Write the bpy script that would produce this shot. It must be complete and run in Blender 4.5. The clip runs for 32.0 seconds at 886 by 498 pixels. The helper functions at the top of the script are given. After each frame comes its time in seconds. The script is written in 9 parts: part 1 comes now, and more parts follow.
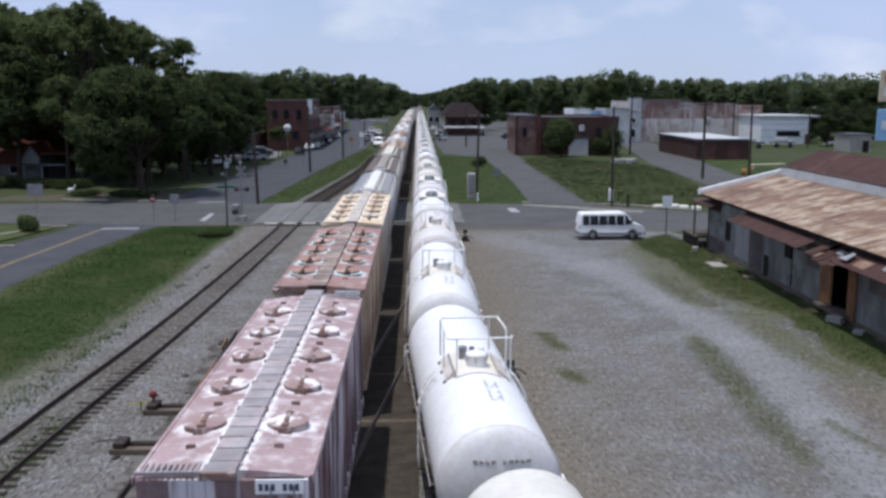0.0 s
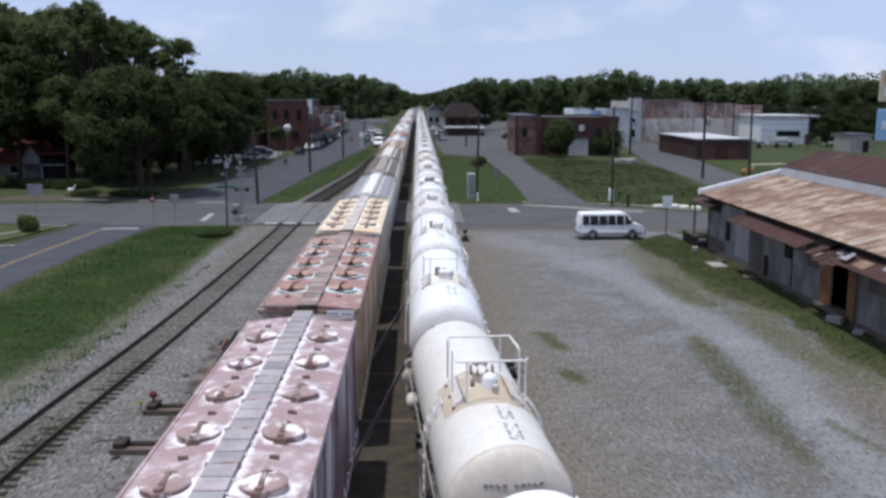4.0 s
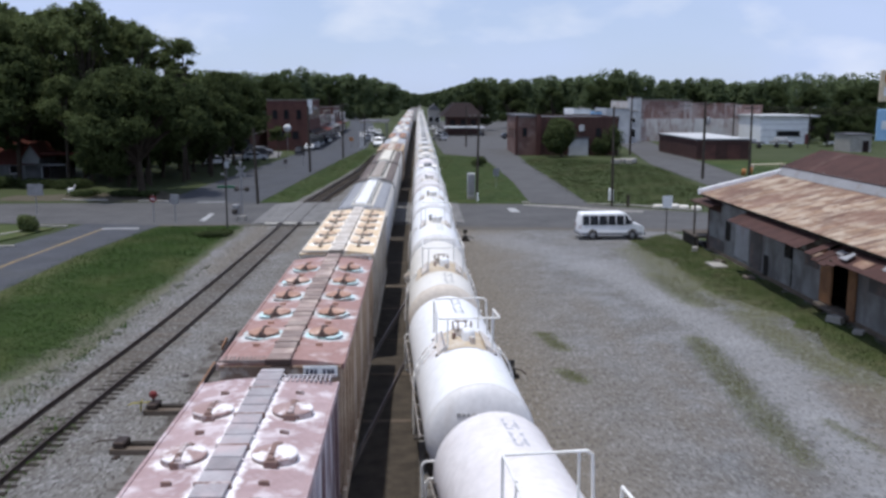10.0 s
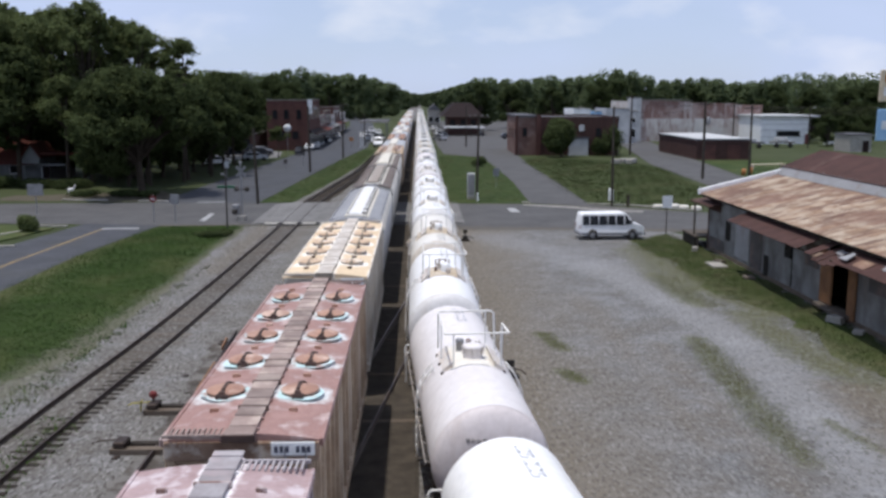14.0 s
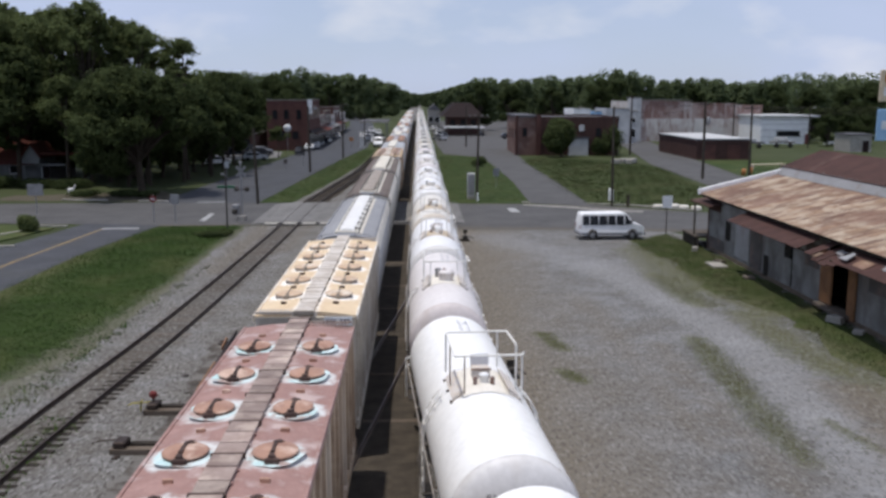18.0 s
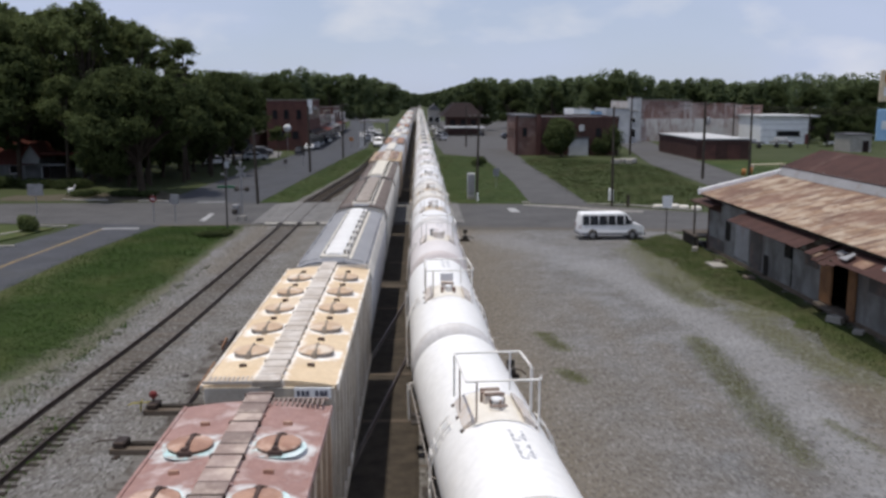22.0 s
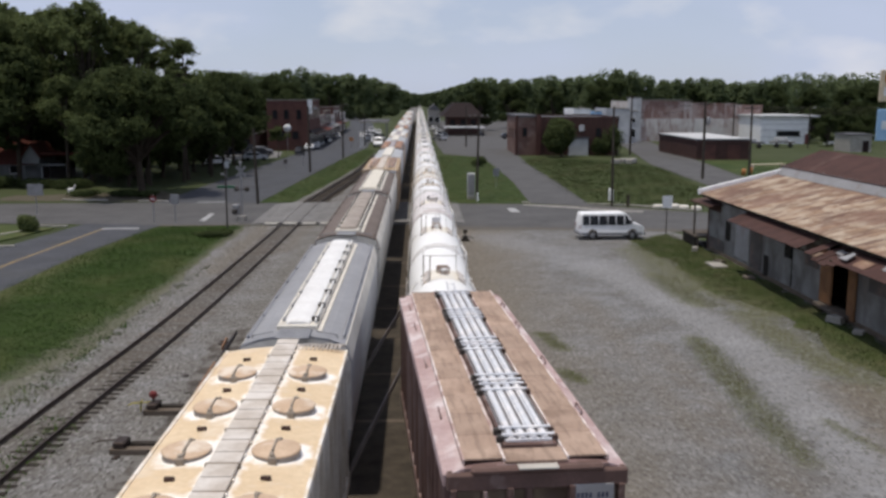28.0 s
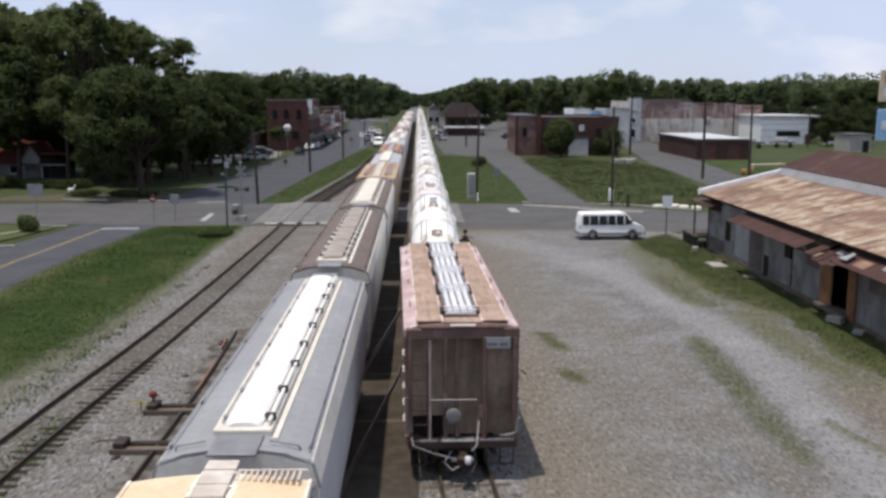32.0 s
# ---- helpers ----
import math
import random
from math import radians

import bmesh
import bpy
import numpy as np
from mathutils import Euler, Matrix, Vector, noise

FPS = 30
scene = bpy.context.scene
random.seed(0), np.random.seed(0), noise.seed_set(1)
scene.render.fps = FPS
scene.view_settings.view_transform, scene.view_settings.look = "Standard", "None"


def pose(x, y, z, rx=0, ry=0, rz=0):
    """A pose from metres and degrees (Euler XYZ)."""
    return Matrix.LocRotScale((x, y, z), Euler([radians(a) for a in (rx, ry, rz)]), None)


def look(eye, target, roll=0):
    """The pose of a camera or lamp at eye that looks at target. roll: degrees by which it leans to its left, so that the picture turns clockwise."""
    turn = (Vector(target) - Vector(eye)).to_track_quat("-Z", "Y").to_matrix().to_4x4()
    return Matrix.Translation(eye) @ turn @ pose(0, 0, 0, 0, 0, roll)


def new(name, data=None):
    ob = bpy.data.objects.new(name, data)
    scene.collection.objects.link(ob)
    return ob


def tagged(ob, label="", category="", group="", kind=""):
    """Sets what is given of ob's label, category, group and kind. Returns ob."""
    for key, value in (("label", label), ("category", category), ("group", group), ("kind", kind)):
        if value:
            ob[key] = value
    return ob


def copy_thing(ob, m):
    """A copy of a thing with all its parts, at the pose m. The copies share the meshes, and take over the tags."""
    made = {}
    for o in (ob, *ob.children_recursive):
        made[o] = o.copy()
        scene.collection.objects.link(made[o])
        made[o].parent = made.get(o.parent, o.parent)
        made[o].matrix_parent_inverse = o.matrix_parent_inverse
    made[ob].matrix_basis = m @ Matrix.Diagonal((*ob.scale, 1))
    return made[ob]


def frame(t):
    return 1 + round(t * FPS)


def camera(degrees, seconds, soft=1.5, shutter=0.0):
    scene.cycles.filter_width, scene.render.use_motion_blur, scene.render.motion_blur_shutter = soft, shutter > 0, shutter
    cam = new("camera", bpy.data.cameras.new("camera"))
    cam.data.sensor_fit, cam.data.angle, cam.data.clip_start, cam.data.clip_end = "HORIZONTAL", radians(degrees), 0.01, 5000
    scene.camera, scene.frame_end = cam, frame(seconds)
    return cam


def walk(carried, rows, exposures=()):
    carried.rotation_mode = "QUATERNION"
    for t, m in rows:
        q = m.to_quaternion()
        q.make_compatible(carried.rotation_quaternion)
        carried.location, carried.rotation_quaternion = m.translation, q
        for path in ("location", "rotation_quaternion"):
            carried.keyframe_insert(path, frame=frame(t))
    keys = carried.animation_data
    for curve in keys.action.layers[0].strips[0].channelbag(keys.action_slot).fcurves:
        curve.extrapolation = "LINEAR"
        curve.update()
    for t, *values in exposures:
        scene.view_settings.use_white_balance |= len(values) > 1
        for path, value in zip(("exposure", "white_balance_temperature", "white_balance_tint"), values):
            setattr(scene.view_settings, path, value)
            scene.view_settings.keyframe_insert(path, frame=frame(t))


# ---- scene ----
FOV = 52.0
cam = camera(FOV, 32.0, soft=3.0)
walk(cam, [(0.0, pose(0, 0, 11.2, 80.43, 0, -1.547)), (32.0, pose(0, 0, 11.2, 80.43, 0, -1.547))],
     exposures=[(0.0, -0.02, 6200, 10), (6.0, 0.04, 6200, 10), (9.0, 0.05, 6200, 10), (12.0, 0.08, 6300, 10), (14.0, 0.07, 6450, 10), (17.0, -0.05, 6570, 10), (20.0, -0.11, 6700, 10), (26.0, -0.14, 6950, 10), (29.0, -0.08, 7000, 10), (31.0, 0.12, 6950, 10), (32.0, 0.18, 6950, 10)])

# ---- world and sun ----
SUN_FROM = Vector((-0.19, -0.07, 1.0)).normalized()
world = bpy.data.worlds.new("world")
scene.world = world
world.use_nodes = True
wn, wl = world.node_tree.nodes, world.node_tree.links
wn.clear()
w_out = wn.new("ShaderNodeOutputWorld")
w_bg = wn.new("ShaderNodeBackground")
w_sky = wn.new("ShaderNodeTexSky")
w_sky.sky_type = "NISHITA"
w_sky.sun_disc = False
w_sky.sun_elevation = math.asin(SUN_FROM.z)
w_sky.sun_rotation = math.atan2(SUN_FROM.x, SUN_FROM.y)
w_sky.air_density, w_sky.dust_density, w_sky.ozone_density = 1.0, 0.4, 5.0
w_tc = wn.new("ShaderNodeTexCoord")
w_map = wn.new("ShaderNodeMapping")
w_map.inputs["Scale"].default_value = (1.0, 1.0, 2.6)
w_noise = wn.new("ShaderNodeTexNoise")
w_noise.inputs["Scale"].default_value = 2.6
w_noise.inputs["Detail"].default_value = 7.0
w_ramp = wn.new("ShaderNodeValToRGB")
w_ramp.color_ramp.elements[0].position, w_ramp.color_ramp.elements[0].color = 0.44, (0.72, 0.72, 0.72, 1)
w_ramp.color_ramp.elements[1].position, w_ramp.color_ramp.elements[1].color = 0.72, (1, 1, 1, 1)
w_mix = wn.new("ShaderNodeMix")
w_mix.data_type = "RGBA"
w_mix.inputs[7].default_value = (6.0, 7.0, 9.7, 1)
wl.new(w_tc.outputs["Generated"], w_map.inputs["Vector"])
wl.new(w_map.outputs["Vector"], w_noise.inputs["Vector"])
wl.new(w_noise.outputs["Fac"], w_ramp.inputs["Fac"])
wl.new(w_ramp.outputs["Color"], w_mix.inputs[0])
wl.new(w_sky.outputs["Color"], w_mix.inputs[6])
w_puff = wn.new("ShaderNodeTexNoise")
w_puff.inputs["Scale"].default_value = 7.5
w_puff.inputs["Detail"].default_value = 8.0
w_pmap = wn.new("ShaderNodeMapping")
w_pmap.inputs["Scale"].default_value = (1.0, 1.0, 2.2)
w_pmap.inputs["Location"].default_value = (0.55, 0.4, 0.35)
w_pr = wn.new("ShaderNodeMapRange")
w_pr.inputs["From Min"].default_value, w_pr.inputs["From Max"].default_value, w_pr.inputs["To Max"].default_value = 0.52, 0.72, 0.38
w_cloud = wn.new("ShaderNodeMix")
w_cloud.data_type = "RGBA"
w_cloud.inputs[7].default_value = (10.4, 10.3, 10.6, 1)
wl.new(w_tc.outputs["Generated"], w_pmap.inputs["Vector"])
wl.new(w_pmap.outputs["Vector"], w_puff.inputs["Vector"])
wl.new(w_puff.outputs["Fac"], w_pr.inputs["Value"])
wl.new(w_pr.outputs["Result"], w_cloud.inputs[0])
wl.new(w_mix.outputs[2], w_cloud.inputs[6])
wl.new(w_cloud.outputs[2], w_bg.inputs["Color"])
wl.new(w_bg.outputs["Background"], w_out.inputs["Surface"])
w_bg.inputs["Strength"].default_value = 0.091

sun = new("sun", bpy.data.lights.new("sun", "SUN"))
sun.data.energy = 3.2
sun.data.angle = radians(1.6)
sun.data.color = (1.0, 0.96, 0.9)
sun.matrix_world = look(SUN_FROM * 100, (0, 0, 0))


# ---- materials ----
def mat(name, c1, c2=None, scale=3.0, rough=0.75, metal=0.0, bump=0.15, bscale=40.0, stain=None, streak=None,
        per_object=0.0, per_island=0.0, spec=0.4, low=0.35, high=0.65, bands=(), speckle=False, spills=None, patches=()):
    """A surface of two mottled colours with fine grain; stain and streak: (colour, scale, from, to, strength)."""
    m = bpy.data.materials.new(name)
    m.use_nodes = True
    nt = m.node_tree
    b = nt.nodes["Principled BSDF"]
    b.inputs["Roughness"].default_value = rough
    b.inputs["Metallic"].default_value = metal
    if rough >= 0.9:
        spec = min(spec, 0.12)
    b.inputs["Specular IOR Level"].default_value = spec
    tc = nt.nodes.new("ShaderNodeTexCoord")
    c2 = c2 or tuple(v * 0.8 for v in c1)

    def noise_of(s, detail=5.0, stretch=None):
        n = nt.nodes.new("ShaderNodeTexNoise")
        n.inputs["Scale"].default_value = s
        n.inputs["Detail"].default_value = detail
        n.inputs["Roughness"].default_value = 0.6
        src = tc.outputs["Object"]
        if stretch:
            mp = nt.nodes.new("ShaderNodeMapping")
            mp.inputs["Scale"].default_value = stretch
            nt.links.new(src, mp.inputs["Vector"])
            src = mp.outputs["Vector"]
        nt.links.new(src, n.inputs["Vector"])
        return n.outputs["Fac"]

    def ramped(fac, lo, hi):
        r = nt.nodes.new("ShaderNodeMapRange")
        r.inputs["From Min"].default_value = lo
        r.inputs["From Max"].default_value = hi
        nt.links.new(fac, r.inputs["Value"])
        return r.outputs["Result"]

    def mixed(fac, a, bb, strength=1.0):
        if strength != 1.0:
            k = nt.nodes.new("ShaderNodeMath")
            k.operation = "MULTIPLY"
            k.inputs[1].default_value = strength
            nt.links.new(fac, k.inputs[0])
            fac = k.outputs[0]
        x = nt.nodes.new("ShaderNodeMix")
        x.data_type = "RGBA"
        nt.links.new(fac, x.inputs[0])
        for i, v in ((6, a), (7, bb)):
            if isinstance(v, tuple):
                x.inputs[i].default_value = (*v, 1)
            else:
                nt.links.new(v, x.inputs[i])
        return x.outputs[2]

    col = mixed(ramped(noise_of(scale), low, high), tuple(c1), tuple(c2))
    col = mixed(ramped(noise_of(scale * 9), 0.35, 0.75), col, tuple(v * 0.72 for v in c2), 0.45)
    if stain:
        col = mixed(ramped(noise_of(stain[1], 6.0), stain[2], stain[3]), col, tuple(stain[0]), stain[4])
    if streak:
        col = mixed(ramped(noise_of(1.0, 4.0, streak[1]), streak[2], streak[3]), col, tuple(streak[0]), streak[4])
    if speckle:
        col = mixed(ramped(noise_of(1.1, 5.0), 0.42, 0.64), col, (0.11, 0.098, 0.085), 0.4)
        col = mixed(ramped(noise_of(0.45, 7.0), 0.46, 0.60), col, (0.215, 0.215, 0.222), 0.5)
        col = mixed(ramped(noise_of(0.62, 8.0), 0.50, 0.66), col, (0.10, 0.09, 0.076), 0.5)
        col = mixed(ramped(noise_of(2.1, 6.0), 0.52, 0.66), col, (0.26, 0.262, 0.27), 0.3)
    for colour, x_from, x_to, strength in bands:
        sep = nt.nodes.new("ShaderNodeSeparateXYZ")
        nt.links.new(tc.outputs["Object"], sep.inputs[0])
        add = nt.nodes.new("ShaderNodeMath")
        add.operation = "MULTIPLY_ADD"
        add.inputs[1].default_value = 7.0
        nt.links.new(noise_of(0.22, 6.0, (1.0, 0.35, 1.0)), add.inputs[0])
        nt.links.new(sep.outputs["X"], add.inputs[2])
        col = mixed(ramped(add.outputs[0], x_from + 3.5, x_to + 3.5), col, tuple(colour), strength)
    for x0, y0, x1, y1, near, far, colour, strength in patches:
        # worn or overgrown streak along a line, fading out with an uneven edge
        def vec(op, a, b=None):
            k = nt.nodes.new("ShaderNodeVectorMath")
            k.operation = op
            for i, v in enumerate((a, b)):
                if isinstance(v, tuple):
                    k.inputs[i].default_value = v
                elif v is not None:
                    nt.links.new(v, k.inputs[i])
            return k
        ab = (x1 - x0, y1 - y0, 0.0)
        rel = vec("SUBTRACT", tc.outputs["Object"], (x0, y0, 0.0)).outputs["Vector"]
        along = nt.nodes.new("ShaderNodeMath")
        along.operation = "DIVIDE"
        along.use_clamp = True
        nt.links.new(vec("DOT_PRODUCT", rel, ab).outputs["Value"], along.inputs[0])
        along.inputs[1].default_value = ab[0] ** 2 + ab[1] ** 2
        foot = vec("SCALE", ab)
        nt.links.new(along.outputs[0], foot.inputs["Scale"])
        off = vec("SUBTRACT", rel, foot.outputs["Vector"])
        flat = vec("MULTIPLY", off.outputs["Vector"], (1.0, 1.0, 0.0))
        wob = nt.nodes.new("ShaderNodeMath")
        wob.operation = "MULTIPLY_ADD"
        wob.inputs[1].default_value = (far - near) * 2.2
        nt.links.new(noise_of(1.3, 6.0), wob.inputs[0])
        nt.links.new(vec("LENGTH", flat.outputs["Vector"]).outputs["Value"], wob.inputs[2])
        col = mixed(ramped(wob.outputs[0], far + (far - near) * 1.1, near + (far - near) * 1.1), col, tuple(colour), strength)
    if spills:
        # dried clay round the roof hatches and along the walkway: colour, hatch pitch, first hatch, reach, strength
        colour, pitch, first, reach, strength, beside = spills
        sep = nt.nodes.new("ShaderNodeSeparateXYZ")
        nt.links.new(tc.outputs["Object"], sep.inputs[0])

        def calc(op, a, b=None, c=None):
            k = nt.nodes.new("ShaderNodeMath")
            k.operation = op
            for i, v in enumerate((a, b, c)):
                if v is None:
                    continue
                if isinstance(v, (int, float)):
                    k.inputs[i].default_value = v
                else:
                    nt.links.new(v, k.inputs[i])
            return k.outputs[0]

        ax = calc("ABSOLUTE", sep.outputs["X"])
        dx = calc("SUBTRACT", ax, 0.82)
        dy = calc("SUBTRACT", calc("FLOORED_MODULO", calc("ADD", sep.outputs["Y"], pitch * 20.5 - first), pitch), pitch / 2)
        beyond = calc("GREATER_THAN", calc("ABSOLUTE", sep.outputs["Y"]), 5.9)
        dist = calc("MULTIPLY_ADD", beyond, 5.0, calc("SQRT", calc("ADD", calc("MULTIPLY", dx, dx), calc("MULTIPLY", dy, dy))))
        wob = calc("MULTIPLY_ADD", noise_of(2.6, 6.0), 0.9, dist)
        col = mixed(ramped(wob, 0.45 + reach + 0.16, 0.45 + reach - 0.06), col, tuple(colour), strength)
        if beside:
            edge = calc("ABSOLUTE", calc("SUBTRACT", ax, 0.32))
            wob = calc("MULTIPLY_ADD", noise_of(3.4, 6.0), 0.5, edge)
            col = mixed(ramped(wob, 0.36, 0.24), col, tuple(colour), beside)
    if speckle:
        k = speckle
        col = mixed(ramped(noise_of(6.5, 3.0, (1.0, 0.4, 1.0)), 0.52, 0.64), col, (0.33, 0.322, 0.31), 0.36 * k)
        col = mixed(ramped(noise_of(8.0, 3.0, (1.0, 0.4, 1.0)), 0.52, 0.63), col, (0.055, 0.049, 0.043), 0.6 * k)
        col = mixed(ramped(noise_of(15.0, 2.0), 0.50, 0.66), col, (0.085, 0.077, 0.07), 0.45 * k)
    for amount, node, socket in ((per_object, "ShaderNodeObjectInfo", "Random"), (per_island, "ShaderNodeNewGeometry", "Random Per Island")):
        if amount:
            g = nt.nodes.new(node)
            h = nt.nodes.new("ShaderNodeHueSaturation")
            mr = nt.nodes.new("ShaderNodeMapRange")
            mr.inputs["To Min"].default_value = 1 - amount
            mr.inputs["To Max"].default_value = 1 + amount
            nt.links.new(g.outputs[socket], mr.inputs["Value"])
            nt.links.new(mr.outputs["Result"], h.inputs["Value"])
            nt.links.new(col, h.inputs["Color"])
            col = h.outputs["Color"]
    nt.links.new(col, b.inputs["Base Color"])
    if bump:
        bp = nt.nodes.new("ShaderNodeBump")
        bp.inputs["Strength"].default_value = bump
        bp.inputs["Distance"].default_value = 0.05
        nt.links.new(noise_of(bscale, 4.0), bp.inputs["Height"])
        nt.links.new(bp.outputs["Normal"], b.inputs["Normal"])
    return m


M = {}
M["ground"] = mat("ground_earth", (0.06, 0.07, 0.032), (0.042, 0.054, 0.022), 0.05, 0.95, bump=0.4, bscale=3)
OLIVE, EARTH = (0.112, 0.112, 0.064), (0.14, 0.117, 0.09)
PALE_STONE, WORN_STONE = (0.25, 0.25, 0.256), (0.235, 0.237, 0.245)
# streaks in the lot: from, to, half-width, fade, colour, strength
WHEEL_WORN = [(6.0, 72.0, 11.7, 59.5, 0.6, 3.0, WORN_STONE, 0.5), (11.7, 59.5, 13.8, 49.2, 0.6, 2.2, PALE_STONE, 0.6),
              (13.8, 49.2, 14.8, 40.0, 0.6, 1.7, PALE_STONE, 0.6), (14.8, 40.0, 14.3, 30.2, 0.5, 1.6, PALE_STONE, 0.6),
              (14.3, 30.2, 13.4, 22.0, 0.4, 1.5, PALE_STONE, 0.6)]
OVERGROWN = [(15.2, 66.0, 14.9, 56.0, 0.1, 1.2, OLIVE, 0.6), (15.1, 56.0, 15.3, 47.8, 0.3, 1.3, OLIVE, 0.7), (16.6, 67.0, 16.5, 52.0, 0.5, 1.4, OLIVE, 0.8),
             (17.0, 52.0, 18.4, 45.5, 0.5, 1.1, OLIVE, 0.8), (16.9, 45.5, 17.2, 36.0, 0.4, 1.5, OLIVE, 0.75), (17.6, 36.0, 18.8, 25.0, 0.4, 1.7, OLIVE, 0.7),
             (12.9, 40.9, 12.4, 33.0, 0.05, 0.75, OLIVE, 0.5), (12.3, 33.0, 12.0, 26.2, 0.05, 0.7, OLIVE, 0.45), (5.8, 41.9, 6.4, 39.2, 0.1, 0.5, OLIVE, 0.75),
             (5.9, 36.0, 6.5, 34.5, 0.1, 0.5, OLIVE, 0.75), (14.2, 29.9, 14.8, 27.0, 0.0, 0.35, OLIVE, 0.6)]
BARE_EARTH = [(16.8, 33.0, 15.8, 24.0, 0.5, 1.9, EARTH, 0.75), (9.0, 50.0, 9.5, 28.0, 0.2, 1.2, EARTH, 0.35), (10.8, 40.0, 10.9, 24.0, 0.1, 0.9, EARTH, 0.4)]
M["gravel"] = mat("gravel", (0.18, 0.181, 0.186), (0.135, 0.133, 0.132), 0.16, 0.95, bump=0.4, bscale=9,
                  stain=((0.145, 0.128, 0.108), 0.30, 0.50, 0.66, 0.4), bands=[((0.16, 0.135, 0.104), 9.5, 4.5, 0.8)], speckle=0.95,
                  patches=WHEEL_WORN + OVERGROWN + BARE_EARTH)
M["gravel_brown"] = mat("gravel_brown", (0.075, 0.066, 0.046), (0.105, 0.093, 0.072), 0.35, 0.95, bump=0.7, bscale=14)
M["ballast"] = mat("ballast", (0.20, 0.191, 0.182), (0.145, 0.136, 0.127), 0.5, 0.95, bump=0.9, bscale=9, speckle=1.5,
                   stain=((0.11, 0.095, 0.08), 0.9, 0.55, 0.7, 0.4), patches=[(-13.4, 79.0, -13.2, 58.0, 0.2, 1.3, EARTH, 0.7), (-9.6, 79.0, -9.8, 66.0, 0.1, 0.9, EARTH, 0.5), (-11.35, 79.0, -11.75, 53.0, 0.8, 1.25, (0.075, 0.064, 0.055), 0.85), (-11.75, 53.0, -12.5, 36.0, 0.6, 1.05, (0.09, 0.078, 0.067), 0.75), (-12.4, 38.0, -13.4, 10.0, 0.7, 1.6, (0.10, 0.086, 0.07), 0.6), (-8.3, 80.0, -8.8, 20.0, 0.2, 1.0, (0.15, 0.14, 0.125), 0.4),
                   (-15.6, 40.0, -17.0, 20.0, 0.3, 1.5, OLIVE, 0.6)])
M["trodden_dark"] = mat("oily_dirt", (0.11, 0.098, 0.086), (0.065, 0.056, 0.05), 1.4, 0.95, bump=0.9, bscale=14, stain=((0.18, 0.17, 0.16), 1.2, 0.46, 0.58, 0.8))
M["rust_orange"] = mat("orange_rust", (0.30, 0.15, 0.075), (0.20, 0.10, 0.055), 2.0, 0.85)
M["ballast_dark"] = mat("trodden_dirt", (0.088, 0.073, 0.058), (0.05, 0.042, 0.034), 1.6, 0.95, bump=0.9, bscale=16)
M["asphalt"] = mat("asphalt", (0.08, 0.083, 0.094), (0.062, 0.064, 0.072), 0.3, 0.9, bump=0.2, bscale=60,
                   stain=((0.065, 0.065, 0.065), 0.25, 0.55, 0.62, 0.5))
M["asphalt_old"] = mat("asphalt_old", (0.108, 0.105, 0.106), (0.082, 0.08, 0.081), 0.25, 0.9, bump=0.2, bscale=60,
                       stain=((0.068, 0.067, 0.068), 0.3, 0.56, 0.63, 0.5), patches=[(3.8, 76.6, 21.0, 74.6, 0.4, 2.2, (0.115, 0.10, 0.082), 0.75), (-12.0, 79.4, -24.0, 79.2, 0.1, 1.1, (0.11, 0.095, 0.075), 0.6),
                       (14.0, 93.2, 26.0, 88.0, 0.1, 0.9, (0.13, 0.115, 0.095), 0.6), (4.0, 94.6, 12.0, 94.4, 0.1, 0.8, (0.12, 0.108, 0.09), 0.6)])
M["asphalt_pale"] = mat("asphalt_worn", (0.19, 0.185, 0.183), (0.14, 0.136, 0.133), 0.5, 0.9, bump=0.2, bscale=60,
                        streak=((0.22, 0.215, 0.21), (1.2, 0.12, 1.0), 0.50, 0.66, 0.6), stain=((0.08, 0.075, 0.07), 0.6, 0.55, 0.66, 0.6))
M["grass"] = mat("grass_turf", (0.045, 0.067, 0.019), (0.03, 0.048, 0.013), 0.3, 0.95, bump=0.4, bscale=5,
                 stain=((0.08, 0.088, 0.034), 0.22, 0.48, 0.66, 0.55),
                 patches=[(-14.6, 80.0, -14.2, 52.0, 0.6, 1.5, (0.13, 0.122, 0.096), 0.75), (-14.2, 52.0, -14.9, 38.0, 0.7, 1.8, (0.13, 0.122, 0.096), 0.75), (-14.9, 38.0, -16.6, 22.0, 0.9, 2.4, (0.13, 0.122, 0.096), 0.7),
                          (-24.3, 76.0, -24.3, 24.0, 0.2, 2.4, (0.115, 0.108, 0.055), 0.6)])
M["weed"] = mat("weed_blade", (0.145, 0.152, 0.068), (0.11, 0.12, 0.05), 0.6, 0.9, bump=0, per_island=0.3, spec=0.1)
M["grass_dry"] = mat("grass_dry", (0.068, 0.084, 0.03), (0.048, 0.066, 0.022), 0.5, 0.95, bump=0.4, bscale=5,
                     stain=((0.12, 0.105, 0.06), 0.7, 0.5, 0.68, 0.55),
                     patches=[(16.3, 66.0, 17.2, 54.0, 0.1, 0.9, OLIVE, 0.8), (17.2, 54.0, 18.9, 45.8, 0.1, 0.9, OLIVE, 0.8), (18.4, 42.0, 18.9, 34.0, 0.2, 0.9, OLIVE, 0.8)])
M["blade"] = mat("grass_blade", (0.048, 0.09, 0.02), (0.03, 0.06, 0.013), 0.18, 0.9, bump=0, per_island=0.3, spec=0.1,
                 stain=((0.082, 0.094, 0.035), 0.22, 0.48, 0.66, 0.65), streak=((0.03, 0.046, 0.014), (0.16, 0.42, 1.0), 0.50, 0.64, 0.55))
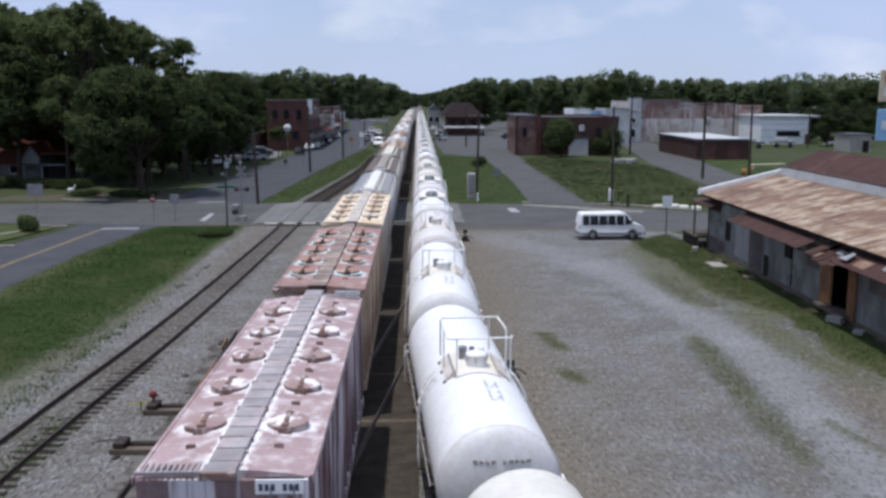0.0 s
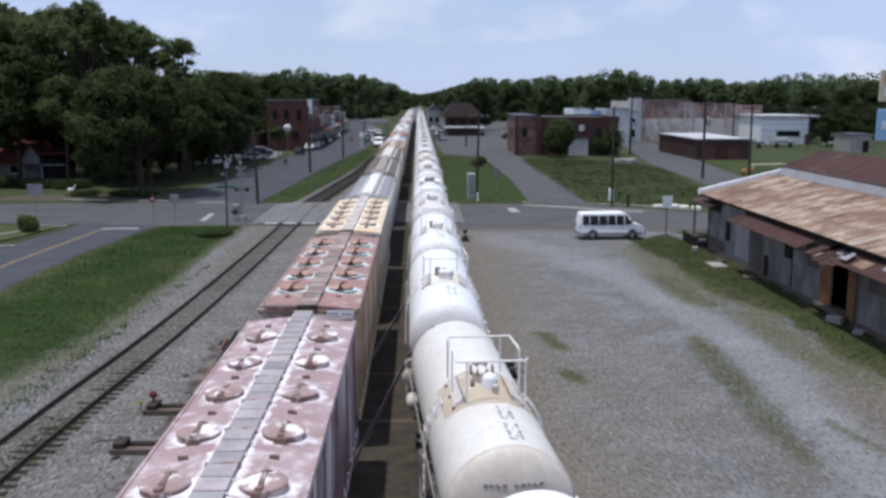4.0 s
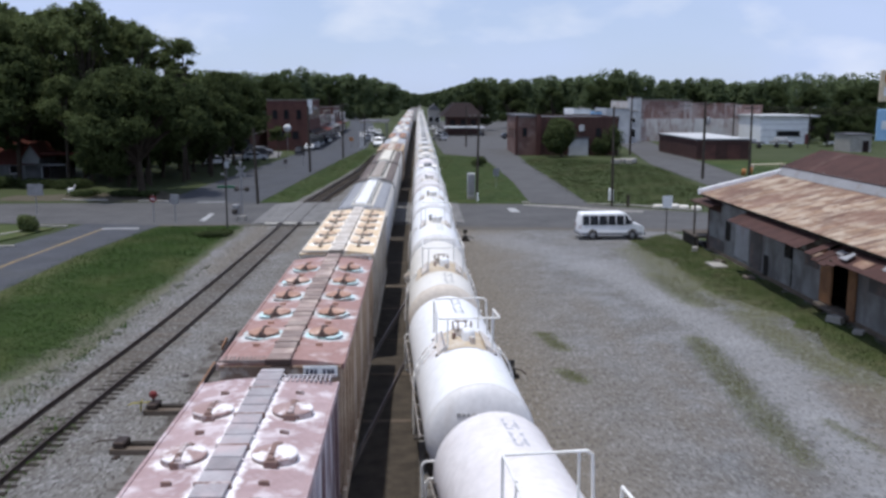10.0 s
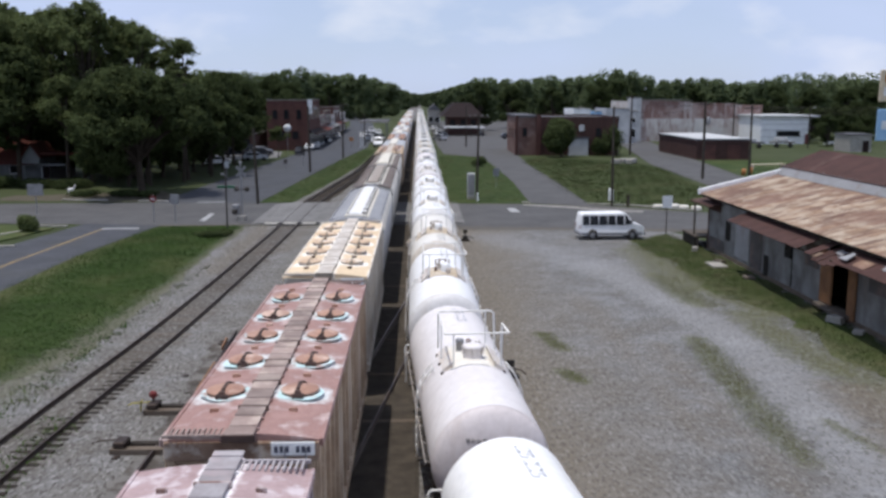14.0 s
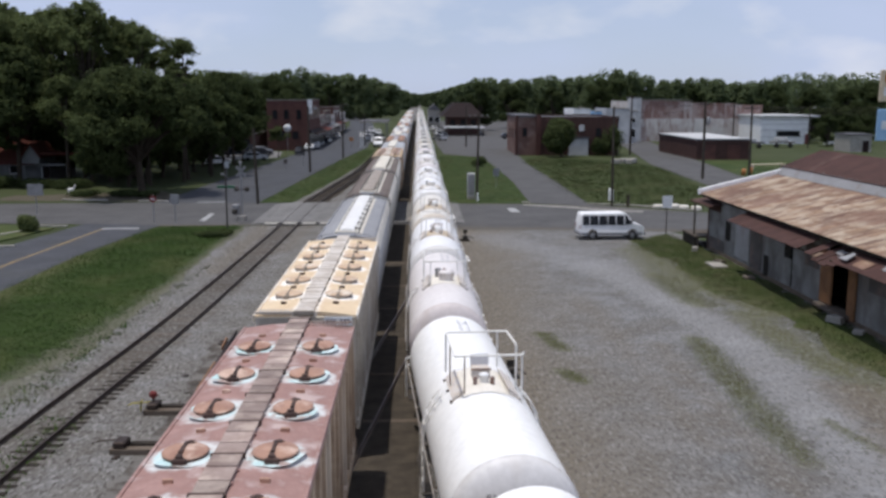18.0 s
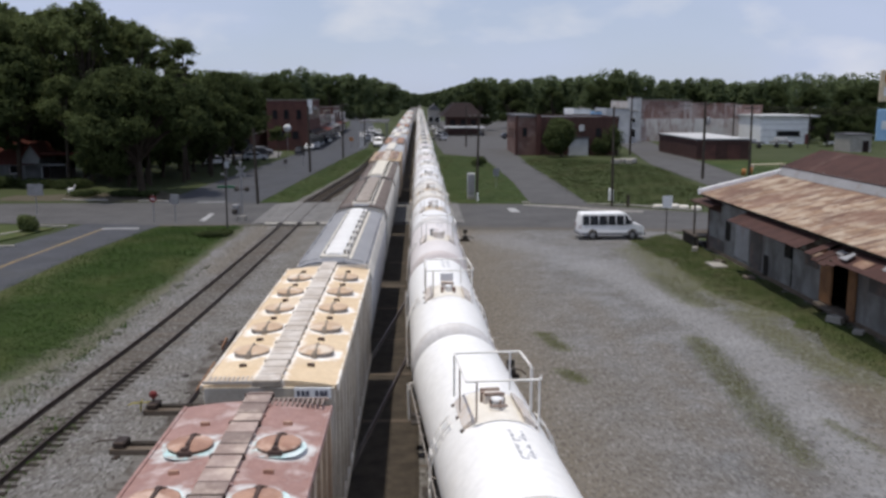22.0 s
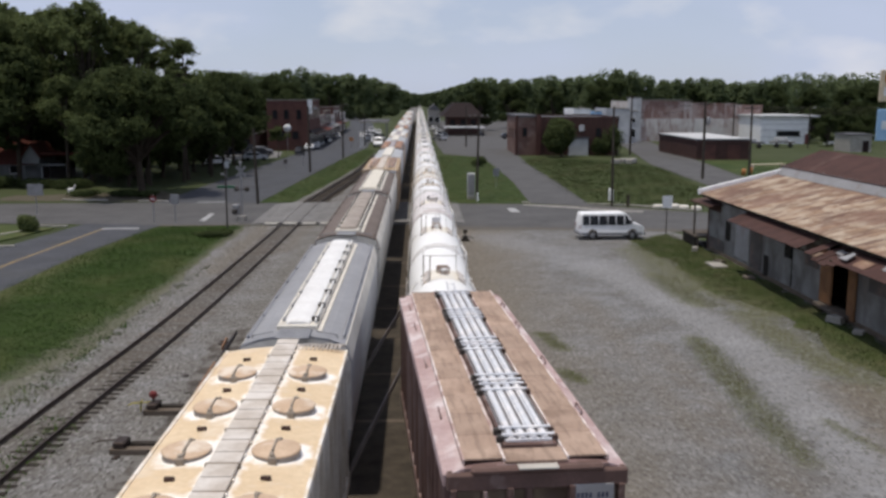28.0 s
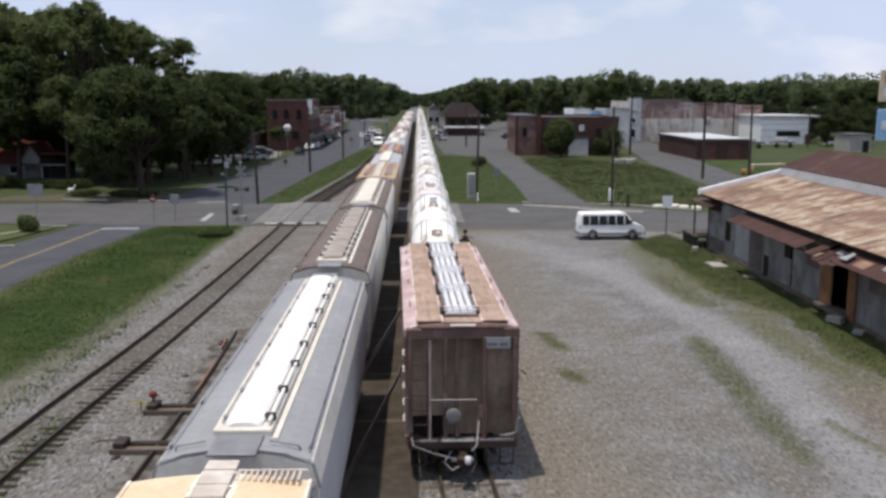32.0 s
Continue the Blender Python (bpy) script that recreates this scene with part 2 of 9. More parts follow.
M["verge_blade"] = mat("verge_blade", (0.056, 0.078, 0.027), (0.038, 0.057, 0.019), 0.35, 0.9, bump=0, per_island=0.12, spec=0.1,
                       stain=((0.10, 0.092, 0.056), 0.45, 0.46, 0.60, 0.8))
M["field_blade"] = mat("field_blade", (0.043, 0.060, 0.021), (0.027, 0.042, 0.015), 0.2, 0.9, bump=0, per_island=0.15, spec=0.1,
                       stain=((0.095, 0.084, 0.046), 0.16, 0.47, 0.64, 0.75), streak=((0.024, 0.036, 0.013), (0.22, 0.12, 1.0), 0.48, 0.60, 0.7))
M["rail"] = mat("rail_steel", (0.06, 0.042, 0.034), (0.042, 0.03, 0.026), 2, 0.6, 0.5, bump=0.1)
M["rail_worn"] = mat("rail_worn", (0.16, 0.13, 0.11), (0.10, 0.07, 0.055), 2, 0.45, 0.7, bump=0.05)
M["tie"] = mat("tie_wood", (0.088, 0.07, 0.057), (0.135, 0.115, 0.098), 2, 0.95, bump=0.5, bscale=20, per_object=0.3)
M["tie_dark"] = mat("tie_wood_dark", (0.085, 0.066, 0.05), (0.13, 0.105, 0.085), 2, 0.95, bump=0.5, bscale=20, per_object=0.3)
M["tie_creosote"] = mat("tie_creosote", (0.05, 0.041, 0.034), (0.032, 0.027, 0.023), 2, 0.95, bump=0.5, bscale=20)
M["concrete"] = mat("concrete", (0.38, 0.36, 0.325), (0.27, 0.255, 0.23), 1.5, 0.9)
M["paint_road_white"] = mat("road_paint_white", (0.42, 0.42, 0.42), (0.22, 0.22, 0.22), 2.5, 0.85)
M["paint_road_yellow"] = mat("road_paint_yellow", (0.30, 0.20, 0.075), (0.17, 0.13, 0.085), 2.0, 0.85)
M["black"] = mat("underframe_black", (0.03, 0.027, 0.025), (0.055, 0.045, 0.038), 2, 0.8)
M["steel_grey"] = mat("steel_grey", (0.30, 0.30, 0.31), (0.21, 0.21, 0.22), 3, 0.55, 0.4)
M["galv"] = mat("galvanized", (0.74, 0.74, 0.76), (0.58, 0.58, 0.61), 2.5, 0.5, 0.15, bump=0.03)
M["white_pipe"] = mat("white_pipe", (0.86, 0.85, 0.83), (0.74, 0.71, 0.66), 3, 0.5)
# rust on the fittings; on left guard posts it also paints shadow
M["rust_shade_pipe"] = mat("rust_and_shade_pipe", (0.20, 0.13, 0.10), (0.42, 0.34, 0.29), 3, 0.7)
M["pole_wood"] = mat("pole_wood", (0.075, 0.062, 0.052), (0.046, 0.038, 0.032), 2, 0.9, bump=0.3)
M["bark"] = mat("bark", (0.075, 0.06, 0.047), (0.048, 0.039, 0.031), 3, 0.95, bump=0.8, bscale=12)
M["leaf_a"] = mat("leaf_oak", (0.080, 0.100, 0.040), (0.055, 0.073, 0.031), 0.22, 0.95, bump=0, per_island=0.3, spec=0.08)
# light green, brightened so the colour carries sunlight on the airy crowns
M["leaf_b"] = mat("leaf_light", (0.140, 0.168, 0.070), (0.098, 0.123, 0.052), 0.3, 0.95, bump=0, per_island=0.3, spec=0.08)
M["leaf_far"] = mat("leaf_far", (0.138, 0.170, 0.085), (0.098, 0.128, 0.066), 0.045, 0.95, bump=0, per_island=0.05, spec=0.05)
def let_light_through(m, share):
    """Thin leaves: part of the light goes through them."""
    nt = m.node_tree
    b, out = nt.nodes["Principled BSDF"], nt.nodes["Material Output"]
    tr, mx = nt.nodes.new("ShaderNodeBsdfTranslucent"), nt.nodes.new("ShaderNodeMixShader")
    mx.inputs[0].default_value = share
    nt.links.new(b.inputs["Base Color"].links[0].from_socket, tr.inputs["Color"])
    nt.links.new(b.outputs[0], mx.inputs[1])
    nt.links.new(tr.outputs[0], mx.inputs[2])
    nt.links.new(mx.outputs[0], out.inputs["Surface"])


for leaf_name in ("leaf_a", "leaf_b", "leaf_far"):
    let_light_through(M[leaf_name], 0.5)
M["brick"] = mat("brick_red", (0.118, 0.058, 0.05), (0.084, 0.043, 0.038), 1.0, 0.9, per_object=0.15)
M["brick_dark"] = mat("brick_dark", (0.085, 0.046, 0.04), (0.058, 0.034, 0.03), 1.0, 0.9)
M["brick_pale"] = mat("brick_weathered", (0.52, 0.45, 0.42), (0.32, 0.23, 0.205), 0.3, 0.92,
                      stain=((0.60, 0.575, 0.55), 0.30, 0.36, 0.52, 0.9), streak=((0.24, 0.14, 0.12), (0.7, 0.7, 0.16), 0.52, 0.64, 0.7))
M["brick_brown"] = mat("brick_faded_brown", (0.20, 0.125, 0.105), (0.14, 0.082, 0.07), 0.6, 0.92, stain=((0.27, 0.20, 0.18), 0.5, 0.5, 0.64, 0.6))
M["brick_band"] = mat("brick_faded_band", (0.29, 0.19, 0.17), (0.20, 0.115, 0.10), 0.4, 0.92, stain=((0.42, 0.35, 0.33), 0.3, 0.45, 0.60, 0.6), streak=((0.50, 0.45, 0.43), (0.9, 0.9, 0.14), 0.53, 0.62, 0.65))
M["plaster"] = mat("plaster_white", (0.56, 0.565, 0.57), (0.40, 0.40, 0.405), 0.6, 0.85)
M["white"] = mat("white_paint", (0.88, 0.88, 0.88), (0.78, 0.78, 0.78), 1.0, 0.5)
M["glass_dark"] = mat("dark_glass", (0.014, 0.015, 0.017), (0.02, 0.02, 0.023), 1, 0.15, bump=0, spec=0.25)
M["roof_brown"] = mat("shingle_brown", (0.028, 0.019, 0.019), (0.021, 0.015, 0.015), 1, 0.9)
M["roof_red"] = mat("roof_red_metal", (0.13, 0.045, 0.036), (0.09, 0.034, 0.028), 0.7, 0.95)
# house grey kept dark: shade under the trees is put into the colour
M["house_shade_grey"] = mat("shaded_grey_house", (0.20, 0.205, 0.21), (0.15, 0.155, 0.16), 0.8, 0.8)
M["roof_grey"] = mat("roof_grey", (0.13, 0.13, 0.14), (0.09, 0.09, 0.10), 1, 0.9)
M["roof_rust"] = mat("rusty_tin", (0.45, 0.365, 0.275), (0.27, 0.175, 0.112), 1.0, 0.75, 0.1, per_object=0.10, bump=0.1, low=0.42, high=0.58,
                     stain=((0.16, 0.08, 0.055), 0.33, 0.50, 0.60, 0.75), streak=((0.12, 0.06, 0.042), (0.42, 1.7, 0.42), 0.51, 0.59, 0.85))
M["roof_rust_dark"] = mat("dark_rusty_tin", (0.086, 0.046, 0.04), (0.062, 0.036, 0.032), 0.9, 0.92, 0.0, per_object=0.08,
                          stain=((0.15, 0.105, 0.092), 0.35, 0.58, 0.72, 0.5))
M["tin_grey"] = mat("grey_tin_siding", (0.27, 0.272, 0.27), (0.165, 0.163, 0.16), 0.9, 0.65, 0.2, per_object=0.15,
                    streak=((0.16, 0.13, 0.115), (1.6, 1.6, 0.4), 0.52, 0.68, 0.4), stain=((0.115, 0.105, 0.10), 0.7, 0.47, 0.60, 0.8))
M["tin_dark"] = mat("dark_stained_tin", (0.10, 0.088, 0.085), (0.06, 0.052, 0.05), 1.2, 0.8, stain=((0.17, 0.11, 0.095), 0.9, 0.5, 0.62, 0.6))
M["tin_pale"] = mat("pale_tin", (0.32, 0.32, 0.33), (0.23, 0.225, 0.225), 0.6, 0.65, 0.1, streak=((0.2, 0.15, 0.13), (2.0, 1.2, 0.3), 0.55, 0.7, 0.5))
M["door_wood"] = mat("orange_brown_wood", (0.25, 0.12, 0.05), (0.16, 0.075, 0.035), 1.5, 0.8)
# near-black: the shade inside openings and recesses, put into the colour
M["shade_black"] = mat("interior_shade_black", (0.02, 0.018, 0.016), (0.03, 0.026, 0.022), 1, 0.95)
M["red"] = mat("sign_red", (0.22, 0.035, 0.033), (0.15, 0.03, 0.028), 2, 0.5)
M["green"] = mat("sign_green", (0.03, 0.14, 0.07), (0.03, 0.10, 0.06), 2, 0.5)
M["sign_white"] = mat("sign_white", (0.72, 0.74, 0.76), (0.62, 0.64, 0.66), 2, 0.5)
M["sign_beige"] = mat("sign_beige", (0.62, 0.52, 0.36), (0.55, 0.45, 0.33), 1, 0.5)
M["sign_blue"] = mat("sign_blue", (0.22, 0.40, 0.62), (0.30, 0.48, 0.68), 1, 0.5)
M["orange"] = mat("sign_orange", (0.42, 0.17, 0.05), (0.34, 0.15, 0.05), 2, 0.5)
M["yellow"] = mat("machine_yellow", (0.42, 0.36, 0.08), (0.28, 0.25, 0.08), 4, 0.7)
M["tyre"] = mat("tyre_rubber", (0.02, 0.02, 0.02), (0.03, 0.03, 0.03), 5, 0.85)
M["car_dark"] = mat("car_dark", (0.03, 0.035, 0.045), (0.03, 0.03, 0.04), 1, 0.25, bump=0)
M["car_silver"] = mat("car_silver", (0.42, 0.43, 0.45), (0.36, 0.37, 0.39), 1, 0.3, 0.4, bump=0)
M["ink"] = mat("stencil_ink", (0.04, 0.045, 0.07), (0.10, 0.10, 0.14), 6, 0.8, bump=0)
M["ink_head"] = mat("worn_stencil_ink", (0.16, 0.155, 0.16), (0.34, 0.32, 0.31), 7, 0.8, bump=0)
M["ink_soft"] = mat("faded_stencil", (0.26, 0.27, 0.32), (0.42, 0.43, 0.47), 6, 0.8, bump=0)
# train paints
M["pink_roof"] = mat("dusty_oxide_roof", (0.43, 0.315, 0.315), (0.33, 0.228, 0.228), 0.9, 0.8,
                     stain=((0.66, 0.60, 0.62), 2.2, 0.50, 0.66, 0.65), spills=((0.84, 0.81, 0.82), 2.375, -4.75, 0.45, 0.85, 0.95))
M["pink_hatch"] = mat("dusty_hatch", (0.41, 0.30, 0.285), (0.31, 0.205, 0.19), 1.6, 0.8, stain=((0.82, 0.78, 0.78), 1.8, 0.50, 0.58, 0.9))
M["clamp_brown"] = mat("rust_brown_clamp", (0.24, 0.15, 0.125), (0.15, 0.09, 0.075), 3, 0.8, stain=((0.62, 0.54, 0.53), 3.0, 0.5, 0.62, 0.7))
M["pink_side"] = mat("oxide_side_clay_streaks", (0.28, 0.20, 0.20), (0.18, 0.115, 0.115), 1, 0.85,
                     streak=((0.72, 0.68, 0.71), (4.0, 4.0, 0.10), 0.48, 0.58, 0.85))
M["copper_roof"] = mat("brown_oxide_roof", (0.39, 0.235, 0.205), (0.25, 0.135, 0.115), 1.5, 0.6,
                       stain=((0.62, 0.50, 0.47), 1.5, 0.52, 0.66, 0.65), spills=((0.74, 0.79, 0.79), 2.375, -4.75, 0.58, 0.7, 0.0))
M["rust_end"] = mat("rust_stained_end", (0.36, 0.26, 0.19), (0.20, 0.12, 0.08), 1.6, 0.85, stain=((0.60, 0.53, 0.45), 2.2, 0.5, 0.62, 0.7))
M["walk_brown"] = mat("brown_walkway", (0.34, 0.265, 0.235), (0.25, 0.18, 0.155), 2, 0.75, per_object=0.28, stain=((0.55, 0.45, 0.38), 1.4, 0.50, 0.64, 0.65))
M["walk_cream"] = mat("cream_walkway", (0.56, 0.50, 0.44), (0.45, 0.39, 0.335), 2, 0.75, stain=((0.72, 0.68, 0.64), 1.2, 0.46, 0.64, 0.6))
# dark brown fittings; on copper hatch sides it stands for their shadow
M["hatch_dark"] = mat("dark_hatch_side", (0.085, 0.05, 0.04), (0.05, 0.03, 0.026), 3, 0.8)
M["cream_hatch"] = mat("cream_hatch", (0.62, 0.46, 0.33), (0.50, 0.35, 0.235), 1.8, 0.7, stain=((0.74, 0.66, 0.56), 1.5, 0.5, 0.62, 0.7))
M["clamp_weathered"] = mat("grey_brown_clamp", (0.34, 0.29, 0.235), (0.25, 0.21, 0.17), 3, 0.8)
M["hatch_grey"] = mat("grey_hatch_side", (0.33, 0.30, 0.275), (0.24, 0.21, 0.19), 3, 0.8)
M["copper_hatch"] = mat("copper_hatch", (0.48, 0.285, 0.20), (0.31, 0.165, 0.115), 1.9, 0.5, stain=((0.70, 0.53, 0.43), 1.7, 0.52, 0.64, 0.65))
M["copper_side"] = mat("brown_side_clay_streaks", (0.52, 0.405, 0.29), (0.36, 0.25, 0.17), 1, 0.85,
                       streak=((0.68, 0.595, 0.49), (2.0, 2.0, 0.16), 0.50, 0.66, 0.75))
M["cream_roof"] = mat("cream_roof", (0.72, 0.57, 0.39), (0.62, 0.46, 0.29), 0.9, 0.75,
                      stain=((0.76, 0.68, 0.57), 0.9, 0.55, 0.68, 0.5), spills=((0.88, 0.85, 0.81), 2.375, -4.75, 0.54, 0.95, 0.8))
M["cream_side"] = mat("cream_side_streaks", (0.56, 0.51, 0.43), (0.42, 0.36, 0.29), 1, 0.85,
                      streak=((0.62, 0.59, 0.55), (2.0, 2.0, 0.2), 0.5, 0.66, 0.7))
M["tan_roof"] = mat("tan_roof", (0.46, 0.33, 0.20), (0.32, 0.215, 0.125), 0.9, 0.75, stain=((0.70, 0.60, 0.48), 1.3, 0.54, 0.64, 0.7))
M["clay_ring"] = mat("white_clay_ring", (0.82, 0.80, 0.79), (0.62, 0.53, 0.51), 2.2, 0.9, low=0.42, high=0.6)
M["clay_ring_cream"] = mat("cream_clay_ring", (0.82, 0.78, 0.72), (0.64, 0.52, 0.38), 2.2, 0.9, low=0.42, high=0.6)
M["teal_ring"] = mat("pale_teal_ring", (0.46, 0.66, 0.67), (0.66, 0.76, 0.77), 2.4, 0.85, low=0.42, high=0.56, stain=((0.38, 0.26, 0.23), 2.6, 0.47, 0.58, 0.9))
M["walk_grate"] = mat("walkway_grating", (0.40, 0.375, 0.385), (0.30, 0.265, 0.27), 2, 0.7, 0.1, per_object=0.2, stain=((0.46, 0.36, 0.36), 1.3, 0.48, 0.62, 0.65))
M["grey_roof"] = mat("grey_roof_paint", (0.30, 0.30, 0.315), (0.24, 0.24, 0.25), 0.5, 0.6)
M["grey_far"] = mat("pale_grey_roof", (0.42, 0.43, 0.45), (0.33, 0.335, 0.35), 0.5, 0.65)
M["grey_side"] = mat("pale_grey_side", (0.50, 0.50, 0.51), (0.42, 0.42, 0.43), 0.7, 0.6, streak=((0.36, 0.34, 0.33), (1.5, 1.5, 0.15), 0.52, 0.7, 0.5))
M["cream_eave"] = mat("cream_eave", (0.72, 0.675, 0.60), (0.60, 0.56, 0.49), 0.8, 0.7)
M["end_cream"] = mat("cream_end_sheet", (0.80, 0.77, 0.71), (0.68, 0.645, 0.59), 0.9, 0.75, stain=((0.40, 0.33, 0.28), 1.2, 0.56, 0.68, 0.6))
M["white_trough"] = mat("white_hatch_cover", (0.82, 0.81, 0.79), (0.70, 0.68, 0.66), 0.8, 0.5)
M["umber_roof"] = mat("umber_roof", (0.155, 0.12, 0.10), (0.12, 0.09, 0.075), 0.7, 0.7)
M["tan_cover"] = mat("tan_hatch_cover", (0.52, 0.49, 0.44), (0.40, 0.37, 0.325), 1, 0.7)
M["taupe_cover"] = mat("taupe_hatch_panel", (0.34, 0.29, 0.25), (0.26, 0.22, 0.19), 1.4, 0.75, stain=((0.46, 0.41, 0.36), 1.6, 0.5, 0.66, 0.5))
M["cream_cover"] = mat("cream_hatch_cover", (0.70, 0.66, 0.57), (0.58, 0.53, 0.45), 1.2, 0.7)
M["cream_wall"] = mat("cream_car_side", (0.60, 0.575, 0.52), (0.48, 0.455, 0.41), 0.8, 0.7, streak=((0.40, 0.36, 0.32), (1.8, 1.8, 0.15), 0.52, 0.68, 0.5))
M["ox_roof"] = mat("oxide_roof_dusty", (0.22, 0.135, 0.125), (0.15, 0.09, 0.082), 0.8, 0.8, stain=((0.52, 0.42, 0.40), 0.8, 0.5, 0.64, 0.6))
M["ox_eave"] = mat("pink_dusty_eave", (0.50, 0.38, 0.37), (0.38, 0.26, 0.25), 0.9, 0.8, stain=((0.66, 0.60, 0.60), 1.0, 0.5, 0.62, 0.7))
M["cover_silver"] = mat("clay_smeared_silver", (0.74, 0.75, 0.78), (0.58, 0.59, 0.63), 2.5, 0.55, 0.1, stain=((0.84, 0.80, 0.78), 2.2, 0.5, 0.62, 0.7))
M["groove_dark"] = mat("dark_grey_groove", (0.20, 0.195, 0.20), (0.12, 0.11, 0.11), 3, 0.75)
M["ox_side"] = mat("oxide_side", (0.20, 0.125, 0.11), (0.14, 0.085, 0.075), 1, 0.85,
                   streak=((0.34, 0.27, 0.26), (2.5, 2.5, 0.15), 0.52, 0.68, 0.7))
M["ox_end"] = mat("oxide_end_sheet", (0.36, 0.285, 0.215), (0.21, 0.155, 0.112), 0.8, 0.85,
                  streak=((0.13, 0.085, 0.07), (2.2, 2.2, 0.25), 0.50, 0.66, 0.65), stain=((0.11, 0.075, 0.06), 0.8, 0.54, 0.66, 0.5))
M["tan_walk"] = mat("brown_grating_walkway", (0.45, 0.325, 0.25), (0.32, 0.22, 0.165), 1.1, 0.85, per_object=0.10, streak=((0.17, 0.115, 0.085), (9.0, 1.0, 1.0), 0.50, 0.62, 0.45), stain=((0.19, 0.125, 0.09), 0.9, 0.54, 0.64, 0.6))
M["ox_beam"] = mat("dark_oxide_beam", (0.155, 0.092, 0.078), (0.10, 0.06, 0.05), 1.2, 0.85, stain=((0.30, 0.225, 0.205), 1.4, 0.54, 0.66, 0.6))
M["tank_white"] = mat("tank_white", (0.86, 0.855, 0.86), (0.80, 0.79, 0.79), 0.5, 0.45, bump=0.02,
                      streak=((0.66, 0.63, 0.59), (3.0, 3.0, 0.5), 0.58, 0.75, 0.2))
M["tank_pink"] = mat("tank_pinkish_white", (0.77, 0.73, 0.72), (0.69, 0.645, 0.635), 0.5, 0.5, bump=0.02,
                     streak=((0.55, 0.49, 0.47), (3.0, 3.0, 0.5), 0.55, 0.72, 0.4))
M["tank_cream"] = mat("tank_cream_white", (0.76, 0.73, 0.68), (0.68, 0.64, 0.58), 0.5, 0.5, bump=0.02,
                      streak=((0.56, 0.49, 0.40), (3.0, 3.0, 0.5), 0.56, 0.72, 0.45))
M["tank_bright"] = mat("tank_bright_white", (0.90, 0.89, 0.875), (0.86, 0.845, 0.82), 0.5, 0.4, bump=0.02)
# heads darker than their shells: end-on shade put into the colour, plus weathering streaks
M["head_shade_grey"] = mat("tank_head", (0.72, 0.70, 0.69), (0.64, 0.615, 0.60), 0.7, 0.5, bump=0.02, streak=((0.56, 0.51, 0.46), (2.4, 2.4, 0.4), 0.52, 0.70, 0.35))
M["head_shade_cream"] = mat("shaded_cream_tank_head", (0.68, 0.61, 0.53), (0.58, 0.505, 0.43), 0.7, 0.55, bump=0.02, streak=((0.50, 0.42, 0.33), (2.4, 2.4, 0.4), 0.52, 0.70, 0.4))
M["head_shade_pink"] = mat("shaded_pinkish_tank_head", (0.66, 0.60, 0.59), (0.57, 0.505, 0.495), 0.7, 0.55, bump=0.02, streak=((0.50, 0.42, 0.38), (2.4, 2.4, 0.4), 0.52, 0.70, 0.4))
HEADS = {"tank_cream": "head_shade_cream", "tank_pink": "head_shade_pink"}
M["board_pale"] = mat("pale_grey_boards", (0.68, 0.635, 0.60), (0.56, 0.50, 0.455), 2.0, 0.8, stain=((0.60, 0.48, 0.34), 2.2, 0.52, 0.64, 0.6))
M["edge_clay"] = mat("clay_dusted_edge", (0.78, 0.70, 0.66), (0.42, 0.29, 0.26), 1.6, 0.8, low=0.45, high=0.58)
M["rust_drip"] = mat("rust_drip", (0.52, 0.40, 0.34), (0.62, 0.52, 0.46), 2.5, 0.7, bump=0.02)
M["platform_tan"] = mat("clay_stained_platform", (0.56, 0.47, 0.35), (0.44, 0.35, 0.25), 1.5, 0.85, stain=((0.66, 0.62, 0.56), 1.5, 0.5, 0.65, 0.6))
M["platform_pale"] = mat("pale_platform", (0.80, 0.765, 0.70), (0.70, 0.655, 0.58), 1.5, 0.85)


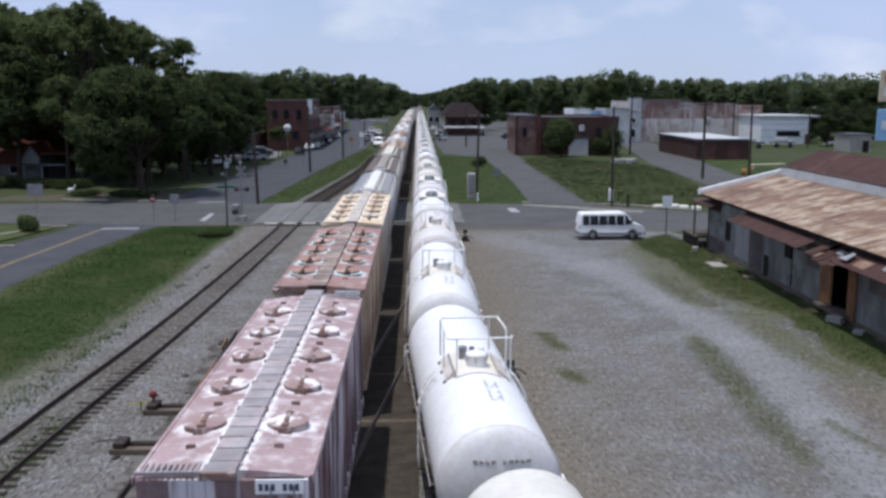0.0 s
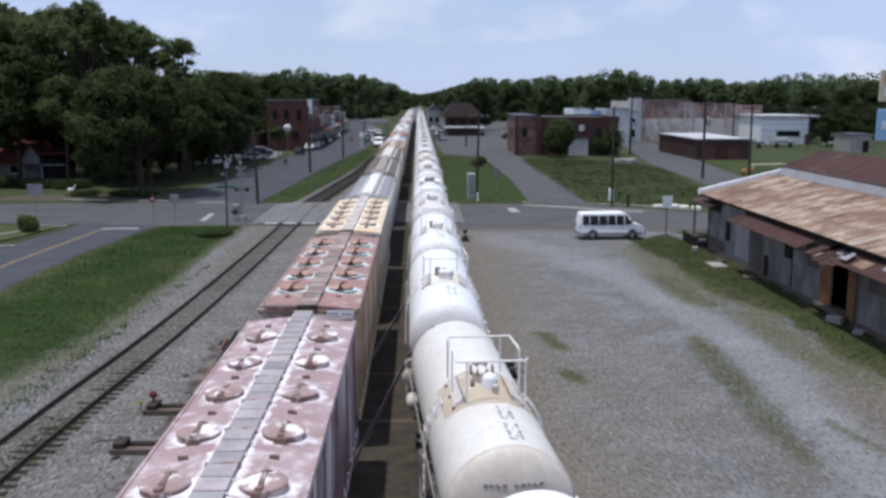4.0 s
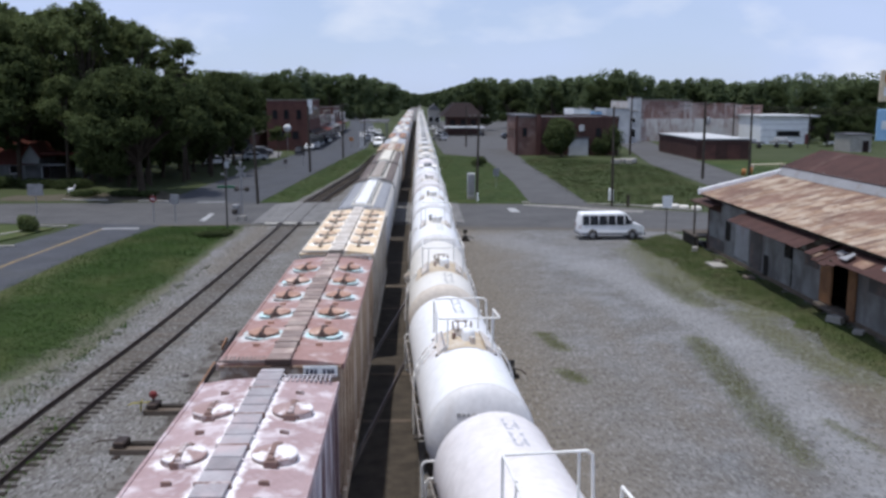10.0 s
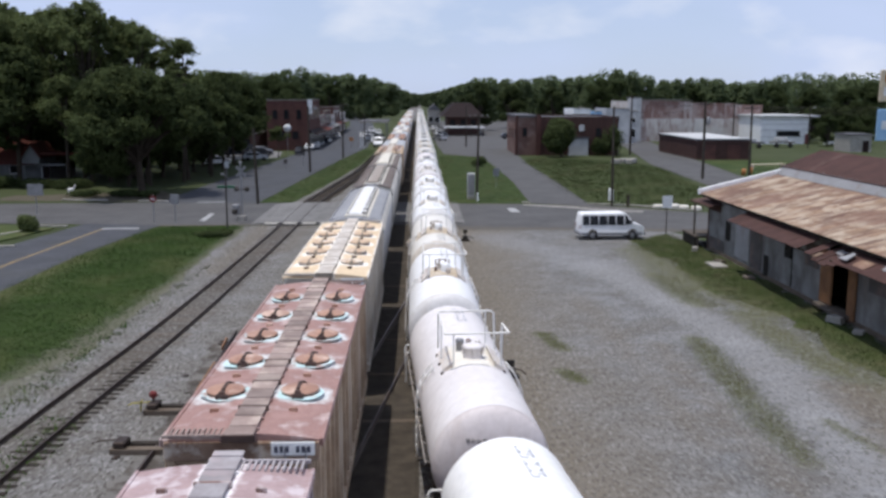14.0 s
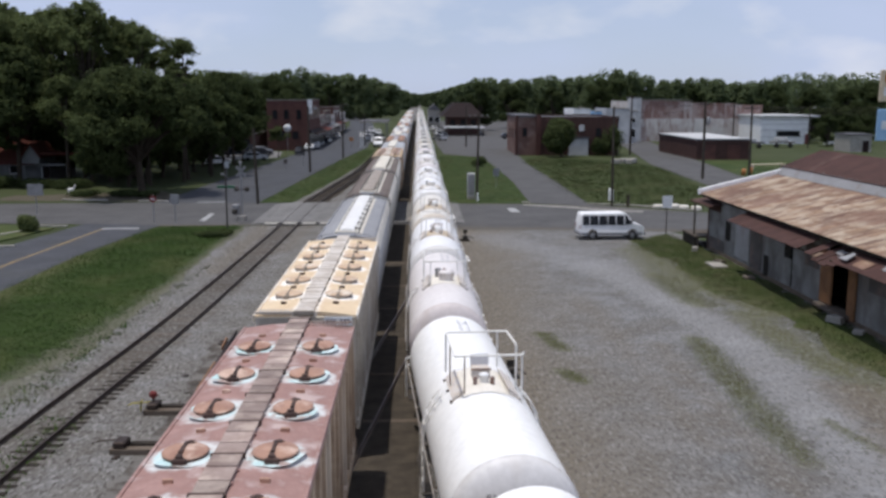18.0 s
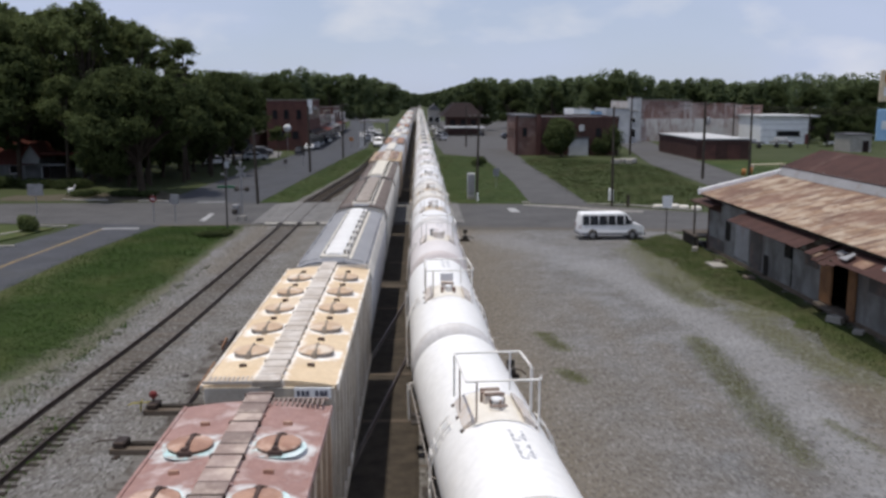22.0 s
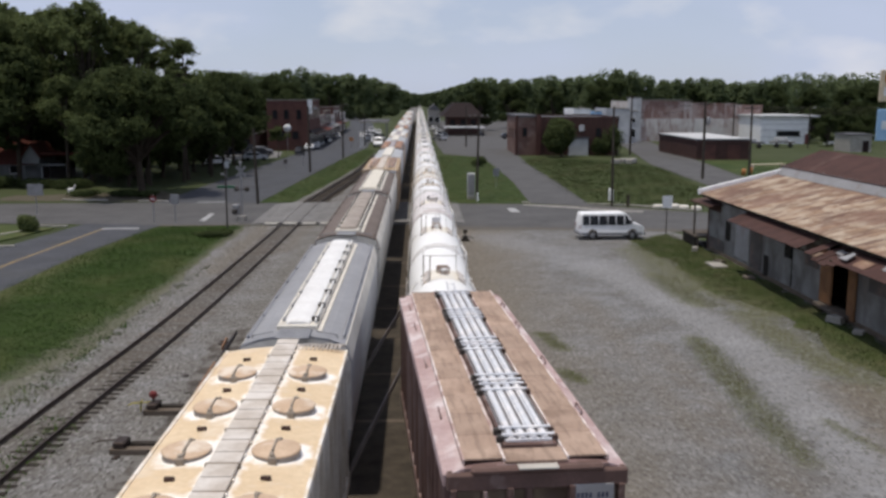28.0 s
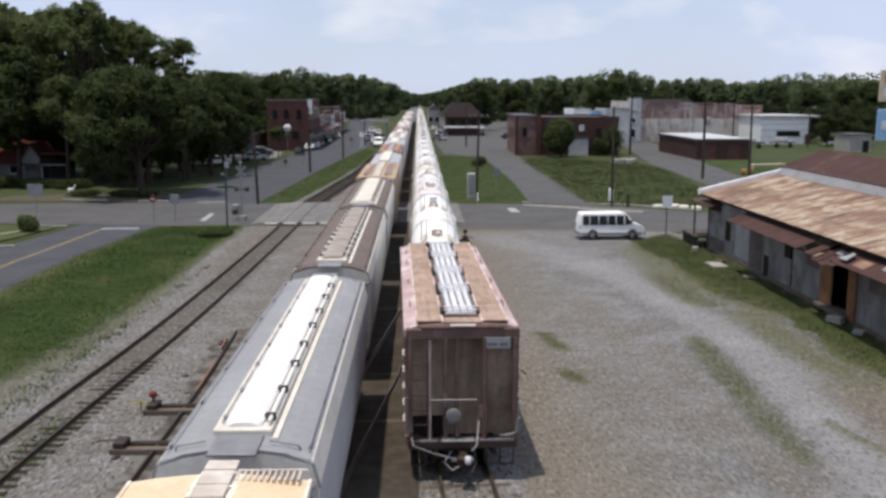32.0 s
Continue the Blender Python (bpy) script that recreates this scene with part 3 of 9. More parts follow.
# ---- mesh building ----
class Shape:
    def __init__(self):
        self.v, self.f, self.s = [], [], []

    def add(self, verts, faces, smooth=False):
        n = len(self.v)
        self.v += [tuple(p) for p in verts]
        self.f += [tuple(i + n for i in q) for q in faces]
        self.s += [smooth] * len(faces)
        return self

    def box(self, x0, x1, y0, y1, z0, z1, c=0.0):
        if c <= 0:
            vs = [(x, y, z) for z in (z0, z1) for x, y in ((x0, y0), (x1, y0), (x1, y1), (x0, y1))]
            return self.add(vs, [(3, 2, 1, 0), (4, 5, 6, 7), (0, 1, 5, 4), (1, 2, 6, 5), (2, 3, 7, 6), (3, 0, 4, 7)])
        ring = []
        for z, d in ((z0, c), (z0 + c, 0), (z1 - c, 0), (z1, c)):
            ring.append([(x0 + d + c, y0 + d, z), (x1 - d - c, y0 + d, z), (x1 - d, y0 + d + c, z), (x1 - d, y1 - d - c, z),
                         (x1 - d - c, y1 - d, z), (x0 + d + c, y1 - d, z), (x0 + d, y1 - d - c, z), (x0 + d, y0 + d + c, z)])
        vs = [p for r in ring for p in r]
        fs = [tuple(range(7, -1, -1)), tuple(range(24, 32))]
        for k in range(3):
            fs += [(k * 8 + i, k * 8 + (i + 1) % 8, k * 8 + 8 + (i + 1) % 8, k * 8 + 8 + i) for i in range(8)]
        return self.add(vs, fs)

    def prism(self, prof, y0, y1, smooth=False, axis="y"):
        """A closed outline (x, z) drawn out along y, or (y, z) along x, or (x, y) along z."""
        n = len(prof)
        put = {"y": lambda a, b, t: (a, t, b), "x": lambda a, b, t: (t, a, b), "z": lambda a, b, t: (a, b, t)}[axis]
        vs = [put(a, b, y0) for a, b in prof] + [put(a, b, y1) for a, b in prof]
        self.add(vs, [(i, (i + 1) % n, n + (i + 1) % n, n + i) for i in range(n)], smooth)
        return self.add(vs, [tuple(range(n - 1, -1, -1)), tuple(range(n, 2 * n))])

    def tube(self, p, q, r, n=8, r2=None, caps=True):
        p, q = Vector(p), Vector(q)
        d = q - p
        if d.length < 1e-6:
            return self
        a = d.orthogonal().normalized()
        b = d.normalized().cross(a)
        r2 = r if r2 is None else r2
        vs = [p + (a * math.cos(6.28318 * i / n) + b * math.sin(6.28318 * i / n)) * r for i in range(n)]
        vs += [q + (a * math.cos(6.28318 * i / n) + b * math.sin(6.28318 * i / n)) * r2 for i in range(n)]
        self.add(vs, [(i, (i + 1) % n, n + (i + 1) % n, n + i) for i in range(n)], n > 5)
        if caps:
            self.add(vs, [tuple(range(n - 1, -1, -1)), tuple(range(n, 2 * n))])
        return self

    def path(self, pts, r, n=6):
        for p, q in zip(pts, pts[1:]):
            self.tube(p, q, r, n)
        return self

    def lathe(self, prof, n=24, centre=(0, 0, 0), axis="z", smooth=True):
        cx, cy, cz = centre
        vs = []
        for r, h in prof:
            for i in range(n):
                u, w = r * math.cos(6.28318 * i / n), r * math.sin(6.28318 * i / n)
                vs.append((cx + u, cy + w, cz + h) if axis == "z" else (cx + u, cy + h, cz + w) if axis == "y" else (cx + h, cy + u, cz + w))
        fs = [(k * n + i, k * n + (i + 1) % n, k * n + n + (i + 1) % n, k * n + n + i) for k in range(len(prof) - 1) for i in range(n)]
        self.add(vs, fs, smooth)
        return self

    def sheet(self, pts, z=None):
        vs = [(p[0], p[1], p[2] if z is None else z) for p in pts]
        return self.add(vs, [tuple(range(len(vs)))])

    def mesh(self, name):
        me = bpy.data.meshes.new(name)
        me.from_pydata(self.v, [], self.f)
        me.polygons.foreach_set("use_smooth", self.s)
        me.validate()
        bm = bmesh.new()
        bm.from_mesh(me)
        bmesh.ops.recalc_face_normals(bm, faces=bm.faces)
        bm.to_mesh(me)
        bm.free()
        return me


def part(name, shape, material, parent=None, label="", at=None):
    me = shape.mesh(name) if isinstance(shape, Shape) else shape
    if not me.materials:
        me.materials.append(M[material] if isinstance(material, str) else material)
    ob = new(name, me)
    if parent is not None:
        ob.parent = parent
    if at is not None:
        ob.matrix_basis = at
    if label:
        ob["label"] = label
    return ob


def thing(name, label, category, group="", kind="", at=None):
    ob = new(name)
    ob.empty_display_size = 0.2
    if at is not None:
        ob.matrix_basis = at
    return tagged(ob, label, category, group, kind)


def solo(name, shape, material, label, category="", group="", kind="", at=None):
    return tagged(part(name, shape, material, None, "", at), label, category, group, kind)


# ---- ground ----
def smooth_line(pts, step=2.0):
    """Points on a soft curve through the given ones."""
    out = []
    for i in range(len(pts) - 1):
        p0, p1, p2, p3 = (Vector(pts[max(0, min(len(pts) - 1, i + k))]) for k in (-1, 0, 1, 2))
        n = max(2, int((p2 - p1).length / step))
        for j in range(n):
            t = j / n
            out.append(0.5 * ((2 * p1) + (p2 - p0) * t + (2 * p0 - 5 * p1 + 4 * p2 - p3) * t * t + (3 * p1 - p0 - 3 * p2 + p3) * t ** 3))
    out.append(Vector(pts[-1]))
    return out


def ribbon(left, right, z):
    s = Shape()
    n = len(left)
    vs = [(p[0], p[1], z) for p in left] + [(p[0], p[1], z) for p in right]
    return s.add(vs, [(i, i + 1, n + i + 1, n + i) for i in range(n - 1)])


def rough_edge(pts, amount, seed, step=1.0):
    """A closed outline with an uneven edge."""
    r = random.Random(seed)
    out = []
    n = len(pts)
    for i in range(n):
        a, b = Vector(pts[i]), Vector(pts[(i + 1) % n])
        k = max(1, int((b - a).length / step))
        for j in range(k):
            p = a.lerp(b, j / k)
            out.append((p.x + r.uniform(-amount, amount), p.y + r.uniform(-amount, amount) * 1.5))
    return out


def patch(name, pts, z, material, label, amount=0.3, seed=1, step=1.0, kind="structure"):
    o = rough_edge(pts, amount, seed, step)
    bm = bmesh.new()
    vs = [bm.verts.new((x, y, z)) for x, y in o]
    f = bm.faces.new(vs)
    bmesh.ops.triangulate(bm, faces=[f])
    if f.is_valid and f.normal.z < 0:
        bmesh.ops.reverse_faces(bm, faces=bm.faces)
    me = bpy.data.meshes.new(name)
    bm.to_mesh(me)
    bm.free()
    return tagged(part(name, me, material), label, "ground", kind=kind)


solo("ground", Shape().sheet([(-2500, -800), (2500, -800), (2500, 4000), (-2500, 4000)], 0.0), "ground",
     "wide grassy earth reaching to the horizon", "ground", kind="structure")
# railway bed and gravel lot
solo("ballast_bed", Shape().sheet([(-20.0, -90), (4.2, -90), (3.4, 79), (-15.4, 79), (-16.2, 40)], 0.006), "ballast",
     "grey-brown stone ballast under the tracks", "ballast", kind="structure")
solo("ballast_far", Shape().sheet([(-13.4, 95), (3.0, 95), (3.0, 1200), (-8, 1200), (-6.5, 220), (-9.4, 150), (-11.6, 116)], 0.006), "ballast",
     "grey ballast beyond the level crossing", "ballast", kind="structure")
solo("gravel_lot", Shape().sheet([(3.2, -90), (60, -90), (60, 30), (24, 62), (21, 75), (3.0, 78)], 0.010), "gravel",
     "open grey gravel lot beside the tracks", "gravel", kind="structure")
WEEDS = [([(12.5, 40.9), (13.2, 41.3), (13.4, 39.8), (13.25, 37.2), (13.1, 34.8), (12.8, 32.7), (13.0, 30.8), (12.45, 28.6), (12.5, 27.6), (12.3, 26.4), (11.9, 26.0), (11.75, 26.6), (11.5, 27.9), (11.4, 29.4),
           (11.5, 31.2), (11.85, 33.1), (11.9, 35.6), (12.1, 38.0)], 5200, 0.25),
         ([(5.6, 42.1), (6.3, 42.0), (6.8, 39.0), (6.0, 39.4)], 800, 0.2), ([(5.65, 36.2), (6.4, 35.9), (6.7, 34.3), (6.0, 34.6)], 550, 0.25),
         ([(14.0, 30.2), (14.4, 29.6), (14.9, 27.1), (14.5, 27.0), (14.2, 28.8)], 300, 0.3), ([(14.3, 55.0), (15.6, 56.0), (16.4, 47.2), (14.3, 48.8)], 1600, 0.6)]
VERGE = [(16.9, 70.6), (20.6, 73.6), (21.4, 66.5), (21.3, 30), (21.3, 22), (19.4, 24), (18.3, 30), (17.9, 33.2), (17.1, 33.6), (16.4, 34.1), (16.8, 36.4), (15.9, 38.0), (15.6, 39.8), (16.1, 42.9), (16.4, 45.7), (15.3, 47.0),
         (14.2, 48.4), (14.3, 51.4), (14.6, 55.6), (15.5, 62.5), (15.6, 66)]
VERGE_GREEN = [(17.0, 70.2), (20.4, 73.0), (21.4, 66.3), (21.4, 40), (21.3, 24), (20.2, 27), (18.9, 34.5), (18.4, 37), (18.5, 40.7), (19.1, 45.6), (18.2, 47), (17.6, 49), (17.2, 52), (17.2, 55.5), (17.3, 59.4), (16.4, 66)]
patch("grass_verge", VERGE_GREEN, 0.016, "grass_dry", "ragged green grass along the shed wall", 0.5, 11)
# left grass bank and beyond
patch("lawn", [(-24.3, 20), (-24.4, 52.4), (-24.3, 62.6), (-23.3, 77), (-21.5, 78.8), (-15.2, 79.4), (-14.8, 72), (-15.1, 67), (-14.6, 52), (-14.7, 39), (-16.3, 35.2), (-17, 20)],
      0.020, "grass", "mown green grass bank between street and track", 0.25, 12)
patch("lawn", [(-17.0, 96.3), (-13.4, 95.9), (-12.3, 108), (-10.9, 125), (-9.6, 146), (-9.0, 190), (-11.2, 199), (-13.8, 160), (-15.6, 125)], 0.020, "grass",
      "green grass wedge between street and track", 0.2, 13)
patch("lawn", [(3.6, 95.4), (11.8, 95.6), (12.3, 118), (12.3, 140), (11.6, 168), (3.8, 174), (3.3, 130)], 0.020, "grass",
      "green grass triangle between track and road", 0.2, 15)
patch("lawn", [(17.9, 94.6), (21.5, 92.9), (27.4, 88.5), (31, 95), (33.7, 103), (38.4, 140), (35.5, 158), (22, 167), (18.6, 159)], 0.018, "grass_dry",
      "rough grassy field beside the road", 0.4, 16)
patch("lawn", [(46.4, 125), (55.8, 139), (75, 158), (58.2, 158), (49.0, 156)], 0.018, "grass", "green grass plot by the low brick building", 0.3, 17)
patch("dirt_yard", [(-24.5, 97.5), (-33, 98), (-46, 99), (-46, 104), (-30, 108), (-26.5, 104)], 0.014, "gravel_brown", "worn bare yard under the trees", 0.4, 18)

# roads
road_z = 0.03
solo("road", Shape().sheet([(-60, 83), (-30, 80.3), (-23.4, 79.0), (-9, 79.2), (3.7, 76.0), (12, 75.5), (20, 74.6), (60, 70), (60, 84), (27.2, 87), (17.6, 93.4), (3.4, 95),
                            (-10.8, 96.0), (-17.2, 96.2), (-27, 97.0), (-60, 95)], road_z), "asphalt_old",
     "pale grey asphalt road over the level crossing", "road", kind="structure")
solo("road", ribbon([(-31.6, 15), (-31.2, 67), (-29.5, 80.6)], [(-24.4, 15), (-24.2, 64), (-22.6, 79.5)], road_z + 0.005), "asphalt",
     "grey asphalt street running up to the crossing", "road", kind="structure")
street_l = [(-27.6, 96.4), (-26.6, 122), (-24.6, 160), (-23.0, 200), (-22.8, 260), (-26, 350), (-36, 480), (-60, 640)]
street_r = [(-17.0, 96), (-15.6, 125), (-13.9, 160), (-11.2, 200), (-12.6, 260), (-17, 350), (-26, 480), (-48, 640)]
solo("road", ribbon(street_l, street_r, road_z + 0.005), "asphalt", "wide grey town street with parked cars", "road", kind="structure")
solo("road", ribbon([(11.8, 95), (12.4, 118), (12.4, 140), (11.8, 168), (5, 178), (4.2, 215), (4.2, 262), (4.2, 420)], [(17.8, 93.2), (18.2, 118), (18.0, 150), (19.0, 172), (22, 190), (40, 240), (46, 262), (46, 420)],
                    road_z + 0.005), "asphalt_old", "grey asphalt lane widening into a yard", "road", kind="structure")
solo("road", ribbon([(34.8, 90), (36.4, 109), (38.5, 150), (45.6, 200), (52, 260)], [(42.0, 90), (44.6, 120), (51.8, 185), (56, 215), (62, 260)], road_z + 0.009), "asphalt_old",
     "grey side street past the brick buildings", "road", kind="structure")
solo("road_marking", ribbon([(-27.95, 30), (-27.75, 62), (-27.0, 77)], [(-27.7, 30), (-27.5, 62), (-26.75, 77)], road_z + 0.011), "paint_road_yellow",
     "worn yellow centre line", "marking", kind="structure")
solo("road_marking", Shape().sheet([(-27.0, 77.0), (-23.9, 77.2), (-23.9, 77.9), (-27.0, 77.7)], road_z + 0.011), "paint_road_white",
     "worn white stop line", "marking", kind="structure")
solo("road_marking", Shape().sheet([(-19.9, 82.2), (-19.3, 82.0), (-19.6, 87.2), (-20.1, 87.4)], road_z + 0.011), "paint_road_white",
     "worn white lane mark", "marking", kind="structure")
solo("road_marking", Shape().sheet([(9.0, 87.5), (9.9, 87.5), (9.7, 91.0), (8.9, 91.0)], road_z + 0.011), "paint_road_white",
     "worn white stop line", "marking", kind="structure")
solo("road_marking", Shape().sheet([(-23.5, 96.6), (-20.5, 96.6), (-20.5, 97.3), (-23.5, 97.3)], road_z + 0.011), "paint_road_white",
     "worn white stop line", "marking", kind="structure")
for (x0, y0, x1, y1) in ((-33.0, 79.0, -30.4, 78.6), (-34.4, 72.6, -32.7, 76.4), (-31.9, 67.9, -30.3, 68.1), (-38.6, 99.2, -33.6, 98.6), (-30.0, 97.8, -26.8, 97.6), (11.7, 95.2, 11.0, 95.6), (17.6, 93.9, 22, 92.6), (22, 92.6, 27.6, 87.9)):
    d = Vector((x1 - x0, y1 - y0))
    s = Shape().box(0, d.length, -0.15, 0.15, 0.0, 0.17, 0.02)
    solo("kerb", s, "concrete", "pale concrete kerb at the road edge", "kerb", kind="structure",
         at=pose(x0, y0, 0.0, rz=math.degrees(math.atan2(d.y, d.x))))
solo("gutter_strip", ribbon([(10.9, 94.1), (14.9, 92.1), (17.9, 89.8), (22.0, 87.8)], [(10.9, 93.2), (14.8, 91.2), (17.7, 88.9), (21.8, 87.0)], road_z + 0.016), "concrete",
     "pale concrete gutter across the lane mouth", "gutter", kind="structure")
solo("planter_island", Shape().prism(rough_edge([(-45, 68), (-32.4, 70.5), (-31.0, 77.4), (-33.2, 78.6), (-45, 80)], 0.2, 31), 0.0, 0.12, axis="z"), "grass_dry",
     "raised grassy corner with a bush", "verge", kind="structure")

# ---- tracks ----
GAUGE = 0.753


def track(name, line, label, ties_from, ties_to, joined_to, far_skip=None, rail_mat="rail", tie_m="tie"):
    pts = smooth_line(line, 3.0)
    t = thing(name, label, "railway track", kind="structure")
    for side in (-1, 1):
        prof = [(-0.07, 0.04), (0.07, 0.04), (0.07, 0.06), (0.015, 0.08), (0.015, 0.14), (0.038, 0.15), (0.038, 0.185), (-0.038, 0.185), (-0.038, 0.15), (-0.015, 0.14), (-0.015, 0.08), (-0.07, 0.06)]
        s = Shape()
        vs, n = [], len(prof)
        for i, p in enumerate(pts):
            d = (pts[min(i + 1, len(pts) - 1)] - pts[max(i - 1, 0)]).normalized()
            nx, ny = d.y, -d.x
            for a, z in prof:
                o = side * GAUGE + a
                vs.append((p.x + nx * o, p.y + ny * o, z))
        fs = [(k * n + i, k * n + (i + 1) % n, k * n + n + (i + 1) % n, k * n + n + i) for k in range(len(pts) - 1) for i in range(n)]
        s.add(vs, fs)
        part("rail", s, rail_mat, t)
    tie = Shape().box(-1.3, 1.3, -0.10, 0.10, -0.05, 0.036, 0.012).mesh("tie")
    tie.materials.append(M[tie_m])
    tie_end = Shape().box(-1.1, 1.08, -0.11, 0.11, -0.05, 0.07, 0.012).mesh("tie")
    tie_end.materials.append(M["tie_creosote"])
    rest = Shape()
    dist, k = 0.0, 0
    r = random.Random(name)
    for a, b in zip(pts, pts[1:]):
        seg = (b - a).length
        while dist < seg:
            p = a.lerp(b, dist / seg)
            d = (b - a).normalized()
            ang = math.degrees(math.atan2(-d.x, d.y)) + r.uniform(-1.2, 1.2)
            if ties_from <= p.y <= ties_to:
                proud = tie_m == "tie" and p.y < 38
                ob = new("tie", tie_end if proud else tie)
                ob.parent = t
                ob.matrix_basis = pose(p.x + r.uniform(-0.08, 0.10) + (0.12 if proud else 0.0), p.y, (r.uniform(-0.075, -0.05) if proud else r.uniform(-0.044, -0.022)), rz=ang, ry=-2.2 if proud else 0.0)
            elif p.y < joined_to and not 79 < p.y < 95.5:
                c, sn = math.cos(radians(ang)), math.sin(radians(ang))
                q = Shape().box(-1.3, 1.3, -0.10, 0.10, -0.05, 0.04)
                rest.add([(p.x + x * c - y * sn, p.y + x * sn + y * c, z) for x, y, z in q.v], q.f)
            dist += 0.52 if p.y < 79 else 0.8
        dist -= seg
    if rest.v:
        tagged(part("tie_row", rest, "tie_creosote", t), kind="stuff")
    return t


LEFT_X = -3.45


def right_x(y):
    return 0.95 + max(0.0, 38.0 - y) ** 2 / 422.0


track("railway_track", [(-14.2, -20), (-13.4, 10), (-12.9, 28), (-12.15, 41), (-11.75, 53), (-11.35, 74), (-11.3, 90), (-10.85, 101), (-9.75, 116), (-8.7, 131), (-7.9, 152), (-7.6, 175)],
      "old siding with rusty rails on worn wooden ties", 22, 78.5, 175)
track("railway_track", [(-7.66, -60), (-7.66, 20), (-7.67, 30), (-7.74, 36), (-7.98, 42.4)], "stub of rusty track beside the hopper train", 20, 42.4, 0, tie_m="tie_creosote")
patch("trackside_dirt", [(-12.6, 96), (-12.2, 101), (-11.2, 116), (-10.1, 131), (-9.2, 152), (-8.7, 175), (-6.6, 175), (-6.6, 152), (-7.4, 131), (-8.4, 116), (-9.4, 101), (-9.6, 96)], 0.012, "ballast_dark", "dark dirt under the siding beyond the crossing", 0.2, 23, 1.0)
patch("trackside_dirt", [(-9.1, 18), (-9.0, 27), (-8.85, 33), (-9.15, 37), (-9.4, 40.5), (-9.0, 43.0), (-7.0, 43.4), (-6.6, 18)], 0.016, "trodden_dark", "dark oily dirt round the stub of track", 0.22, 19, 0.6)
for x, y, rz, l in ((-8.47, 35.2, 2.0, 1.9), (-8.78, 40.2, 4.0, 0.8)):
    solo("rail_scrap", Shape().box(-0.035, 0.035, -l, l, 0.0, 0.15, 0.01), "rust_orange" if rz < 5 else "rail", "rusty length of scrap rail lying in the dirt", "scrap", "trackside scrap", at=pose(x - (0.06 if rz < 5 else 0.0), y, 0.05, rz=rz))
track("railway_track", [(LEFT_X, -90), (LEFT_X, 60), (LEFT_X, 300), (LEFT_X, 700)], "main track under the hopper train", -90, -91, 120, rail_mat="rail_worn")
track("railway_track", [(right_x(y), y) for y in (-80, -60, -40, -20, 0, 10, 20, 30, 40, 60, 120, 300, 700)], "main track under the tank train", 14, 32, 120, rail_mat="rail_worn", tie_m="tie_dark")
track("railway_track", [(-3.3, 20), (-2.9, 25.5), (-1.65, 35), (-0.4, 45), (0.6, 53.5), (0.9, 58)], "crossover track joining the two main tracks", 100, 50, 0, rail_mat="rail_worn")
solo("dirt_between_tracks", Shape().prism([(-2.7, 0.0), (-2.4, 0.03), (-0.15, 0.03), (0.2, 0.0)], 95.6, 420), "ballast_dark", "trodden brown dirt between the tracks beyond the crossing", "dirt", kind="structure")
solo("dirt_between_tracks", Shape().prism([(-2.55, 0.0), (-2.4, 0.052), (-0.15, 0.052), (0.0, 0.0)], 12, 79), "ballast_dark", "trodden brown dirt between the two main tracks", "dirt", kind="structure")
for y in (30.2, 35.6, 40.9, 47.2, 52.9, 60.5):
    solo("long_timber", Shape().box(-2.6, 0.1, -0.13, 0.13, 0.0, 0.065, 0.012), "tie_dark", "long worn switch timber lying in the dirt", "timber", "switch timbers", at=pose(0, y, 0))
deck = thing("crossing_deck", "worn timber and asphalt panels between crossing rails", "crossing", kind="structure")
for cx in (-11.3, LEFT_X, 0.95):
    for k in range(6):
        y0 = 80.2 + k * 2.5
        part("panel", Shape().box(-0.62, 0.62, 0.03, 2.45, 0.02, 0.178, 0.012), "asphalt_pale", deck, at=pose(cx, y0, 0))
for cx in (-12.95, -11.3, -9.65, -8.1):
    part("slab", Shape().box(-0.6, 0.6, 0.0, 1.1, 0.02, 0.182, 0.015), "concrete", deck, "pale concrete slab at the crossing edge", at=pose(cx, 79.0, 0))
solo("road", Shape().prism([(-15.2, 0.0), (-13.2, 0.172), (2.8, 0.172), (4.4, 0.0)], 80.0, 95.2), "asphalt_pale",
     "raised asphalt roadway through the level crossing", "road", kind="structure")


# ---- train cars ----
def wheelset(car, y, black="black"):
    for dy in (-0.88, 0.88):
        part("axle", Shape().tube((-1.0, y + dy, 0.64), (1.0, y + dy, 0.64), 0.08, 10), "black", car)
        for sx in (-1, 1):
            part("wheel", Shape().lathe([(0.0, -0.065), (0.42, -0.065), (0.48, -0.05), (0.455, 0.0), (0.45, 0.065), (0.0, 0.065)], 20,
                                        (sx * 0.753, y + dy, 0.64), "x"), "rail_worn", car)
    for sx in (-1, 1):
        f = [(-1.25, 0.55), (-1.05, 0.50), (-0.45, 0.42), (0.45, 0.42), (1.05, 0.50), (1.25, 0.55), (1.25, 0.80), (0.9, 0.86), (0.45, 0.98), (-0.45, 0.98), (-0.9, 0.86), (-1.25, 0.80)]
        part("side_frame", Shape().prism([(y + a, b) for a, b in f], sx * 1.0 - 0.07, sx * 1.0 + 0.07, axis="x"), "black", car)


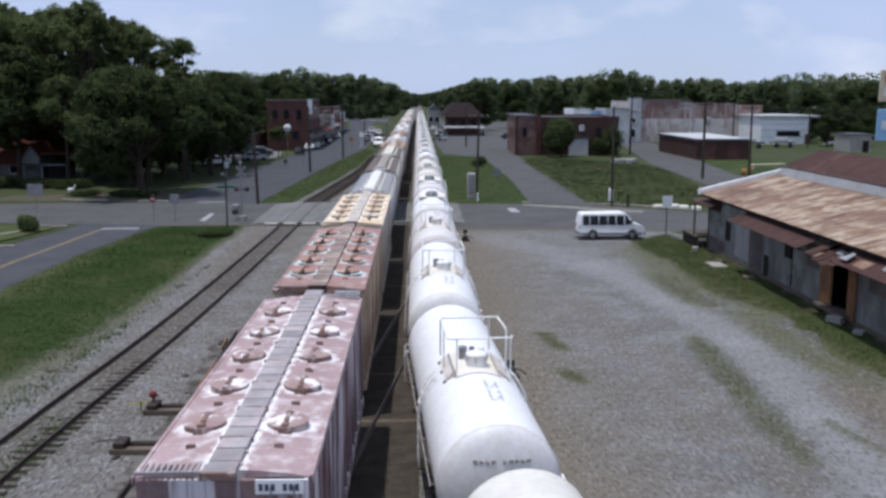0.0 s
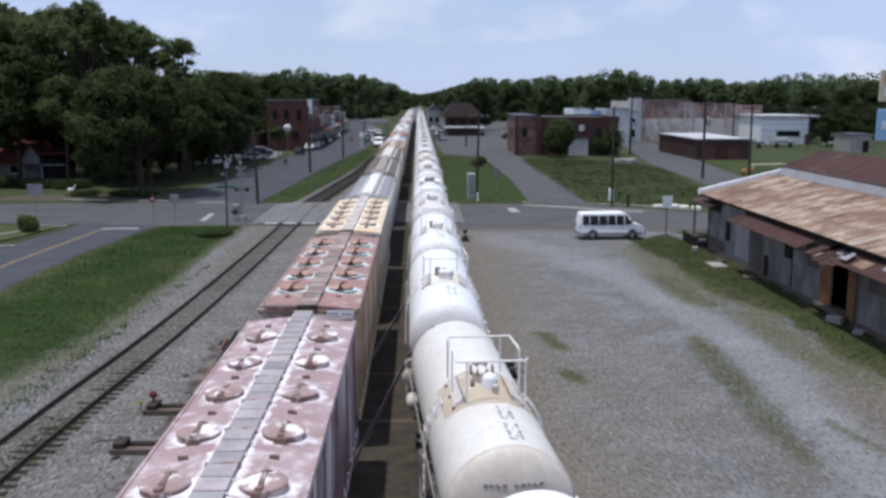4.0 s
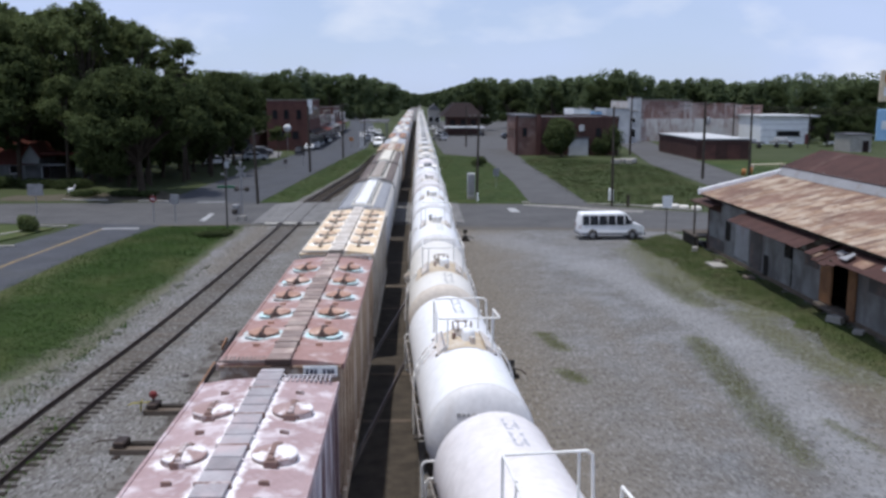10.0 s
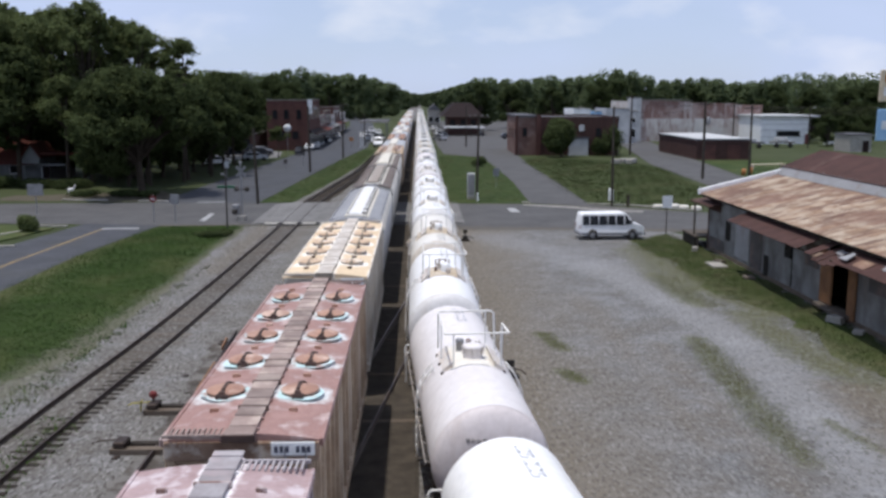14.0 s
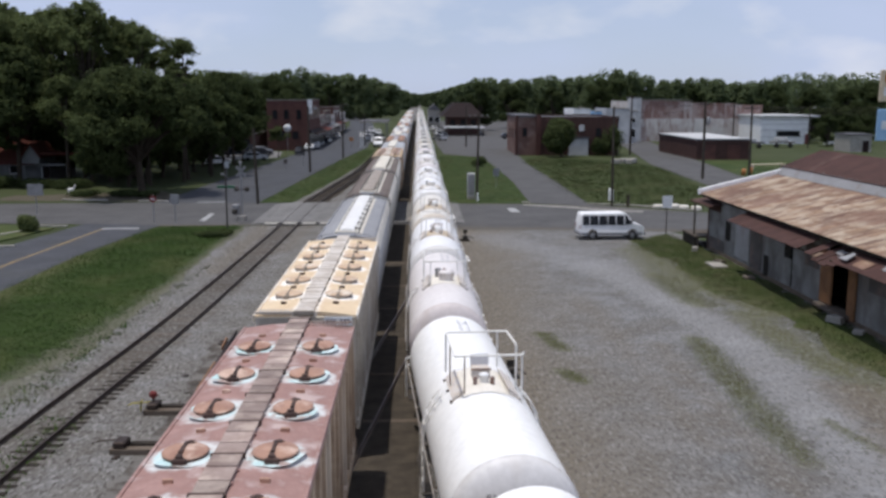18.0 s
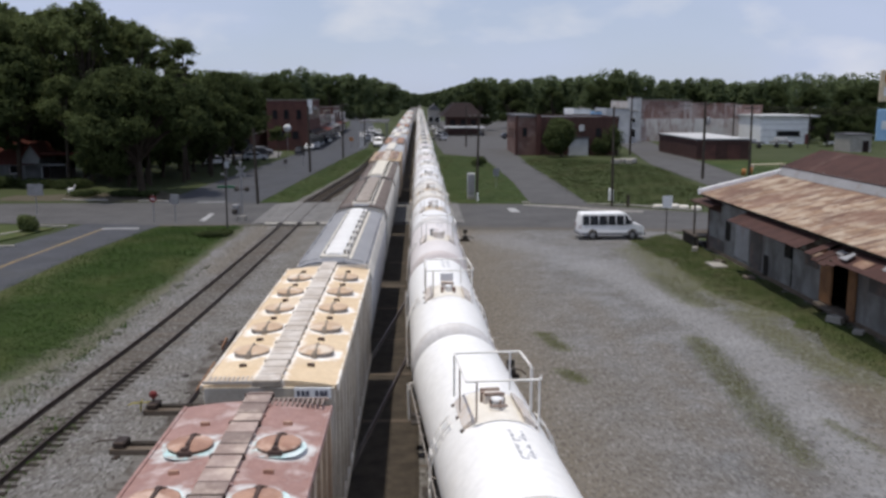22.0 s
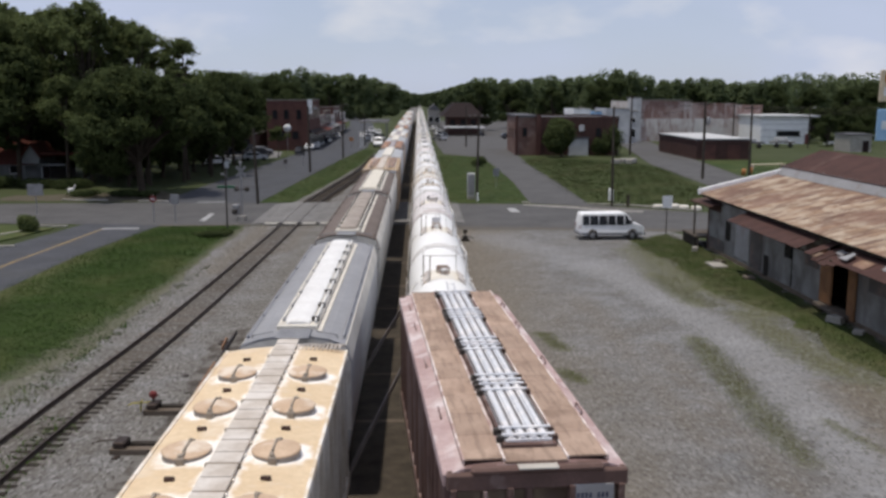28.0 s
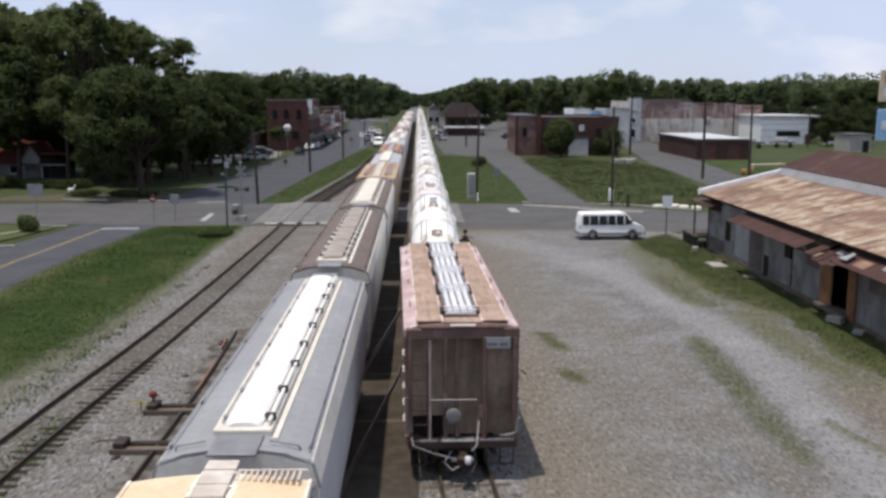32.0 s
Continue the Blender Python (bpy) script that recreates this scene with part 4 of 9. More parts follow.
def coupler(car, y, s):
    c = Shape().box(-0.11, 0.11, min(y, y + s * 0.62), max(y, y + s * 0.62), 0.78, 1.0, 0.03)
    c.box(-0.2, 0.16, min(y + s * 0.5, y + s * 0.78), max(y + s * 0.5, y + s * 0.78), 0.74, 1.04, 0.05)
    part("coupler", c, "rail", car)
    part("air_hose", Shape().path([(0.35, y, 0.95), (0.38, y + s * 0.15, 0.6), (0.25, y + s * 0.4, 0.42), (0.1, y + s * 0.55, 0.5)], 0.03, 6), "black", car)


def ladder(car, x, y, z0, z1, axis="y", w=0.42, material="white_pipe", name="ladder", step=0.38):
    s = Shape()
    for k in (-w / 2, w / 2):
        a, b = ((x, y + k, z0), (x, y + k, z1)) if axis == "y" else ((x + k, y, z0), (x + k, y, z1))
        s.tube(a, b, 0.022, 6)
    z = z0 + 0.1
    while z < z1:
        a, b = ((x, y - w / 2, z), (x, y + w / 2, z)) if axis == "y" else ((x - w / 2, y, z), (x + w / 2, y, z))
        s.tube(a, b, 0.016, 5)
        z += step
    return part(name, s, material, car)


def splash(x, y, z, r0, r1, seed):
    """An uneven thin ring of dried clay round a hatch, thicker on one side."""
    rr = random.Random(seed)
    n, vs, ph = 40, [], rr.uniform(0, 6)
    for i in range(n):
        a = 6.28318 * i / n
        o = r1 * (1 + 0.05 * math.sin(3 * a + ph) + 0.04 * math.sin(5 * a + 2 * ph)) + 0.09 * max(0.0, -math.sin(a))
        vs += [(x + r0 * math.cos(a), y + r0 * math.sin(a), z), (x + o * math.cos(a), y + o * math.sin(a), z)]
    return Shape().add(vs, [(2 * i, 2 * i + 1, (2 * i + 3) % (2 * n), (2 * i + 2) % (2 * n)) for i in range(n)])


def hatch_hopper(label, length, roof, side, hatch, ring, walk_m, rows=5, sign=True, hatch_side="hatch_dark", rw=0.60, clamp_m="clamp_brown", bar=0.045, hr=0.425):
    """A covered hopper car with two rows of round roof hatches."""
    car = thing("hopper_car", label, "hopper car", "hopper train")
    L, W, Z = length / 2, 1.53, 4.62
    body = Shape().prism([(-W + 0.05, 1.15), (W - 0.05, 1.15), (W - 0.03, 4.58), (-W + 0.03, 4.58)], -L + 0.12, L - 0.12)
    part("body", body, side, car)
    for sx in (-1, 1):
        for k in range(15):
            y = -L + 0.35 + k * (2 * L - 0.7) / 14
            part("side_post", Shape().box(sx * W - 0.045, sx * W + 0.045, y - 0.06, y + 0.06, 1.25, 4.5, 0.01), side, car)
        part("side_sill", Shape().box(sx * W - 0.06, sx * W + 0.06, -L, L, 1.0, 1.3, 0.015), side, car)
    n = 8
    top = [(W * (1 - 2 * i / n), Z + 0.14 * (1 - (1 - 2 * i / n) ** 2)) for i in range(n + 1)]
    roof_s = Shape().prism([(W + 0.02, Z - 0.12), (W + 0.02, Z)] + top[1:-1] + [(-W - 0.02, Z), (-W - 0.02, Z - 0.12)], -L, L)
    part("roof", roof_s, roof, car)
    for sx in (-1, 1):
        part("roof_edge", Shape().box(sx * (W + 0.02) - 0.035, sx * (W + 0.02) + 0.035, -L, L, Z - 0.13, Z + 0.035, 0.01), "clay_ring_cream" if roof == "cream_roof" else roof, car)
    for sy in (-1, 1):
        part("end_post", Shape().box(-1.4, -1.3, sy * L - 0.05, sy * L + 0.05, 1.2, 4.5), side, car)
        part("end_post", Shape().box(1.3, 1.4, sy * L - 0.05, sy * L + 0.05, 1.2, 4.5), side, car)
        part("end_sheet", Shape().box(-1.45, 1.45, sy * (L - 0.06) - 0.03, sy * (L - 0.06) + 0.03, 1.3, 4.5), side, car)
        ladder(car, sy * -1.05, sy * (L + 0.09), 1.2, 4.5, "x", 0.4, "steel_grey")
        part("reporting_board", Shape().box(-1.42 if sy > 0 else 0.58, -0.58 if sy > 0 else 1.42, sy * L - 0.02 - 0.08, sy * L + 0.02 + 0.08, 4.34, 4.60), "white", car,
             "pale board with worn stencilled marks")
        ink = Shape()
        for q in range(7):
            if q != 3:
                xq = (0.64 if sy < 0 else -1.36) + q * 0.105
                ink.box(xq, xq + 0.07, sy * L - 0.107, sy * L + 0.107, 4.40, 4.53)
        tagged(part("stencil", ink, "ink", car, "dark stencilled bars on the board"), kind="stuff")
        part("end_beam", Shape().box(-1.5, 1.5, sy * L - 0.07, sy * L + 0.07, 4.22, 4.60, 0.02), "rust_end" if roof == "copper_roof" else side, car)
        # grating step beside the running board at each end
        g = Shape()
        for k in range(11):
            x = sy * (0.33 + k * 0.105)
            g.box(x - 0.02, x + 0.02, sy * (L - 0.30), sy * (L + 0.12), 4.72, 4.77) if sy > 0 else g.box(x - 0.02, x + 0.02, -(L + 0.12), -(L - 0.30), 4.72, 4.77)
        g.box(min(sy * 0.28, sy * 1.5), max(sy * 0.28, sy * 1.5), sy * (L + 0.10) - 0.03, sy * (L + 0.10) + 0.03, 4.71, 4.78)
        part("end_grating", g, walk_m, car)
        coupler(car, sy * (L + 0.05), sy)
    # running board in sections
    y, k = -L - 0.35, 0
    while y < L + 0.3:
        y1 = min(y + 0.56, L + 0.38)
        part("walkway_panel", Shape().box(-0.275, 0.275, y + (0.012 if k % 2 else 0.03), y1 - 0.012, 4.80, 4.84 + 0.008 * (k % 3), 0.008), walk_m, car)
        part("walkway_bracket", Shape().box(-0.315, 0.315, y - 0.035, y + 0.035, 4.72, 4.805 if k % 3 else 4.865, 0.008), roof if k % 3 else clamp_m, car)
        y, k = y1, k + 1
    # hatches
    pitch = 9.5 / (rows - 1)
    q = hr / 0.497
    for sx in (-1, 1):
        part("roof_bracket", Shape().box(sx * 0.82 - 0.09, sx * 0.82 + 0.09, -4.75 - pitch * 0.5 - 0.03, -4.75 - pitch * 0.5 + 0.03, 4.70, 4.80, 0.01), {"pink_roof": "clamp_brown", "copper_roof": "copper_hatch"}.get(roof, "hatch_dark"), car)
    for k in range(rows):
        y = -4.75 + k * pitch
        for sx in (-1, 1):
            x = sx * 0.82
            if rw:
                part("hatch_ring", splash(x, y, 4.752, 0.40 * q, rw * q, k * 2 + sx + int(length * 10)), ring, car)
            # side wall's shadow can be set by its colour, as on the copper hatches
            h = part("hatch", Shape().lathe([(0.48 * q, 0.0), (0.48 * q, 0.145)], 24, (x, y, 4.655), "z"), hatch_side, car)
            part("hatch_cover", Shape().lathe([(r_ * q, z_) for r_, z_ in ((0.44, 0.13), (0.492, 0.135), (0.497, 0.16), (0.47, 0.178), (0.40, 0.172), (0.28, 0.212), (0.12, 0.234), (0.0, 0.238))], 24, (x, y, 4.655), "z"), hatch, h)
            jig = random.Random(k * 2 + sx + int(length * 7))
            lean = jig.uniform(-0.09, 0.09)
            b = Shape()
            for a_, z_, y0_, y1_ in ((bar + 0.005, 4.86, -0.50 * q, -0.30 * q), (bar, 4.89, -0.32 * q, 0.30 * q), (bar + 0.005, 4.855, 0.28 * q, 0.44 * q)):
                b.box(x - a_ + lean * y0_, x + a_ + lean * y0_, y + y0_, y + y1_, z_ - 0.03, z_ + 0.03, 0.008)
            part("hold_down_bar", b, clamp_m, h)
            cw = 0.13 if bar > 0.03 else 0.075
            part("clamp", Shape().box(x - cw, x + cw, y - 0.60 * q, y - 0.48 * q, 4.70, 4.855, 0.02).box(x - cw * 0.5, x + cw * 0.5, y - 0.56 * q, y - 0.46 * q, 4.835, 4.91, 0.015), hatch_side if sign is False or clamp_m == "clamp_brown" else clamp_m, h)
            part("hinge", Shape().box(x - cw * 0.85, x + cw * 0.85, y + 0.40 * q, y + 0.52 * q, 4.70, 4.845, 0.02), clamp_m, h)
            part("roof_bracket", Shape().box(x - 0.09, x + 0.09, y + pitch * 0.5 - 0.03, y + pitch * 0.5 + 0.03, 4.70, 4.80, 0.01), {"pink_roof": "clamp_brown", "copper_roof": "copper_hatch"}.get(roof, "hatch_dark"), car)
    for y in (-L * 0.5, L * 0.02, L * 0.5):
        part("hopper_bay", Shape().prism([(y - 1.6, 1.3), (y + 1.6, 1.3), (y + 0.5, 0.42), (y - 0.5, 0.42)], -1.2, 1.2, axis="x"), side, car)
    for sy in (-1, 1):
        wheelset(car, sy * (L - 1.6))
    return car


def trough_hopper(label, length, roof, eave, side, cover, sections, wide=0.5):
    """A covered hopper car with rounded shoulders and one long roof hatch."""
    car = thing("hopper_car", label, "hopper car", "hopper train")
    L = length / 2
    prof = [(-1.44, 1.3), (1.44, 1.3), (1.54, 2.3), (1.54, 3.9), (1.44, 4.34), (1.30, 4.40)]
    prof = prof + [(-x, z) for x, z in reversed(prof[2:])]
    part("body", Shape().prism(prof, -L + 0.15, L - 0.15), side, car)
    cap = [(1.43, 4.42), (1.41, 4.475), (0.95, 4.62), (0.4, 4.70), (-0.4, 4.70), (-0.95, 4.62), (-1.41, 4.475), (-1.43, 4.42)]
    part("roof", Shape().prism(cap + [(-1.3, 4.3), (1.3, 4.3)], -L, L), roof, car)
    for sx in (-1, 1):
        part("eave", Shape().prism([(sx * 1.575, 3.92), (sx * 1.575, 3.97), (sx * 1.45, 4.44), (sx * 1.42, 4.46), (sx * 1.36, 4.40), (sx * 1.5, 3.9)], -L, L), eave, car, "cream eave strip")
        part("roof_rail", Shape().path([(sx * 1.34, -L + 0.3, 4.60), (sx * 1.34, L - 0.3, 4.60)], 0.022, 6), roof, car)
        for k in range(7):
            y = -L + 0.6 + k * (2 * L - 1.2) / 6
            part("rail_clip", Shape().box(sx * 1.34 - 0.03, sx * 1.34 + 0.03, y - 0.04, y + 0.04, 4.46, 4.61), roof, car)
    panels = cover == "taupe_cover"
    rim = 0.17 if panels else 0.19
    part("hatch_coaming", Shape().box(-wide - rim, wide + rim, -L + 0.75, L - 0.75, 4.62, 4.80, 0.015), eave, car, "pale hatch coaming")
    part("coaming_step", Shape().box(wide + 0.22, wide + 0.34, -L + 0.6, L - 0.75, 4.64, 4.70, 0.01), eave, car, "pale strip beside the hatch")
    span = (2 * L - 1.8) / sections
    for k in range(sections):
        y0 = -L + 0.9 + k * span
        c0, c1 = y0 + (0.08 if panels else 0.012), y0 + span - (0.08 if panels else 0.012)
        c = Shape()
        # cover with a crowned top and rounded corners at the two ends of the row
        rows_ = [(c0, 0.80 if k == 0 else 1.0), (c0 + 0.10, 0.95 if k == 0 else 1.0), (c0 + 0.26, 1.0), (c1 - 0.26, 1.0), (c1 - 0.10, 0.95 if k == sections - 1 else 1.0), (c1, 0.80 if k == sections - 1 else 1.0)]
        o = [(-1.0, 4.79), (-1.0, 4.86), (-0.86, 4.905), (-0.45, 4.94), (0.45, 4.94), (0.86, 4.905), (1.0, 4.86), (1.0, 4.79)]
        n = len(o)
        for i, (yy, kk) in enumerate(rows_):
            dip = 0.05 if (i == 0 and k == 0) or (i == 5 and k == sections - 1) else 0.0
            c.v += [(wide * a_ * kk, yy, max(4.79, z_ - dip)) for a_, z_ in o]
        c.f = [(i * n + j, i * n + (j + 1) % n, i * n + n + (j + 1) % n, i * n + n + j) for i in range(5) for j in range(n)] + [tuple(range(n - 1, -1, -1)), tuple(range(5 * n, 6 * n))]
        c.s = [False] * len(c.f)
        cv = part("hatch_cover", c, cover, car)
        for j in range(2 if cover == "white_trough" else 3):
            y = y0 + span * ((j + 0.25) / 2 * 0.94 if cover == "white_trough" else (j + 0.5) / 3)
            part("hinge", Shape().box(wide - 0.02, wide + 0.19, y - 0.08, y + 0.08, 4.79, 4.93, 0.01), "black", cv)
            if cover != "white_trough":
                part("latch", Shape().box(-wide - 0.13, -wide + 0.01, y - 0.05, y + 0.05, 4.79, 4.90, 0.01), "black" if panels else eave, cv)
            else:
                part("latch_knob", Shape().box(-wide - 0.09, -wide - 0.01, y - 0.045, y + 0.045, 4.80, 4.90, 0.01), "steel_grey", cv)
        part("latch_pipe", Shape().path([(wide + 0.115, c0 + 0.05, 4.885), (wide + 0.115, c1 - 0.05, 4.885)], 0.04, 8), "white_pipe" if cover == "white_trough" else eave, cv)
        part("latch_rod", Shape().path([(-wide - 0.05, c0 + 0.1, 4.87), (-wide - 0.05, c1 - 0.1, 4.87)], 0.018, 6), "steel_grey", cv)
    for sy in (-1, 1):
        part("end_bulkhead", Shape().prism([(-1.56, 2.0), (1.56, 2.0), (1.56, 3.94), (1.43, 4.40), (0.9, 4.56), (0.4, 4.64), (-0.4, 4.64), (-0.9, 4.56), (-1.43, 4.40), (-1.56, 3.94)], sy * (L + 0.02) - 0.02, sy * (L + 0.02) + 0.02), "end_cream" if cover == "white_trough" else side, car, "pale end sheet below the roof")
        part("end_arch", Shape().prism([(1.60, 3.94), (1.47, 4.42), (0.95, 4.635), (0.4, 4.715), (-0.4, 4.715), (-0.95, 4.635), (-1.47, 4.42), (-1.60, 3.94), (-1.56, 3.94), (-1.42, 4.38), (-0.9, 4.57), (-0.4, 4.65), (0.4, 4.65), (0.9, 4.57), (1.42, 4.38), (1.56, 3.94)], min(sy * (L - 0.03), sy * (L + 0.037)), max(sy * (L - 0.03), sy * (L + 0.037))), roof, car)
        part("end_walk", Shape().box(-0.45, 0.45, min(sy * (L - 0.65), sy * (L + 0.35)), max(sy * (L - 0.65), sy * (L + 0.35)), 4.70, 4.75, 0.01), "steel_grey", car)
        part("end_step", Shape().box(min(sy * -1.5, sy * -0.9), max(sy * -1.5, sy * -0.9), sy * (L + 0.16) - 0.12, sy * (L + 0.1) + 0.12, 4.02, 4.08, 0.01), "steel_grey", car)
        part("end_rail", Shape().path([(-1.2, sy * (L - 0.35), 4.5), (-1.15, sy * (L - 0.3), 4.66), (-0.6, sy * (L - 0.3), 4.76)], 0.02), "steel_grey", car)
        part("end_rail", Shape().path([(1.2, sy * (L - 0.35), 4.5), (1.15, sy * (L - 0.3), 4.66), (0.6, sy * (L - 0.3), 4.76)], 0.02), "steel_grey", car)
        ladder(car, sy * -1.2, sy * (L + 0.10), 1.2, 4.2, "x", 0.4, "steel_grey")
        coupler(car, sy * (L + 0.05), sy)
        wheelset(car, sy * (L - 1.7))
        ink = Shape()
        for r_, n_ in ((3.95, 4), (3.72, 5)):
            for k in range(n_):
                x = (0.75 + k * 0.13) * 1
                ink.box(x, x + 0.09, sy * (L + 0.045) - 0.006, sy * (L + 0.045) + 0.006, r_, r_ + 0.15)
        tagged(part("stencil", ink, "ink", car, "dark stencilled bars"), kind="stuff")
    for y in (-L * 0.55, -L * 0.02, L * 0.55):
        part("hopper_bay", Shape().prism([(y - 1.8, 1.3), (y + 1.8, 1.3), (y + 0.5, 0.42), (y - 0.5, 0.42)], -1.2, 1.2, axis="x"), side, car)
    return car


def end_hopper(length):
    """The last car: a ribbed oxide-brown covered hopper with silver roof hatches."""
    car = thing("hopper_car", "dusty oxide-brown covered hopper car ending the tank train", "hopper car", "tank train")
    L, W = length / 2, 1.60
    part("body", Shape().prism([(-W + 0.08, 1.5), (W - 0.08, 1.5), (W - 0.06, 4.5), (-W + 0.06, 4.5)], -L + 0.35, L - 0.35), "ox_side", car)
    for sx in (-1, 1):
        for k in range(17):
            y = -L + 0.12 + k * (2 * L - 0.24) / 16
            part("side_post", Shape().box(sx * W - 0.07, sx * W + 0.05, y - 0.05, y + 0.05, 1.3, 4.5, 0.012), "ox_side", car)
        part("side_sill", Shape().box(sx * W - 0.08, sx * W + 0.08, -L, L, 1.12, 1.4, 0.02), "ox_side", car)
        part("top_chord", Shape().box(sx * W - 0.10, sx * W + 0.05, -L, L, 4.36, 4.60, 0.02), "ox_eave", car, "pink clay-dusted top chord")
        part("side_slope_edge", Shape().prism([(sx * (W - 0.02), 4.60), (sx * 1.30, 4.70), (sx * 1.30, 4.64), (sx * (W - 0.02), 4.54)], -L, L), "ox_eave", car)
        k0, k1 = sorted((sx * 0.60, sx * 1.30))
        y = -L + 0.15
        while y < L - 0.2:
            y1 = min(y + 1.18, L - 0.15)
            part("walkway_panel", Shape().box(k0, k1, y + 0.008, y1 - 0.008, 4.76, 4.80, 0.006), "tan_walk", car)
            y = y1
        for e in (0.58, 1.315):
            part("walkway_edge", Shape().box(sx * e - 0.02, sx * e + 0.02, -L + 0.1, L - 0.1, 4.70, 4.812, 0.004), "edge_clay", car)
        for y in (-L * 0.6, -L * 0.1, L * 0.4, L * 0.75):
            part("grab_iron", Shape().path([(sx * 1.46, y - 0.25, 4.62), (sx * 1.48, y - 0.25, 4.74), (sx * 1.48, y + 0.25, 4.74), (sx * 1.46, y + 0.25, 4.62)], 0.018), "ox_roof", car)
        for z in (1.8, 2.3, 2.8, 3.3, 3.8):
            part("side_grab", Shape().path([(sx * (W + 0.05), -L + 0.15, z), (sx * (W + 0.11), -L + 0.15, z), (sx * (W + 0.11), -L + 0.65, z), (sx * (W + 0.05), -L + 0.65, z)], 0.02), "white_pipe", car)
        e0, e1 = sorted((sx * (-L + 0.02), sx * (-L + 0.62)))
        part("end_walkway", Shape().box(-0.56, 0.56, e0, e1, 4.745, 4.785, 0.006), "tan_walk", car)
    n = 6
    part("roof", Shape().prism([(1.32, 4.5)] + [(1.32 * (1 - 2 * i / n), 4.68 + 0.06 * (1 - (1 - 2 * i / n) ** 2)) for i in range(n + 1)] + [(-1.32, 4.5)], -L, L), "ox_roof", car)
    part("hatch_coaming", Shape().box(-0.5, 0.5, -L + 0.65, L - 0.5, 4.68, 4.84, 0.01), "ox_beam", car)
    cuts = [-L + 0.75, -L + 4.1, -L + 7.3, -L + 10.6, L - 0.6]
    for a, b in zip(cuts, cuts[1:]):
        cv = part("hatch_cover", Shape().box(-0.44, 0.44, a + 0.03, b - 0.03, 4.83, 4.89, 0.01), "cover_silver", car, "silver ridged hatch cover")
        for x in (-0.33, -0.11, 0.11, 0.33):
            part("cover_ridge", Shape().prism([(x - 0.06, 4.885), (x + 0.06, 4.885), (x + 0.035, 4.93), (x - 0.035, 4.93)], a + 0.05, b - 0.05), "cover_silver", cv)
        for y in (a + 0.14, a + 0.52, b - 0.52, b - 0.14):
            part("batten_bar", Shape().box(-0.50, 0.50, y - 0.035, y + 0.035, 4.925, 4.965, 0.01), "cover_silver", cv)
            part("hinge_block", Shape().box(-0.60, -0.46, y - 0.07, y + 0.07, 4.80, 4.94, 0.012), "black", cv)
            part("latch_block", Shape().box(0.47, 0.57, y - 0.05, y + 0.05, 4.80, 4.92, 0.01), "hatch_dark", cv)
        for x in (-0.22, 0.0, 0.22, -0.42, 0.42):
            part("cover_groove", Shape().box(x - 0.03, x + 0.03, a + 0.06, b - 0.06, 4.888, 4.897), "groove_dark", cv)
        part("cover_gap", Shape().box(-0.46, 0.46, b - 0.05, b + 0.05, 4.83, 4.87), "black", cv)
    for sy in (-1, 1):
        e = sy * L
        part("end_sheet", Shape().box(-W + 0.06, W - 0.06, e - sy * 0.30 - 0.03, e - sy * 0.30 + 0.03, 1.9, 4.55), "ox_end", car)
        # flat black plate that paints the recess's shade
        part("end_recess", Shape().box(-1.46, -0.56, e - sy * 0.345 - 0.02, e - sy * 0.345 + 0.02, 1.30, 1.9), "shade_black", car)
        part("lower_sheet", Shape().box(-0.56, W - 0.08, e - sy * 0.33 - 0.02, e - sy * 0.33 + 0.02, 1.30, 1.9), "ox_end", car)
        part("slope_sheet", Shape().prism([(e - sy * 0.32, 1.95), (e - sy * 0.36, 1.95), (e - sy * 2.6, 0.9), (e - sy * 2.6, 0.95)], -1.35, 1.35, axis="x"), "ox_side", car)
        part("end_beam", Shape().box(-W - 0.04, W + 0.04, e - 0.12, e + 0.12, 4.30, 4.62, 0.03), "ox_beam", car)
        part("brow_beam", Shape().box(-1.2, 1.2, e - 0.1 - 0.05, e + 0.1, 4.60, 4.72, 0.04), "ox_beam", car)
        for x in (-1.52, -0.50, -0.16, 0.62, 1.52):
            part("end_post", Shape().box(x - 0.055, x + 0.055, e - 0.16, e + 0.06, 1.3, 4.35, 0.01), "ox_beam", car)
        part("reporting_board", Shape().box(0.62 if sy < 0 else -1.38, 1.38 if sy < 0 else -0.62, e - 0.135, e + 0.135, 4.02, 4.36, 0.01), "tin_pale", car, "pale grey board with worn marks")
        marks = Shape()
        for q in range(8):
            if q != 4:
                xq = (0.70 if sy < 0 else -1.30) + q * 0.075
                marks.box(xq, xq + 0.05, e - 0.14, e + 0.14, 4.10, 4.20)
        tagged(part("stencil", marks, "ink", car, "dark stencilled bars on the board"), kind="stuff")
        part("top_step", Shape().box(-0.36, 0.36, min(e - sy * 0.12, e + sy * 0.2), max(e - sy * 0.12, e + sy * 0.2), 4.70, 4.735, 0.008), "tan_cover", car)
        # sill coloured near-black for the shade of the gap behind it
        part("end_sill", Shape().box(-W, W, e - 0.16, e + 0.16, 1.02, 1.28, 0.02), "hatch_dark", car)
        for x0_, x1_ in ((-1.25, -0.72), (-0.66, 0.30), (0.36, 1.50)):
            part("sill_edge", Shape().box(x0_, x1_, e + sy * 0.17 - 0.02, e + sy * 0.17 + 0.02, 1.24, 1.31, 0.006), "steel_grey", car, "worn pale sill edge")
        part("end_platform", Shape().box(-0.60, 0.34, min(e, e + sy * 0.34), max(e, e + sy * 0.34), 1.29, 1.33, 0.01), "steel_grey", car, "grey end platform grating")
